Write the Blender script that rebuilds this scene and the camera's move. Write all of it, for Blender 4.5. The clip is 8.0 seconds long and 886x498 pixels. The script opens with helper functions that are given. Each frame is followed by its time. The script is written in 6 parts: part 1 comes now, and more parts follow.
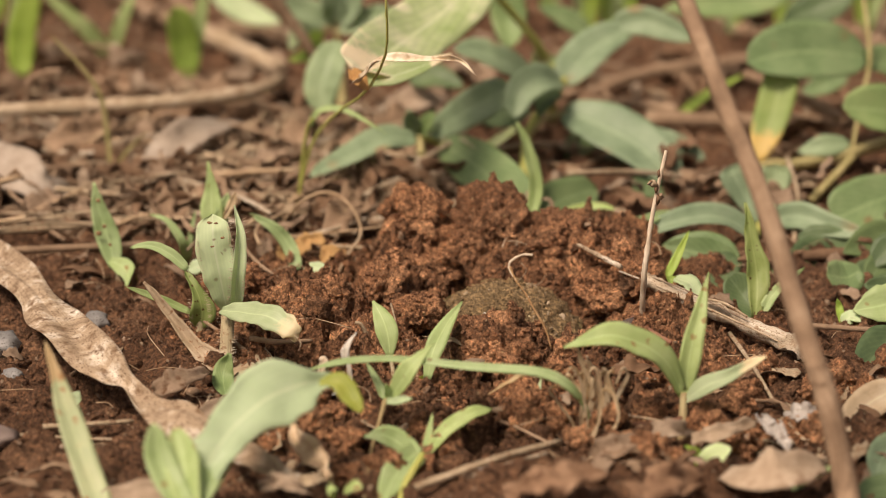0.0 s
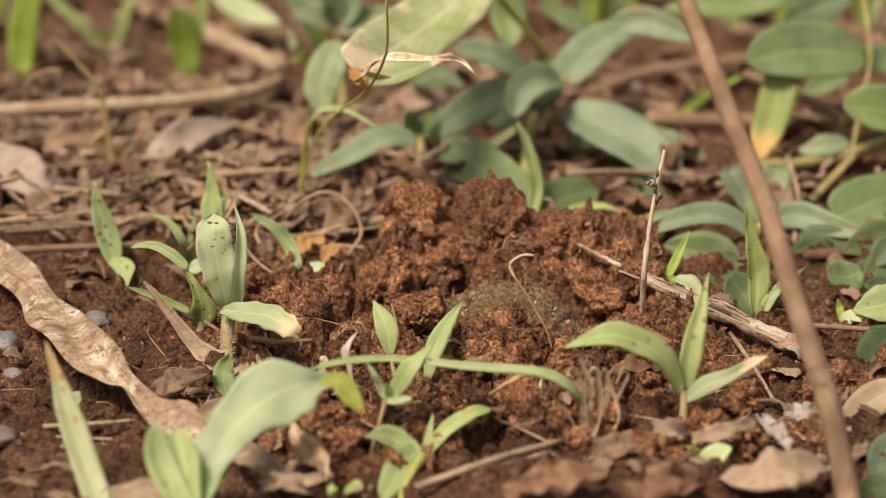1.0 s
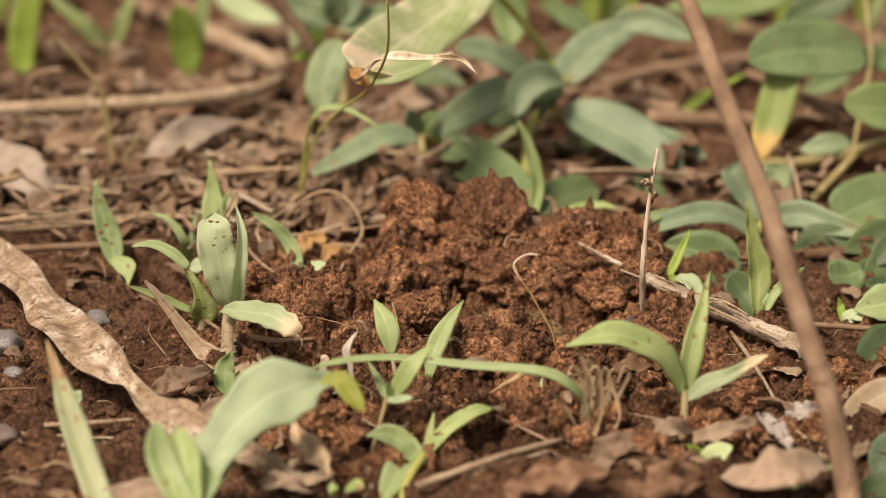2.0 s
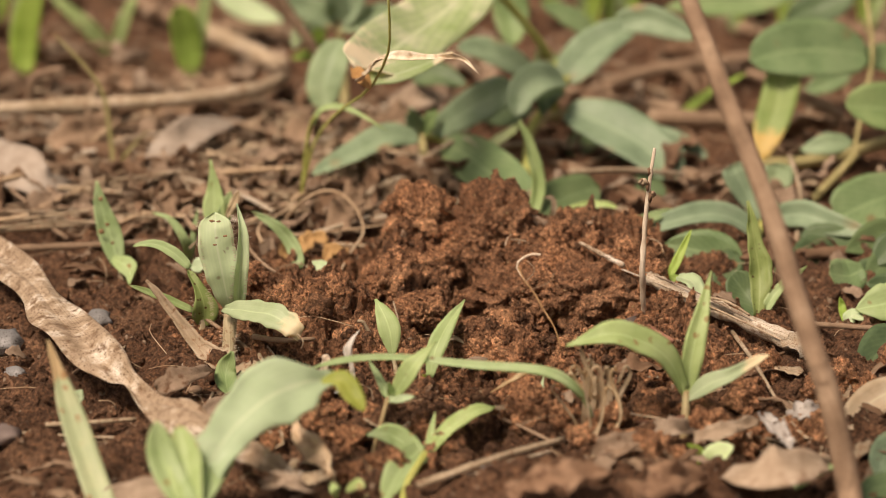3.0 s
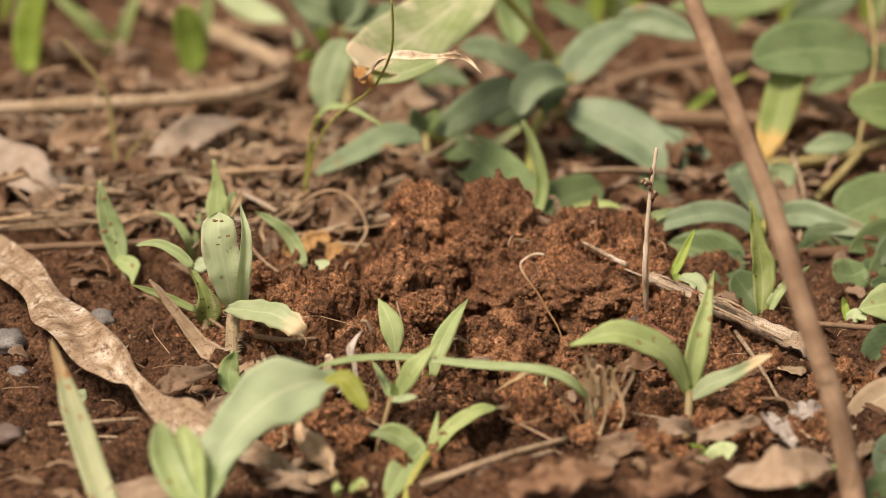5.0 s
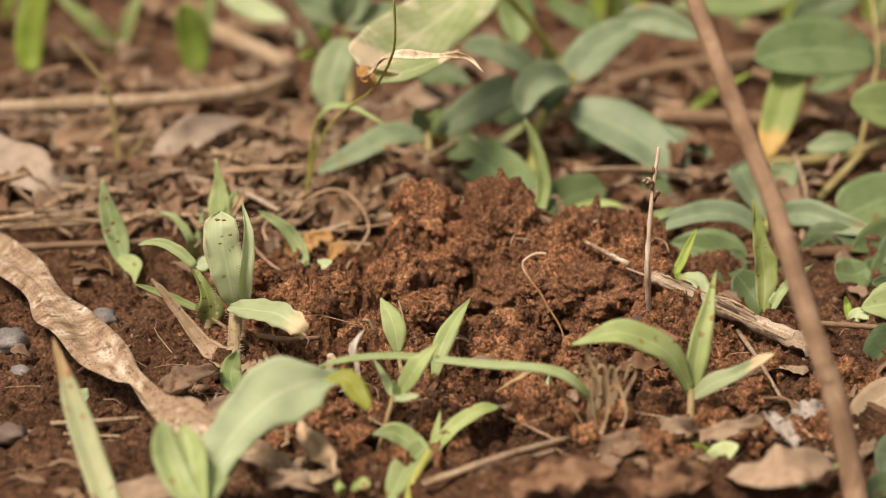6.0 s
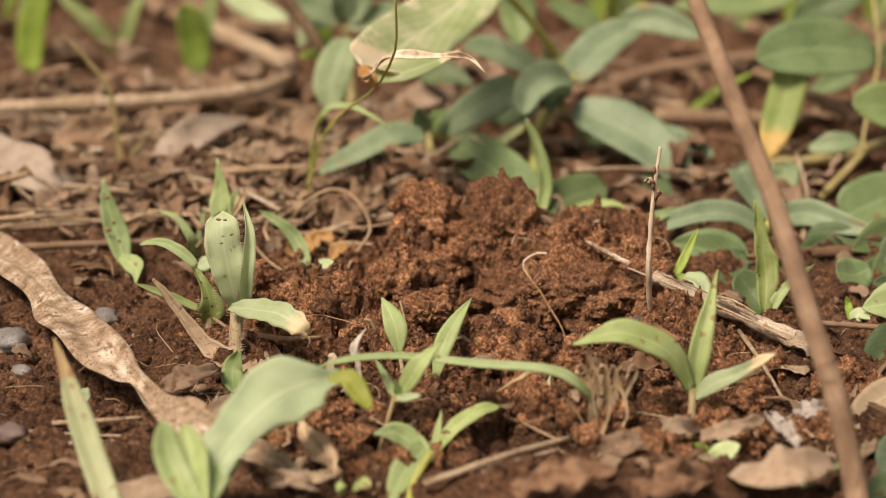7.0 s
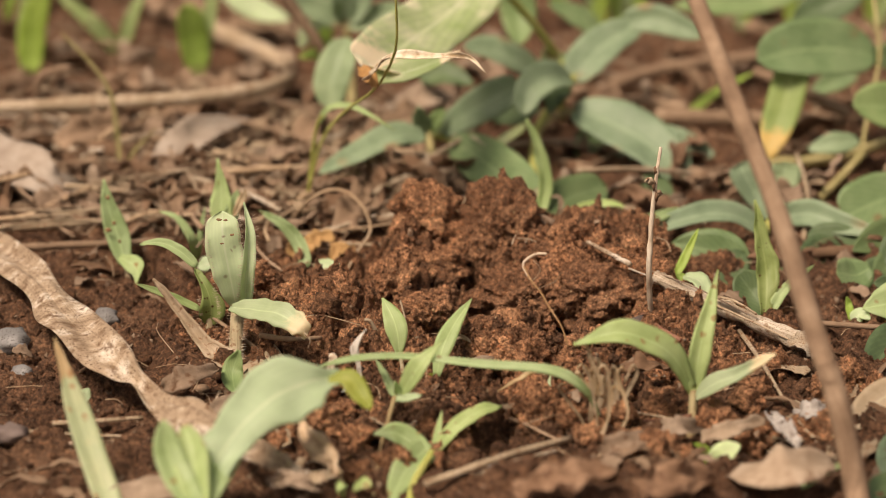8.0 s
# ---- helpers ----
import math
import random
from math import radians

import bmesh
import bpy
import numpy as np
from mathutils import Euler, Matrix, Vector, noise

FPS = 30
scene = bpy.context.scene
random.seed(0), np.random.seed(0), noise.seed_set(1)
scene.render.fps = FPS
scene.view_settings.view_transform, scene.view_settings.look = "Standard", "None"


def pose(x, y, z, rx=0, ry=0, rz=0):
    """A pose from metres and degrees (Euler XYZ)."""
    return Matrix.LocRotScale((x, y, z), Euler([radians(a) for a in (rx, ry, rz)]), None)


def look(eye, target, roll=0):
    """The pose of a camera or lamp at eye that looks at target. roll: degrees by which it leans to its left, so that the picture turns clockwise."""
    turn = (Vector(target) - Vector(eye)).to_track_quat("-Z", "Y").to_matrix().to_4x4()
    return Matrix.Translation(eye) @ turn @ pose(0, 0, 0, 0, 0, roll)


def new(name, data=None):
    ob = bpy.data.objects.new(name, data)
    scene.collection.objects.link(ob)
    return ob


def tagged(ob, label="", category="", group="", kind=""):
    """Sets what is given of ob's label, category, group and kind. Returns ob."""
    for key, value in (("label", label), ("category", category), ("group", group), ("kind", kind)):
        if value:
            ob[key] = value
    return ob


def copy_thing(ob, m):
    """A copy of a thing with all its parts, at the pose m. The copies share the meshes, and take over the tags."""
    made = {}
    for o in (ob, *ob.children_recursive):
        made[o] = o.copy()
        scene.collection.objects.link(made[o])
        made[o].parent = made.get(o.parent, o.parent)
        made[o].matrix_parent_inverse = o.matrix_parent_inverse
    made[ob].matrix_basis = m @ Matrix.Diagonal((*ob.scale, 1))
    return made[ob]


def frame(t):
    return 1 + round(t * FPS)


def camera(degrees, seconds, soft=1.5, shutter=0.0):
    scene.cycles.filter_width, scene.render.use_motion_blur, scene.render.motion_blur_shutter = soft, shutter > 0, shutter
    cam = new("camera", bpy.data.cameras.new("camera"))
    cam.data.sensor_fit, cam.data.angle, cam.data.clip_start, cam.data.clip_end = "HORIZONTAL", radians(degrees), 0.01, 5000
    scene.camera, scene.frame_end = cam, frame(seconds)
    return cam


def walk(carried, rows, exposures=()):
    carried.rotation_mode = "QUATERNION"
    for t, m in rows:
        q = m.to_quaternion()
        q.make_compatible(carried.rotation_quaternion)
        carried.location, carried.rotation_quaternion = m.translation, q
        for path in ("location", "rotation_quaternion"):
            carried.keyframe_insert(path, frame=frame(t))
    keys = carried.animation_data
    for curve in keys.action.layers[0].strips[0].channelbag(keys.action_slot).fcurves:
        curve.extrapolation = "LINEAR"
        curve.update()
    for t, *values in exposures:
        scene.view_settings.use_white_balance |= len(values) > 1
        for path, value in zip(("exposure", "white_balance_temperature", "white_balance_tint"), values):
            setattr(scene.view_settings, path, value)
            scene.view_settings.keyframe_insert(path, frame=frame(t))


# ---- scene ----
from mathutils import bvhtree

# ---- the camera: a long macro lens on a tripod that pans very slowly ----
cam = camera(14, 8.0, soft=0.6)
cam.data.dof.use_dof = True
cam.data.dof.focus_distance = 0.785
cam.data.dof.aperture_fstop = 12.0
walk(cam, [
    (0.0, pose(0, -0.7997, 0.291, 70.0278, 0, -0.0764)),
    (0.5, pose(0, -0.7997, 0.291, 70.0278, 0, -0.0764)),
    (1.0, pose(0, -0.7997, 0.291, 70.0251, 0, -0.0697)),
    (1.5, pose(0, -0.7997, 0.291, 70.0162, 0, -0.0621)),
    (3.0, pose(0, -0.7997, 0.291, 70.0009, 0, -0.0334)),
    (3.5, pose(0, -0.7997, 0.291, 70.0009, 0, -0.0239)),
    (4.0, pose(0, -0.7997, 0.291, 70.0009, 0, -0.0143)),
    (4.5, pose(0, -0.7997, 0.291, 70.0000, 0, 0.0000)),
    (6.0, pose(0, -0.7997, 0.291, 69.9830, 0, 0.0554)),
    (6.5, pose(0, -0.7997, 0.291, 69.9785, 0, 0.0697)),
    (7.0, pose(0, -0.7997, 0.291, 69.9803, 0, 0.0764)),
    (7.5, pose(0, -0.7997, 0.291, 69.9821, 0, 0.0802)),
    (8.0, pose(0, -0.7997, 0.291, 69.9830, 0, 0.0840)),
], exposures=[(0.0, 0.27, 7700, 20), (8.0, 0.27, 7700, 20)])

# ---- light: bright overcast day ----
world = bpy.data.worlds.new("world")
scene.world = world
world.use_nodes = True
wn, wl = world.node_tree.nodes, world.node_tree.links
wn.clear()
sky = wn.new("ShaderNodeTexSky")
sky.sky_type, sky.sun_disc = "NISHITA", False
sky.sun_elevation, sky.sun_rotation = radians(58), radians(220)
sky.air_density, sky.dust_density, sky.ozone_density = 1.0, 4.0, 0.5
wback = wn.new("ShaderNodeBackground")
wback.inputs["Strength"].default_value = 0.068
wout = wn.new("ShaderNodeOutputWorld")
cloud = wn.new("ShaderNodeHueSaturation")
cloud.inputs["Saturation"].default_value = 0.25
wl.new(sky.outputs[0], cloud.inputs["Color"])
wl.new(cloud.outputs[0], wback.inputs[0])
wl.new(wback.outputs[0], wout.inputs[0])

sun = new("sun", bpy.data.lights.new("sun", "SUN"))
sun.data.energy, sun.data.angle, sun.data.color = 3.2, radians(18), (1.0, 0.93, 0.82)
sun.matrix_world = look((-0.34, -0.40, 0.85), (0, 0, 0))


# ---- materials ----
def material(name):
    m = bpy.data.materials.new(name)
    m.use_nodes = True
    nt = m.node_tree
    return m, nt.nodes, nt.links, nt.nodes["Principled BSDF"]


def noise_node(n, l, vec, scale, detail=6, rough=0.6):
    t = n.new("ShaderNodeTexNoise")
    t.inputs["Scale"].default_value, t.inputs["Detail"].default_value = scale, detail
    t.inputs["Roughness"].default_value = rough
    l.new(vec, t.inputs["Vector"])
    return t


def ramp(n, l, fac, stops):
    r = n.new("ShaderNodeValToRGB")
    el = r.color_ramp.elements
    while len(el) < len(stops):
        el.new(0.5)
    for e, (p, c) in zip(el, stops):
        e.position, e.color = p, (*c, 1)
    l.new(fac, r.inputs[0])
    return r


def mix(n, l, fac, a, b, how="MIX"):
    m = n.new("ShaderNodeMix")
    m.data_type, m.blend_type = "RGBA", how
    for sock, v in ((m.inputs[0], fac), (m.inputs[6], a), (m.inputs[7], b)):
        if isinstance(v, (int, float)):
            sock.default_value = v
        elif isinstance(v, tuple):
            sock.default_value = (*v, 1)
        else:
            l.new(v, sock)
    return m.outputs[2]


def bump(n, l, b, height, strength, distance, normal=None):
    t = n.new("ShaderNodeBump")
    t.inputs["Strength"].default_value, t.inputs["Distance"].default_value = strength, distance
    l.new(height, t.inputs["Height"])
    if normal is not None:
        l.new(normal, t.inputs["Normal"])
    l.new(t.outputs[0], b.inputs["Normal"])
    return t.outputs[0]


def soil_material(name, dark, mid, pale, speck):
    m, n, l, b = material(name)
    co = n.new("ShaderNodeTexCoord").outputs["Object"]
    big = noise_node(n, l, co, 55, 5)
    fine = noise_node(n, l, co, 1000, 7, 0.75)
    geo = n.new("ShaderNodeNewGeometry")
    base = ramp(n, l, big.outputs[0], [(0.2, dark), (0.48, mid), (0.82, pale)]).outputs[0]
    grain = ramp(n, l, fine.outputs[0], [(0.36, (0.22, 0.2, 0.18)), (0.5, (0.85, 0.85, 0.85)), (0.63, (2.2, 2.1, 1.95))]).outputs[0]
    col = mix(n, l, 0.8, base, grain, "MULTIPLY")
    isl = ramp(n, l, geo.outputs["Random Per Island"], [(0.0, (0.55, 0.53, 0.5)), (0.6, (1.0, 1.0, 1.0)), (0.85, (1.35, 1.32, 1.25)), (1.0, (1.9, 1.85, 1.7))]).outputs[0]
    col = mix(n, l, 0.5, col, isl, "MULTIPLY")
    vor = n.new("ShaderNodeTexVoronoi")
    vor.inputs["Scale"].default_value = 420
    l.new(co, vor.inputs["Vector"])
    sp = ramp(n, l, vor.outputs["Distance"], [(0.0, (1, 1, 1)), (0.10, (1, 1, 1)), (0.15, (0, 0, 0))]).outputs[0]
    pick = noise_node(n, l, co, 160, 2)
    some = ramp(n, l, pick.outputs[0], [(0.52, (0, 0, 0)), (0.62, (1, 1, 1))]).outputs[0]
    both = mix(n, l, 1.0, sp, some, "MULTIPLY")
    col = mix(n, l, both, col, speck)
    l.new(col, b.inputs["Base Color"])
    b.inputs["Roughness"].default_value = 0.85
    b.inputs["Specular IOR Level"].default_value = 0.2
    mid_n = noise_node(n, l, co, 420, 5, 0.65)
    nb = bump(n, l, b, mid_n.outputs[0], 1.0, 0.0018)
    bump(n, l, b, fine.outputs[0], 1.0, 0.0011, nb)
    return m


def leaf_material(name, dark, mid, pale, veins="grass", tip=None, tip_from=0.75, spots=None, gloss=0.5, edge=None, spot_scale=330):
    """Leaf tissue; u runs across the blade and v from the base to the tip."""
    m, n, l, b = material(name)
    tc = n.new("ShaderNodeTexCoord")
    co = tc.outputs["Object"]
    sep = n.new("ShaderNodeSeparateXYZ")
    l.new(tc.outputs["UV"], sep.inputs[0])
    info = n.new("ShaderNodeObjectInfo")
    big = noise_node(n, l, co, 120, 4)
    col = ramp(n, l, big.outputs[0], [(0.3, dark), (0.5, mid), (0.72, pale)]).outputs[0]
    tint = ramp(n, l, info.outputs["Random"], [(0.0, (0.88, 0.90, 0.92)), (0.5, (1, 1, 1)), (1.0, (1.10, 1.07, 0.94))]).outputs[0]
    col = mix(n, l, 1.0, col, tint, "MULTIPLY")
    wave = n.new("ShaderNodeTexWave")
    vec = n.new("ShaderNodeCombineXYZ")
    if veins == "grass":
        wave.inputs["Scale"].default_value = 3.2
        wave.inputs["Distortion"].default_value = 0.3
        l.new(sep.outputs[0], vec.inputs[0])
    else:
        fold = n.new("ShaderNodeMath")
        fold.operation = "ABSOLUTE"
        sub = n.new("ShaderNodeMath")
        sub.operation = "SUBTRACT"
        sub.inputs[1].default_value = 0.5
        l.new(sep.outputs[0], sub.inputs[0])
        l.new(sub.outputs[0], fold.inputs[0])
        dif = n.new("ShaderNodeMath")
        dif.operation = "SUBTRACT"
        l.new(sep.outputs[1], dif.inputs[0])
        l.new(fold.outputs[0], dif.inputs[1])
        l.new(dif.outputs[0], vec.inputs[0])
        wave.inputs["Scale"].default_value = 2.4
        wave.inputs["Distortion"].default_value = 1.2
    l.new(vec.outputs[0], wave.inputs["Vector"])
    vein = ramp(n, l, wave.outputs["Fac"], [(0.0, (0.86, 0.88, 0.86)), (0.8, (1, 1, 1)), (1.0, (1.14, 1.14, 1.08))]).outputs[0]
    col = mix(n, l, 0.14 if veins == "grass" else 0.4, col, vein, "MULTIPLY")
    rib = ramp(n, l, sep.outputs[0], [(0.46, (0, 0, 0)), (0.485, (1, 1, 1)), (0.515, (1, 1, 1)), (0.54, (0, 0, 0))])
    ribf = mix(n, l, 0.3, (0, 0, 0), rib.outputs[0])
    col = mix(n, l, ribf, col, tuple(min(1, c * 1.4 + 0.03) for c in pale))
    wob = noise_node(n, l, co, 260, 4)
    if tip is not None:
        add = n.new("ShaderNodeMath")
        add.operation = "MULTIPLY_ADD"
        add.inputs[1].default_value = 0.5
        l.new(wob.outputs[0], add.inputs[0])
        l.new(sep.outputs[1], add.inputs[2])
        f = ramp(n, l, add.outputs[0], [(tip_from + 0.2, (0, 0, 0)), (tip_from + 0.3, (1, 1, 1))]).outputs[0]
        col = mix(n, l, f, col, tip)
    if edge is not None:
        ef = n.new("ShaderNodeMath")
        ef.operation = "MULTIPLY_ADD"
        ef.inputs[1].default_value = 0.35
        l.new(wob.outputs[0], ef.inputs[0])
        l.new(sep.outputs[0], ef.inputs[2])
        f = ramp(n, l, ef.outputs[0], [(0.23, (1, 1, 1)), (0.27, (0, 0, 0)), (0.99, (0, 0, 0)), (1.0, (0, 0, 0))]).outputs[0]
        col = mix(n, l, f, col, edge)
    if spots is not None:
        vor = n.new("ShaderNodeTexVoronoi")
        vor.inputs["Scale"].default_value = spot_scale
        l.new(co, vor.inputs["Vector"])
        sp = ramp(n, l, vor.outputs["Distance"], [(0.0, (1, 1, 1)), (0.2, (1, 1, 1)), (0.32, (0, 0, 0))]).outputs[0]
        some = ramp(n, l, noise_node(n, l, co, spot_scale * 0.64, 2).outputs[0], [(0.49 if veins == "net" else 0.55, (0, 0, 0)), (0.6, (1, 1, 1))]).outputs[0]
        col = mix(n, l, mix(n, l, 1.0, sp, some, "MULTIPLY"), col, spots)
    l.new(col, b.inputs["Base Color"])
    b.inputs["Roughness"].default_value = gloss
    b.inputs["Specular IOR Level"].default_value = 0.4
    bump(n, l, b, wave.outputs["Fac"], 0.1, 0.00015)
    tr = n.new("ShaderNodeBsdfTranslucent")
    warm = mix(n, l, 1.0, col, (1.0, 1.0, 0.85), "MULTIPLY")
    l.new(warm, tr.inputs[0])
    ms = n.new("ShaderNodeMixShader")
    ms.inputs[0].default_value = 0.40
    l.new(b.outputs[0], ms.inputs[1])
    l.new(tr.outputs[0], ms.inputs[2])
    l.new(ms.outputs[0], n["Material Output"].inputs[0])
    return m


def fibre_material(name, dark, mid, pale, along=60, across=900, rough=0.8, dirt=None, streaky=0.75, specks=None):
    """Dry stalk, twig or dead leaf: fine streaks, blotches, dirt and specks."""
    m, n, l, b = material(name)
    tc = n.new("ShaderNodeTexCoord")
    co = tc.outputs["Object"]
    uv = n.new("ShaderNodeMapping")
    uv.inputs["Scale"].default_value = (26, 2.0, 1)
    l.new(tc.outputs["UV"], uv.inputs[0])
    streak = noise_node(n, l, uv.outputs[0], 1.0, 4)
    blot = noise_node(n, l, co, along * 2, 5, 0.65)
    fine = noise_node(n, l, co, across, 4)
    info = n.new("ShaderNodeObjectInfo")
    col = ramp(n, l, blot.outputs[0], [(0.3, dark), (0.5, mid), (0.7, pale)]).outputs[0]
    s = ramp(n, l, streak.outputs[0], [(0.3, (0.6, 0.57, 0.54)), (0.55, (1, 1, 1)), (0.75, (1.2, 1.18, 1.15))]).outputs[0]
    col = mix(n, l, streaky, col, s, "MULTIPLY")
    tint = ramp(n, l, info.outputs["Random"], [(0.0, (0.82, 0.8, 0.78)), (0.5, (0.98, 0.97, 0.96)), (1.0, (1.18, 1.18, 1.18))]).outputs[0]
    col = mix(n, l, 0.7, col, tint, "MULTIPLY")
    if dirt is not None:
        f = ramp(n, l, fine.outputs[0], [(0.54, (0, 0, 0)), (0.66, (1, 1, 1))]).outputs[0]
        col = mix(n, l, f, col, dirt)
    if specks is not None:
        for scale, cut in ((2300, 0.22), (900, 0.14)):
            vor = n.new("ShaderNodeTexVoronoi")
            vor.inputs["Scale"].default_value = scale
            l.new(co, vor.inputs["Vector"])
            sp = ramp(n, l, vor.outputs["Distance"], [(cut, (1, 1, 1)), (cut + 0.12, (0, 0, 0))]).outputs[0]
            some = ramp(n, l, noise_node(n, l, co, scale * 0.3, 3).outputs[0], [(0.40, (0, 0, 0)), (0.50, (1, 1, 1))]).outputs[0]
            col = mix(n, l, mix(n, l, 1.0, sp, some, "MULTIPLY"), col, specks)
    l.new(col, b.inputs["Base Color"])
    b.inputs["Roughness"].default_value = rough
    b.inputs["Specular IOR Level"].default_value = 0.3
    nb = bump(n, l, b, streak.outputs[0], 0.5, 0.0004)
    bump(n, l, b, fine.outputs[0], 0.35, 0.0003, nb)
    return m


SOIL = soil_material("mound_soil", (0.160, 0.074, 0.038), (0.325, 0.165, 0.092), (0.515, 0.288, 0.165), (0.66, 0.46, 0.25))
GROUND = soil_material("ground_soil", (0.078, 0.039, 0.022), (0.160, 0.084, 0.049), (0.275, 0.156, 0.094), (0.42, 0.29, 0.18))
DUNG = soil_material("dung", (0.165, 0.108, 0.055), (0.320, 0.222, 0.122), (0.520, 0.380, 0.220), (0.74, 0.64, 0.42))
GRASS = leaf_material("grass_leaf", (0.350, 0.470, 0.207), (0.450, 0.580, 0.287), (0.540, 0.660, 0.368), tip=(0.55, 0.47, 0.25), tip_from=0.95, spots=(0.25, 0.14, 0.05))
SPOTTY = leaf_material("spotted_grass_leaf", (0.54, 0.67, 0.48), (0.61, 0.74, 0.55), (0.68, 0.80, 0.61), tip=(0.6, 0.53, 0.3), tip_from=0.99, spots=(0.23, 0.13, 0.05))
SPOTTEDGREEN = leaf_material("blotched_grass_leaf", (0.34, 0.47, 0.20), (0.43, 0.56, 0.27), (0.52, 0.64, 0.34), spots=(0.36, 0.20, 0.09), spot_scale=230)
SPECKLED = leaf_material("speckled_leaf", (0.26, 0.34, 0.10), (0.34, 0.42, 0.14), (0.42, 0.49, 0.19), spots=(0.14, 0.08, 0.03), spot_scale=900)
MIDGREEN = leaf_material("green_weed_leaf", (0.20, 0.31, 0.13), (0.27, 0.39, 0.18), (0.35, 0.46, 0.23), veins="net", spots=(0.3, 0.24, 0.11), gloss=0.5, spot_scale=110)
BURNT = fibre_material("burnt_leaf_margin", (0.30, 0.15, 0.05), (0.46, 0.26, 0.10), (0.62, 0.42, 0.20))
RIM = fibre_material("bleached_leaf_margin", (0.50, 0.33, 0.18), (0.86, 0.76, 0.58), (0.95, 0.90, 0.78), along=160)
BRISTLY = fibre_material("hairy_grass_stem", (0.30, 0.24, 0.14), (0.42, 0.35, 0.22), (0.52, 0.46, 0.32), dirt=(0.22, 0.13, 0.07), rough=0.7)
STALKY = fibre_material("reddish_green_stalk", (0.22, 0.14, 0.07), (0.30, 0.22, 0.11), (0.36, 0.31, 0.17), rough=0.6)
GALL = fibre_material("leaf_gall", (0.20, 0.11, 0.05), (0.30, 0.18, 0.09), (0.42, 0.28, 0.15))
PALE = leaf_material("pale_grass_leaf", (0.54, 0.66, 0.41), (0.61, 0.74, 0.47), (0.68, 0.79, 0.54), tip=(0.66, 0.55, 0.28), tip_from=0.97, gloss=0.45)
FRESH = leaf_material("fresh_grass_leaf", (0.275, 0.420, 0.070), (0.378, 0.540, 0.112), (0.464, 0.610, 0.168), gloss=0.5)
YELLOW = leaf_material("yellowing_leaf", (0.33, 0.39, 0.07), (0.43, 0.48, 0.09), (0.52, 0.52, 0.13), tip=(0.55, 0.36, 0.10), tip_from=0.80)
GOLDTIP = leaf_material("gold_tipped_leaf", (0.26, 0.37, 0.10), (0.35, 0.46, 0.15), (0.44, 0.52, 0.21), tip=(0.74, 0.54, 0.18), tip_from=0.58)
BROAD = leaf_material("weed_leaf", (0.255, 0.355, 0.215), (0.350, 0.465, 0.290), (0.435, 0.545, 0.360), veins="net", spots=(0.44, 0.34, 0.19), gloss=0.5, spot_scale=95)
# weed leaf again, with the shade of the low inner leaves in its colour
DEEP = leaf_material("shade_toned_weed_leaf", (0.105, 0.170, 0.080), (0.150, 0.225, 0.105), (0.195, 0.275, 0.135), veins="net", gloss=0.45)
BLEACH = leaf_material("bleached_leaf", (0.40, 0.52, 0.22), (0.54, 0.63, 0.34), (0.76, 0.77, 0.55), veins="net", tip=(0.90, 0.80, 0.60), tip_from=0.72, gloss=0.5, spots=(0.84, 0.82, 0.62), spot_scale=90)
DEAD = fibre_material("dead_leaf", (0.170, 0.114, 0.074), (0.290, 0.204, 0.140), (0.450, 0.337, 0.248), dirt=(0.12, 0.06, 0.03), across=420, streaky=0.4)
DEADGREY = fibre_material("weathered_dead_leaf", (0.216, 0.152, 0.105), (0.342, 0.257, 0.185), (0.477, 0.374, 0.286))
BROWNLEAF = fibre_material("brown_dead_leaf", (0.110, 0.061, 0.034), (0.190, 0.111, 0.065), (0.290, 0.183, 0.117))
STRAW = fibre_material("straw", (0.27, 0.2, 0.125), (0.42, 0.325, 0.22), (0.58, 0.47, 0.35), dirt=(0.2, 0.1, 0.05))
TWIG = fibre_material("twig_bark", (0.187, 0.120, 0.076), (0.303, 0.204, 0.132), (0.418, 0.298, 0.202))
REDROOT = fibre_material("reddish_root", (0.16, 0.07, 0.045), (0.24, 0.11, 0.07), (0.33, 0.17, 0.11))
ORANGE = fibre_material("orange_dry_leaf", (0.30, 0.17, 0.07), (0.46, 0.28, 0.12), (0.58, 0.40, 0.20))
WHITE = fibre_material("bleached_husk", (0.68, 0.62, 0.52), (0.8, 0.76, 0.68), (0.86, 0.84, 0.78))
ROOTY = fibre_material("pale_root_skin", (0.56, 0.43, 0.30), (0.76, 0.63, 0.48), (0.88, 0.78, 0.63))
RUSTROOT = fibre_material("rusty_root_skin", (0.38, 0.2, 0.09), (0.52, 0.31, 0.15), (0.68, 0.48, 0.28))
STEM = fibre_material("green_stem", (0.33, 0.36, 0.09), (0.45, 0.47, 0.13), (0.54, 0.54, 0.19), rough=0.5)
OLIVE = fibre_material("olive_stem", (0.26, 0.23, 0.09), (0.36, 0.31, 0.14), (0.45, 0.38, 0.19), rough=0.6)
STREAKY = leaf_material("streaked_grass_leaf", (0.45, 0.54, 0.35), (0.53, 0.61, 0.41), (0.63, 0.67, 0.47), tip=(0.62, 0.46, 0.25), tip_from=0.74, spots=(0.5, 0.3, 0.14))
PALESTRAW = fibre_material("bleached_straw", (0.36, 0.28, 0.19), (0.54, 0.45, 0.34), (0.72, 0.65, 0.55), dirt=(0.27, 0.17, 0.10), across=420, streaky=1.0, specks=(0.22, 0.14, 0.08))
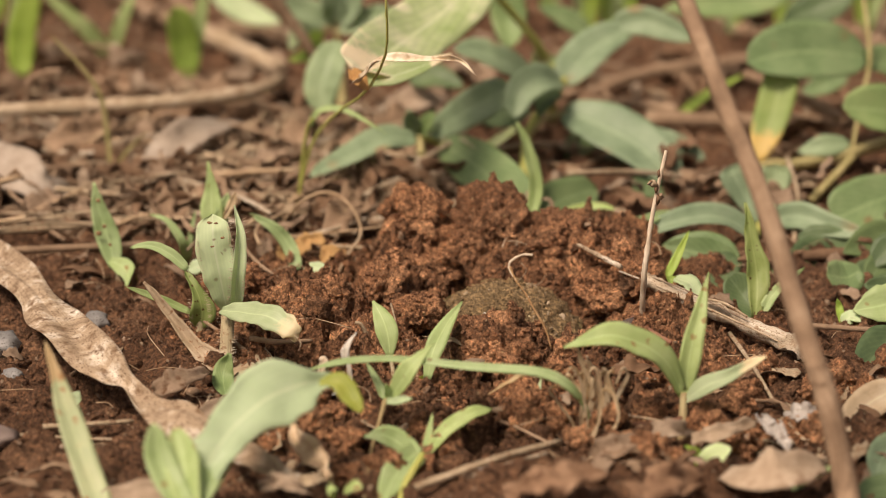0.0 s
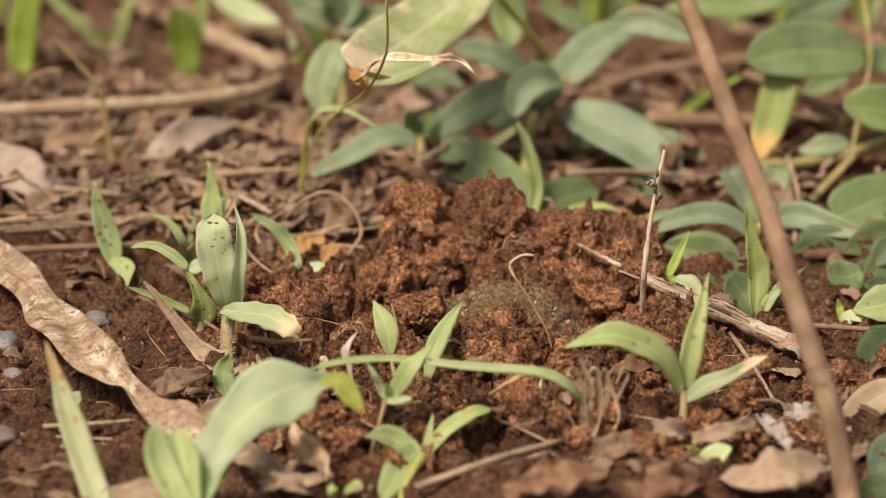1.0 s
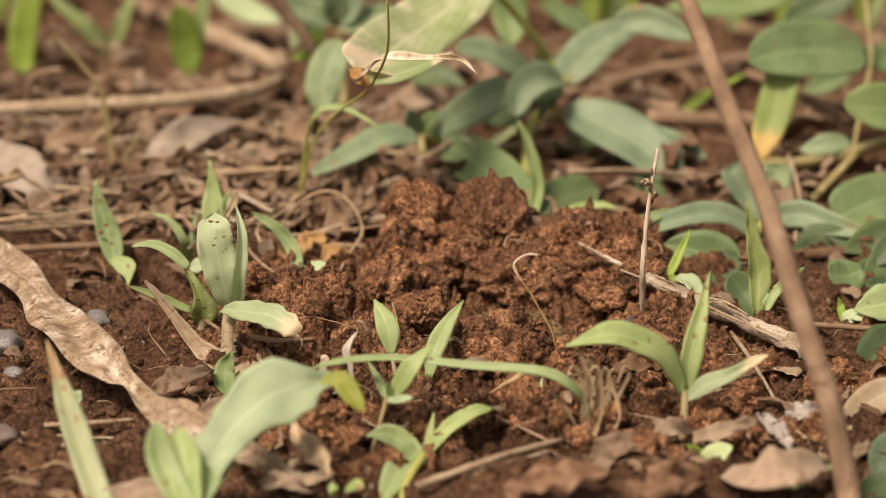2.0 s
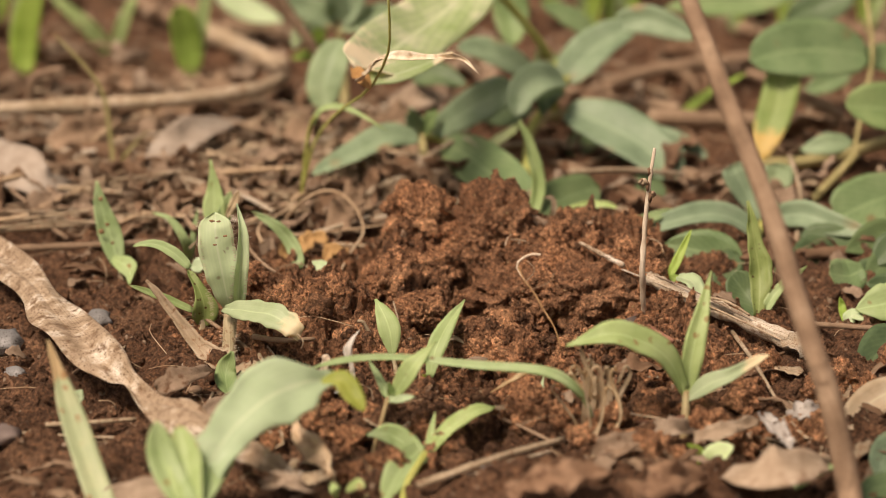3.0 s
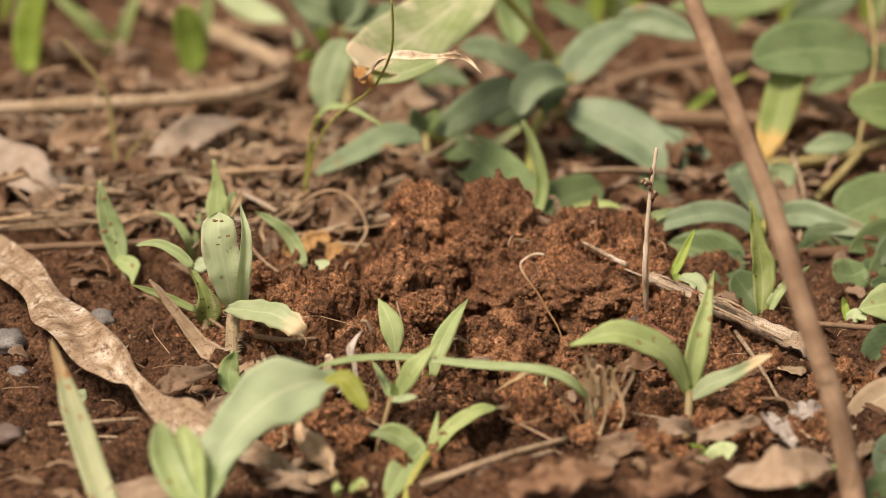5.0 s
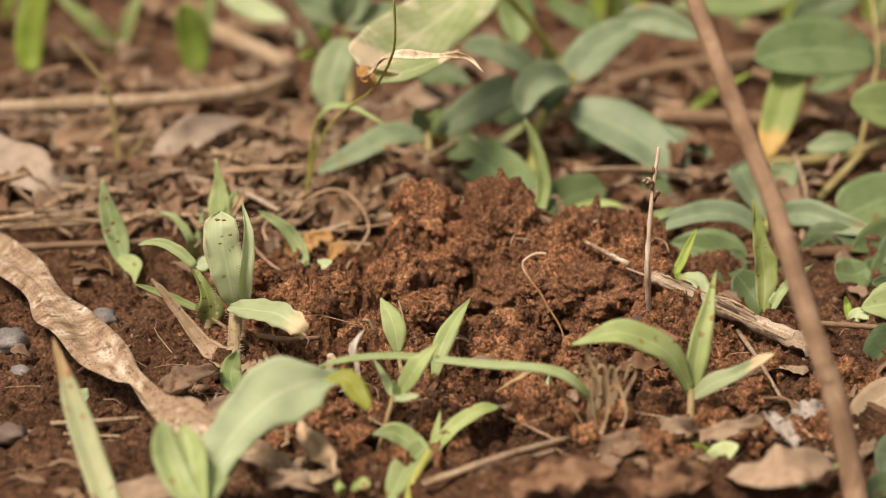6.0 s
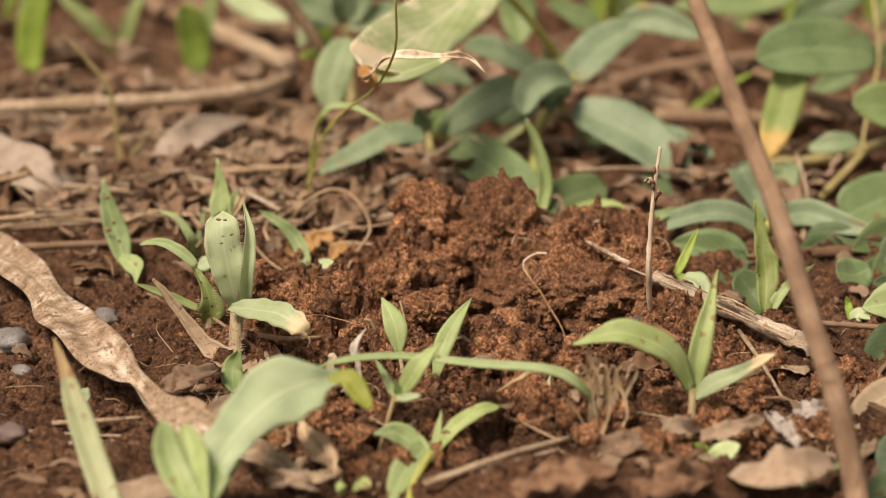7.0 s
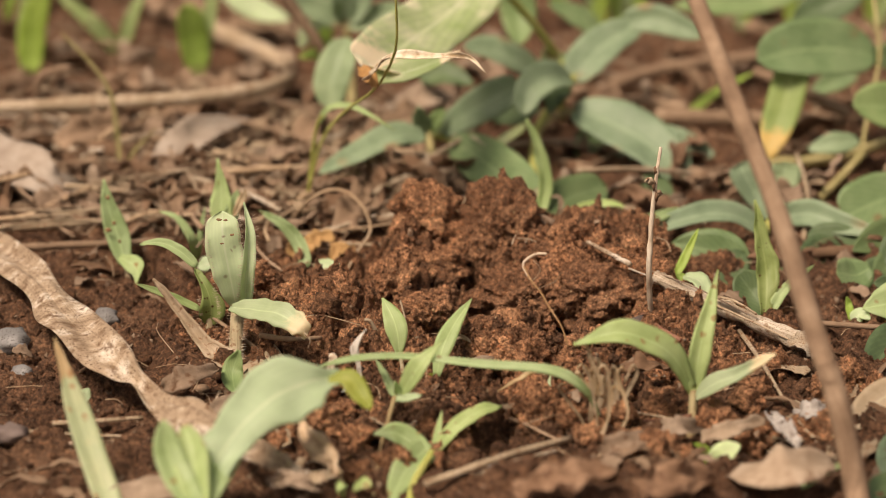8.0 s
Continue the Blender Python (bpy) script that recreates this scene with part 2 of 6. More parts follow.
LIME = leaf_material("lime_grass_leaf", (0.37, 0.50, 0.21), (0.46, 0.59, 0.28), (0.55, 0.67, 0.37), tip=(0.66, 0.58, 0.36), tip_from=0.95, spots=(0.4, 0.3, 0.12))
CHEWED = leaf_material("chewed_grass_leaf", (0.46, 0.57, 0.33), (0.54, 0.64, 0.40), (0.61, 0.70, 0.47), tip=(0.86, 0.76, 0.52), tip_from=0.64)
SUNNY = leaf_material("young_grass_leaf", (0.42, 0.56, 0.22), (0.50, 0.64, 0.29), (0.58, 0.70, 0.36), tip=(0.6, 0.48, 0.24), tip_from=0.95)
DRYGRASS = leaf_material("withered_grass_leaf", (0.56, 0.42, 0.26), (0.72, 0.57, 0.39), (0.82, 0.70, 0.53))
SOILED = fibre_material("soiled_dead_leaf", (0.19, 0.125, 0.078), (0.40, 0.300, 0.205), (0.80, 0.73, 0.62), dirt=(0.17, 0.10, 0.055), across=340, streaky=0.6, specks=(0.10, 0.055, 0.03))
MATTED = fibre_material("soil_matted_leaf", (0.170, 0.094, 0.054), (0.300, 0.178, 0.108), (0.450, 0.295, 0.195), dirt=(0.11, 0.055, 0.03), across=300, streaky=0.6)
STONE = fibre_material("grey_pebble", (0.13, 0.13, 0.13), (0.23, 0.225, 0.22), (0.40, 0.39, 0.38), rough=0.7, specks=(0.10, 0.09, 0.08))
SLATE = fibre_material("dark_leaf_scrap", (0.11, 0.08, 0.07), (0.17, 0.13, 0.115), (0.25, 0.195, 0.17))
DRYLEAF = fibre_material("tan_dry_leaf", (0.34, 0.22, 0.13), (0.50, 0.36, 0.23), (0.66, 0.52, 0.37), streaky=0.6)
ASHEN = fibre_material("ashen_dry_leaf", (0.28, 0.22, 0.17), (0.39, 0.32, 0.255), (0.49, 0.42, 0.35), streaky=0.4)
BEIGE = fibre_material("beige_dry_leaf", (0.32, 0.225, 0.150), (0.43, 0.325, 0.230), (0.54, 0.43, 0.33), streaky=0.35, dirt=(0.24, 0.15, 0.09), across=160)
LACE = fibre_material("grey_lacy_leaf", (0.28, 0.24, 0.21), (0.48, 0.44, 0.40), (0.72, 0.69, 0.65), dirt=(0.12, 0.08, 0.06), across=260)


# ---- builders ----
def mesh_ob(name, bm, mat, parent=None, label=""):
    me = bpy.data.meshes.new(name)
    bm.normal_update()
    bm.to_mesh(me)
    bm.free()
    me.materials.append(mat)
    for p in me.polygons:
        p.use_smooth = True
    ob = new(name, me)
    if parent is not None:
        ob.parent = parent
        me.transform(Matrix.Translation(-parent.location))
    if label:
        ob["label"] = label
    return ob


part = mesh_ob


def empty(name, at, label, category, group=""):
    ob = new(name)
    ob.location = at
    ob.empty_display_size = 0.005
    return tagged(ob, label, category, group)


def settle(ob):
    """Move a loose mesh's origin to its lowest middle, so that it can be turned in place."""
    vs = [v.co for v in ob.data.vertices]
    c = Vector((sum(v.x for v in vs) / len(vs), sum(v.y for v in vs) / len(vs), min(v.z for v in vs)))
    ob.data.transform(Matrix.Translation(-c))
    ob.location = c
    return ob


def path_points(pts, count):
    """A smooth path through the given points: places and directions at even steps."""
    p = [Vector(q) for q in pts]
    if len(p) == 2:
        p = [p[0], (p[0] + p[1]) / 2, p[1]]
    ext = [2 * p[0] - p[1]] + p + [2 * p[-1] - p[-2]]
    seg = len(p) - 1
    out = []
    for i in range(count):
        s = i / (count - 1) * seg
        k = min(int(s), seg - 1)
        t = s - k
        a, b, c, d = ext[k:k + 4]
        pos = 0.5 * ((2 * b) + (c - a) * t + (2 * a - 5 * b + 4 * c - d) * t * t + (3 * b - a - 3 * c + d) * t ** 3)
        tan = 0.5 * ((c - a) + 2 * (2 * a - 5 * b + 4 * c - d) * t + 3 * (3 * b - a - 3 * c + d) * t * t)
        out.append((pos, tan.normalized() if tan.length > 1e-9 else (c - b).normalized()))
    return out


FACE = Vector((0, -0.74, 0.67))


def blade_mesh(pts, width, shape=(0.35, 0.7), fold=0.2, twist=0.0, ripple=0.0005, thick=0.00022, rows=16, cols=6, seed=1, turn=0.0, ragged=0.0, face=FACE, profile=None):
    """A leaf blade along a path. shape: how fast it widens and narrows; profile: relative widths at even steps instead; fold: depth of its gutter; twist and turn: degrees
    about its own length, at the base and added towards the tip; ripple: height of its waves; ragged: torn margin."""
    bm = bmesh.new()
    uvl = bm.loops.layers.uv.new("UVMap")
    a, b = shape
    vmax = a / (a + b) if a + b > 0 else 0.5
    wmax = (vmax ** a) * ((1 - vmax) ** b) if a + b > 0 else 1
    grid, under, uvs = [], [], {}
    for i, (pos, tan) in enumerate(path_points(pts, rows)):
        v = i / (rows - 1)
        w = max(0.03, (max(v, 0.004) ** a) * (max(1 - v, 0.0) ** b) / wmax) * width / 2
        if profile:
            k = min(int(v * (len(profile) - 1)), len(profile) - 2)
            g = v * (len(profile) - 1) - k
            p0, p1, p2, p3 = profile[max(k - 1, 0)], profile[k], profile[k + 1], profile[min(k + 2, len(profile) - 1)]
            w = p1 + 0.5 * g * (p2 - p0 + g * (2 * p0 - 5 * p1 + 4 * p2 - p3 + g * (3 * (p1 - p2) + p3 - p0)))
            blunt = max(0.08, 1 - max(0.0, (v - 0.88) / 0.12) ** 3) if profile[-1] > 0.2 else 1
            w = max(0.03, w) * blunt * width / 2
        side = tan.cross(Vector(face))
        side = side.normalized() if side.length > 1e-4 else Vector((1, 0, 0))
        side = Matrix.Rotation(radians(twist + turn * v), 3, tan) @ side
        nor = side.cross(tan).normalized()
        top, low = [], []
        for j in range(cols + 1):
            u = j / cols * 2 - 1
            ww = w * (1 + ragged * noise.noise(Vector((v * 9, math.copysign(3.3, u), seed * 7.7)))) if ragged else w
            q = pos + side * (u * ww) + nor * (fold * w * (abs(u) ** 1.12 - 0.35))
            q += nor * ripple * (0.35 + 0.9 * abs(u)) * noise.noise(Vector((u * 1.2 + seed * 5.1, v * 6, seed * 3.3)))
            t = bm.verts.new(q + nor * thick / 2)
            k = bm.verts.new(q - nor * thick / 2)
            uvs[t] = uvs[k] = (j / cols, v)
            top.append(t), low.append(k)
        grid.append(top), under.append(low)
    def quad(vs):
        f = bm.faces.new(vs)
        for lp in f.loops:
            lp[uvl].uv = uvs[lp.vert]
    for i in range(rows - 1):
        for j in range(cols):
            quad((grid[i][j], grid[i][j + 1], grid[i + 1][j + 1], grid[i + 1][j]))
            quad((under[i][j], under[i + 1][j], under[i + 1][j + 1], under[i][j + 1]))
        quad((grid[i][0], grid[i + 1][0], under[i + 1][0], under[i][0]))
        quad((grid[i][cols], under[i][cols], under[i + 1][cols], grid[i + 1][cols]))
    for j in range(cols):
        quad((grid[0][j], under[0][j], under[0][j + 1], grid[0][j + 1]))
        quad((grid[-1][j], grid[-1][j + 1], under[-1][j + 1], under[-1][j]))
    return bm


def tube_mesh(pts, r0, r1, steps=14, sides=8, rough=0.0, knots=0, seed=1, bm=None):
    """A tapering round stalk along a path, with closed ends, a rough skin and a few knots."""
    bm = bm or bmesh.new()
    uvl = bm.loops.layers.uv.verify()
    rings, uvs = [], {}
    up = Vector((0.3, 0.2, 1)).normalized()
    for i, (pos, tan) in enumerate(path_points(pts, steps)):
        v = i / (steps - 1)
        r = r0 + (r1 - r0) * v
        for k in range(knots):
            c = (k + 0.6) / (knots + 0.2)
            r *= 1 + 0.35 * math.exp(-((v - c) * 28) ** 2)
        s = tan.cross(up).normalized()
        t = s.cross(tan)
        ring = []
        for j in range(sides):
            g = 2 * math.pi * j / sides
            rr = r * (1 + rough * noise.noise(Vector((math.cos(g) * 1.5, math.sin(g) * 1.5 + seed * 4.7, v * 14))))
            q = bm.verts.new(pos + (s * math.cos(g) + t * math.sin(g)) * rr)
            uvs[q] = (j / sides, v)
            ring.append(q)
        rings.append(ring)
    for i in range(steps - 1):
        for j in range(sides):
            f = bm.faces.new((rings[i][j], rings[i][(j + 1) % sides], rings[i + 1][(j + 1) % sides], rings[i + 1][j]))
            for lp in f.loops:
                lp[uvl].uv = uvs[lp.vert]
    bm.faces.new(rings[0][::-1])
    bm.faces.new(rings[-1])
    return bm


def lump_mesh(r, seed, squash=(1, 1, 1), rough=0.35, sub=3, scale=1.3):
    bm = bmesh.new()
    bmesh.ops.create_icosphere(bm, subdivisions=sub, radius=1)
    for v in bm.verts:
        d = v.co.normalized()
        k = 1 + rough * noise.fractal(d * scale + Vector((seed * 3.1, seed * 1.7, 0)), 0.9, 2.1, 5)
        k += rough * 0.35 * noise.noise(d * 6 + Vector((0, seed * 2.3, 0)))
        v.co = Vector((d.x * squash[0], d.y * squash[1], d.z * squash[2])) * k * r
    return bm


def stalk(name, pts, r0, r1, mat, label, category, group="", rough=0.25, knots=0, steps=16, seed=1):
    """A loose stalk, twig or root, as a thing."""
    ob = mesh_ob(name, tube_mesh(pts, r0, r1, steps, 8, rough, knots, seed), mat)
    settle(ob)
    return tagged(ob, label, category, group)


def loose_leaf(name, pts, width, mat, label, category, group="", **kw):
    ob = mesh_ob(name, blade_mesh(pts, width, **kw), mat)
    settle(ob)
    return tagged(ob, label, category, group)


# ---- relief of the soil, in metres ----
# relief
def mound_z(x, y, pit=True):
    """Height of the dug soil; with pit: less the hollow in which the ball sits."""
    def hill(cx, cy, sx, sy, h):
        return h * math.exp(-((x - cx) / sx) ** 2 - ((y - cy) / sy) ** 2)
    z = hill(-0.003, -0.009, 0.0095, 0.015, 0.0050) + hill(0.0135, -0.010, 0.012, 0.018, 0.0065)
    z += hill(0.009, -0.036, 0.040, 0.030, 0.0060) + hill(0.040, -0.024, 0.018, 0.020, 0.0080)
    z += hill(0.013, -0.0755, 0.012, 0.0070, 0.0080) + hill(-0.030, -0.046, 0.018, 0.014, 0.0045)
    z -= 0.006 * (1 - math.exp(-max(0.0, ((x - 0.008) / 0.062) ** 2 + ((y + 0.043) / 0.048) ** 2 - 0.6)))
    z -= 0.0065 / (1 + math.exp((x + 0.0135) / 0.0022)) / (1 + math.exp(-(y + 0.036) / 0.004))
    z -= 0.016 / (1 + math.exp(-(x - 0.0535) / 0.0022)) / (1 + math.exp(-(y + 0.040) / 0.004))
    if pit:
        z -= 0.0160 * math.exp(-math.hypot((x - 0.0155) / 0.0235, (y + 0.0495) / 0.0175) ** 4)
        for px, py, r, deep in ((0.0265, -0.054, 0.0090, 0.027), (0.0165, -0.054, 0.0060, 0.014), (-0.002, -0.058, 0.0045, 0.010), (0.022, -0.048, 0.0040, 0.007), (-0.016, -0.050, 0.0035, 0.006), (0.045, -0.046, 0.0040, 0.007), (0.001, -0.030, 0.0035, 0.006), (0.022, -0.022, 0.0035, 0.006), (-0.026, -0.040, 0.0030, 0.005), (0.034, -0.034, 0.0030, 0.005)):
            z -= deep * math.exp(-((x - px) / r) ** 2 - ((y - py) / r) ** 2)
    return z
# end relief


def ground_z(x, y):
    p = Vector((x, y, 0))
    far = min(1.0, math.hypot(x, y) / 3)
    z = 0.0030 * noise.fractal(p * 42, 0.9, 2.1, 4) - 0.0015 + 0.05 * far * noise.noise(p * 0.35)
    near = math.exp(-(math.hypot(x, y) / 0.3) ** 4)
    z += near * (0.0016 * noise.noise(p * 150) - 0.0030 * (noise.noise(p * 170, noise_basis="VORONOI_F1") - 0.4) - 0.0008 * (noise.noise(p * 430, noise_basis="VORONOI_F1") - 0.4))
    z += 0.0058 * math.exp(-((x - 0.030) / 0.030) ** 4 - ((y + 0.146) / 0.013) ** 4)
    skirt = math.exp(-((x - 0.013) / 0.046) ** 4 - ((y + 0.098) / 0.022) ** 4)
    if skirt > 0.01:
        w = p + noise.noise_vector(p * 90) * 0.004
        gap = max(0.0, 0.5 + 0.5 * noise.noise(w * 95, noise_basis="VORONOI_F2F1"))
        z += skirt * (0.0055 * noise.fractal(p * 80, 0.8, 2.1, 3) - 0.0040 * (noise.noise(p * 230, noise_basis="VORONOI_F1") - 0.4) - 0.010 * math.exp(-gap / 0.10))
    r = math.hypot((x - 0.010) / 0.044, (y + 0.043) / 0.035)
    return z - 0.045 * math.exp(-r ** 8)


def axis(lo, hi, step, far):
    """Fine even steps within lo..hi, then ever larger ones out to the distance."""
    mid = list(np.arange(lo, hi, step))
    out, s, a = [], step, lo
    while a > -far:
        s *= 1.35
        a -= s
        out.append(a)
    right, s, a = [], step, mid[-1]
    while a < far:
        s *= 1.35
        a += s
        right.append(a)
    return out[::-1] + mid + right


def sheet(name, xs, ys, height, mat, jitter=None):
    verts = []
    for y in ys:
        for x in xs:
            q = Vector((x, y, height(x, y)))
            verts.append(jitter(q) if jitter else q)
    n = len(xs)
    faces = [(r * n + c, r * n + c + 1, (r + 1) * n + c + 1, (r + 1) * n + c) for r in range(len(ys) - 1) for c in range(n - 1)]
    me = bpy.data.meshes.new(name)
    me.from_pydata(verts, [], faces)
    me.polygons.foreach_set("use_smooth", [True] * len(faces))
    me.materials.append(mat)
    return new(name, me)


ground = tagged(sheet("ground", axis(-0.15, 0.15, 0.0009, 900), axis(-0.16, 0.25, 0.0012, 900), ground_z, GROUND),
                "bare brown soil littered with dry plant scraps", "ground", kind="structure")


def crumble(q):
    """Push the smooth mound out into clods and crumbs."""
    r = math.hypot((q.x - 0.008) / 0.066, (q.y + 0.043) / 0.054)
    m = max(0.0, min(1.0, (1.05 - r) * 5)) * (1 - 0.55 * math.exp(-math.hypot((q.x - 0.0155) / 0.0235, (q.y + 0.0495) / 0.0175) ** 4))
    p = Vector((q.x, q.y, q.z))
    big = noise.fractal(p * 75, 0.8, 2.2, 3)
    f1 = noise.noise(p * 210, noise_basis="VORONOI_F1")
    f2 = noise.noise(p * 520, noise_basis="VORONOI_F1")
    fine = noise.noise(p * 1100)
    f3 = noise.noise(p * 1250, noise_basis="VORONOI_F1")
    warp = p + noise.noise_vector(p * 120) * 0.0025
    c1 = max(0.0, 0.5 + 0.5 * noise.noise(warp * 105, noise_basis="VORONOI_F2F1"))
    c2 = max(0.0, 0.5 + 0.5 * noise.noise(warp * 270, noise_basis="VORONOI_F2F1"))
    crack = 0.0110 * math.exp(-c1 / 0.10) + 0.0034 * math.exp(-c2 / 0.11)
    q.z += m * (0.0055 * big - 0.0038 * (f1 - 0.4) - 0.0019 * (f2 - 0.4) - 0.0009 * (f3 - 0.4) + 0.0005 * fine - crack + 0.0026)
    o = noise.noise_vector(p * 150) * 0.0022 + noise.noise_vector(p * 450) * 0.0010
    q.x += m * o.x
    q.y += m * (o.y - 0.0012 * big)
    q.z += m * 0.4 * o.z
    return q


mound = tagged(sheet("soil_mound", list(np.arange(-0.066, 0.084, 0.00034)), list(np.arange(-0.104, 0.034, 0.00034)), mound_z, SOIL, crumble),
               "crumbly heap of freshly dug reddish brown soil", "soil mound")


def chip_mesh(seed):
    """An angular grain with eight faces."""
    r5 = random.Random(seed)
    bm = bmesh.new()
    tips = [bm.verts.new(Vector(d) * r5.uniform(0.7, 1.25) + Vector((r5.gauss(0, 0.2), r5.gauss(0, 0.2), r5.gauss(0, 0.2)))) for d in ((1, 0, 0), (0, 1, 0), (-1, 0, 0), (0, -1, 0), (0, 0, 0.9), (0, 0, -0.9))]
    for k in range(4):
        bm.faces.new((tips[k], tips[(k + 1) % 4], tips[4]))
        bm.faces.new((tips[(k + 1) % 4], tips[k], tips[5]))
    bm.verts.index_update()
    return bm


def crumb_heap(name, count, place, sizes, mat, rng, sub):
    """Loose crumbs without number, one mesh."""
    protos = []
    for k in range(6):
        bm = lump_mesh(1, 11 + k, (1, 0.8, 0.65), 0.75, sub, 2.0) if sub else chip_mesh(11 + k)
        bm.verts.ensure_lookup_table()
        protos.append((np.array([v.co[:] for v in bm.verts]), np.array([[v.index for v in f.verts] for f in bm.faces])))
        bm.free()
    vs, fs, base = [], [], 0
    for _ in range(count):
        at = place(rng)
        if at is None:
            continue
        pv, pf = protos[rng.randrange(6)]
        s = min(sizes[2], sizes[0] * math.exp(rng.gauss(0, sizes[1])))
        rot = np.array(Euler((rng.uniform(0, 6.3), rng.uniform(0, 6.3), rng.uniform(0, 6.3))).to_matrix())
        vs.append(pv @ rot.T * s + np.array(at) + np.array((0, 0, -s * 0.1)))
        fs.append(pf + base)
        base += len(pv)
    v, f = np.concatenate(vs), np.concatenate(fs)
    me = bpy.data.meshes.new(name)
    me.from_pydata(v.tolist(), [], f.tolist())
    me.polygons.foreach_set("use_smooth", [sub > 1] * len(f))
    me.materials.append(mat)
    return new(name, me)


mound_tree = bvhtree.BVHTree.FromPolygons([v.co[:] for v in mound.data.vertices], [p.vertices[:] for p in mound.data.polygons])
ground_tree = bvhtree.BVHTree.FromPolygons([v.co[:] for v in ground.data.vertices], [p.vertices[:] for p in ground.data.polygons])


def top_at(x, y):
    """The soil's surface below the sky at a place."""
    hits = [t.ray_cast(Vector((x, y, 0.3)), Vector((0, 0, -1)))[0] for t in (mound_tree, ground_tree)]
    return max([h.z for h in hits if h] or [0.0])


def on_mound(rng):
    a, r = rng.uniform(0, 6.283), math.sqrt(rng.random())
    x, y = 0.008 + 0.07 * r * math.cos(a), -0.043 + 0.056 * r * math.sin(a)
    return x, y, top_at(x, y)


def on_ground(rng):
    x, y = rng.uniform(-0.115, 0.115), rng.uniform(-0.15, 0.04)
    return x, y, top_at(x, y)


def on_skirt(rng):
    """The crumbled soil that has rolled down in front of the mound."""
    x, y = rng.gauss(0.012, 0.026), rng.uniform(-0.122, -0.074)
    return x, y, top_at(x, y)


rng = random.Random(5)
tagged(crumb_heap("soil_crumbs", 4500, on_skirt, (0.00060, 0.45, 0.0013), GROUND, rng, 1), "loose crumbs of reddish brown soil before the mound", "soil crumbs", kind="stuff")
tagged(crumb_heap("soil_grains", 22000, on_skirt, (0.00025, 0.5, 0.0008), GROUND, rng, 0), "fine grains of reddish brown soil before the mound", "soil grains", kind="stuff")
tagged(crumb_heap("soil_crumbs", 13000, on_mound, (0.00052, 0.45, 0.0011), SOIL, rng, 1), "loose crumbs of reddish brown soil", "soil crumbs", kind="stuff")
tagged(crumb_heap("soil_grains", 80000, on_mound, (0.00023, 0.5, 0.0008), SOIL, rng, 0), "fine grains of reddish brown soil", "soil grains", kind="stuff")
tagged(crumb_heap("ground_crumbs", 13000, on_ground, (0.0005, 0.5, 0.002), GROUND, rng, 1), "scattered crumbs of brown soil", "soil crumbs", kind="stuff")


def granular(name, core, count, size, mat, seed, at):
    """A lump whose whole skin is clotted with small grains, one mesh about its own middle."""
    r4 = random.Random(seed)
    core.normal_update()
    core.verts.ensure_lookup_table()
    verts = [np.array([v.co[:] for v in core.verts])]
    faces = [np.array([[v.index for v in f.verts] for f in core.faces])]
    spots = [(f.calc_center_median(), f.normal.copy()) for f in core.faces]
    core.free()
    grain = []
    for k in range(6):
        bm = chip_mesh(31 + k)
        bm.verts.ensure_lookup_table()
        grain.append((np.array([v.co[:] for v in bm.verts]), np.array([[v.index for v in f.verts] for f in bm.faces])))
        bm.free()
    base, smooth = len(verts[0]), len(faces[0])
    for _ in range(count):
        c, nor = r4.choice(spots)
        pv, pf = grain[r4.randrange(6)]
        s = min(size * 2.6, size * math.exp(r4.gauss(0, 0.45)))
        rot = np.array(Euler((r4.uniform(0, 6.3), r4.uniform(0, 6.3), r4.uniform(0, 6.3))).to_matrix())
        verts.append(pv @ rot.T * s + np.array(c))
        faces.append(pf + base)
        base += len(pv)
    v, f = np.concatenate(verts), np.concatenate(faces)
    me = bpy.data.meshes.new(name)
    me.from_pydata(v.tolist(), [], f.tolist())
    me.polygons.foreach_set("use_smooth", [k < smooth for k in range(len(f))])
    me.materials.append(mat)
    ob = new(name, me)
    ob.location = at
    return ob


tagged(crumb_heap("ground_grains", 40000, on_ground, (0.00026, 0.5, 0.0009), GROUND, random.Random(9), 0), "fine grains of brown soil on the ground", "soil grains", kind="stuff")


tagged(crumb_heap("ground_lumps", 1500, on_ground, (0.0010, 0.45, 0.0032), GROUND, random.Random(19), 2), "small lumps of brown soil on the ground", "soil lumps", kind="stuff")


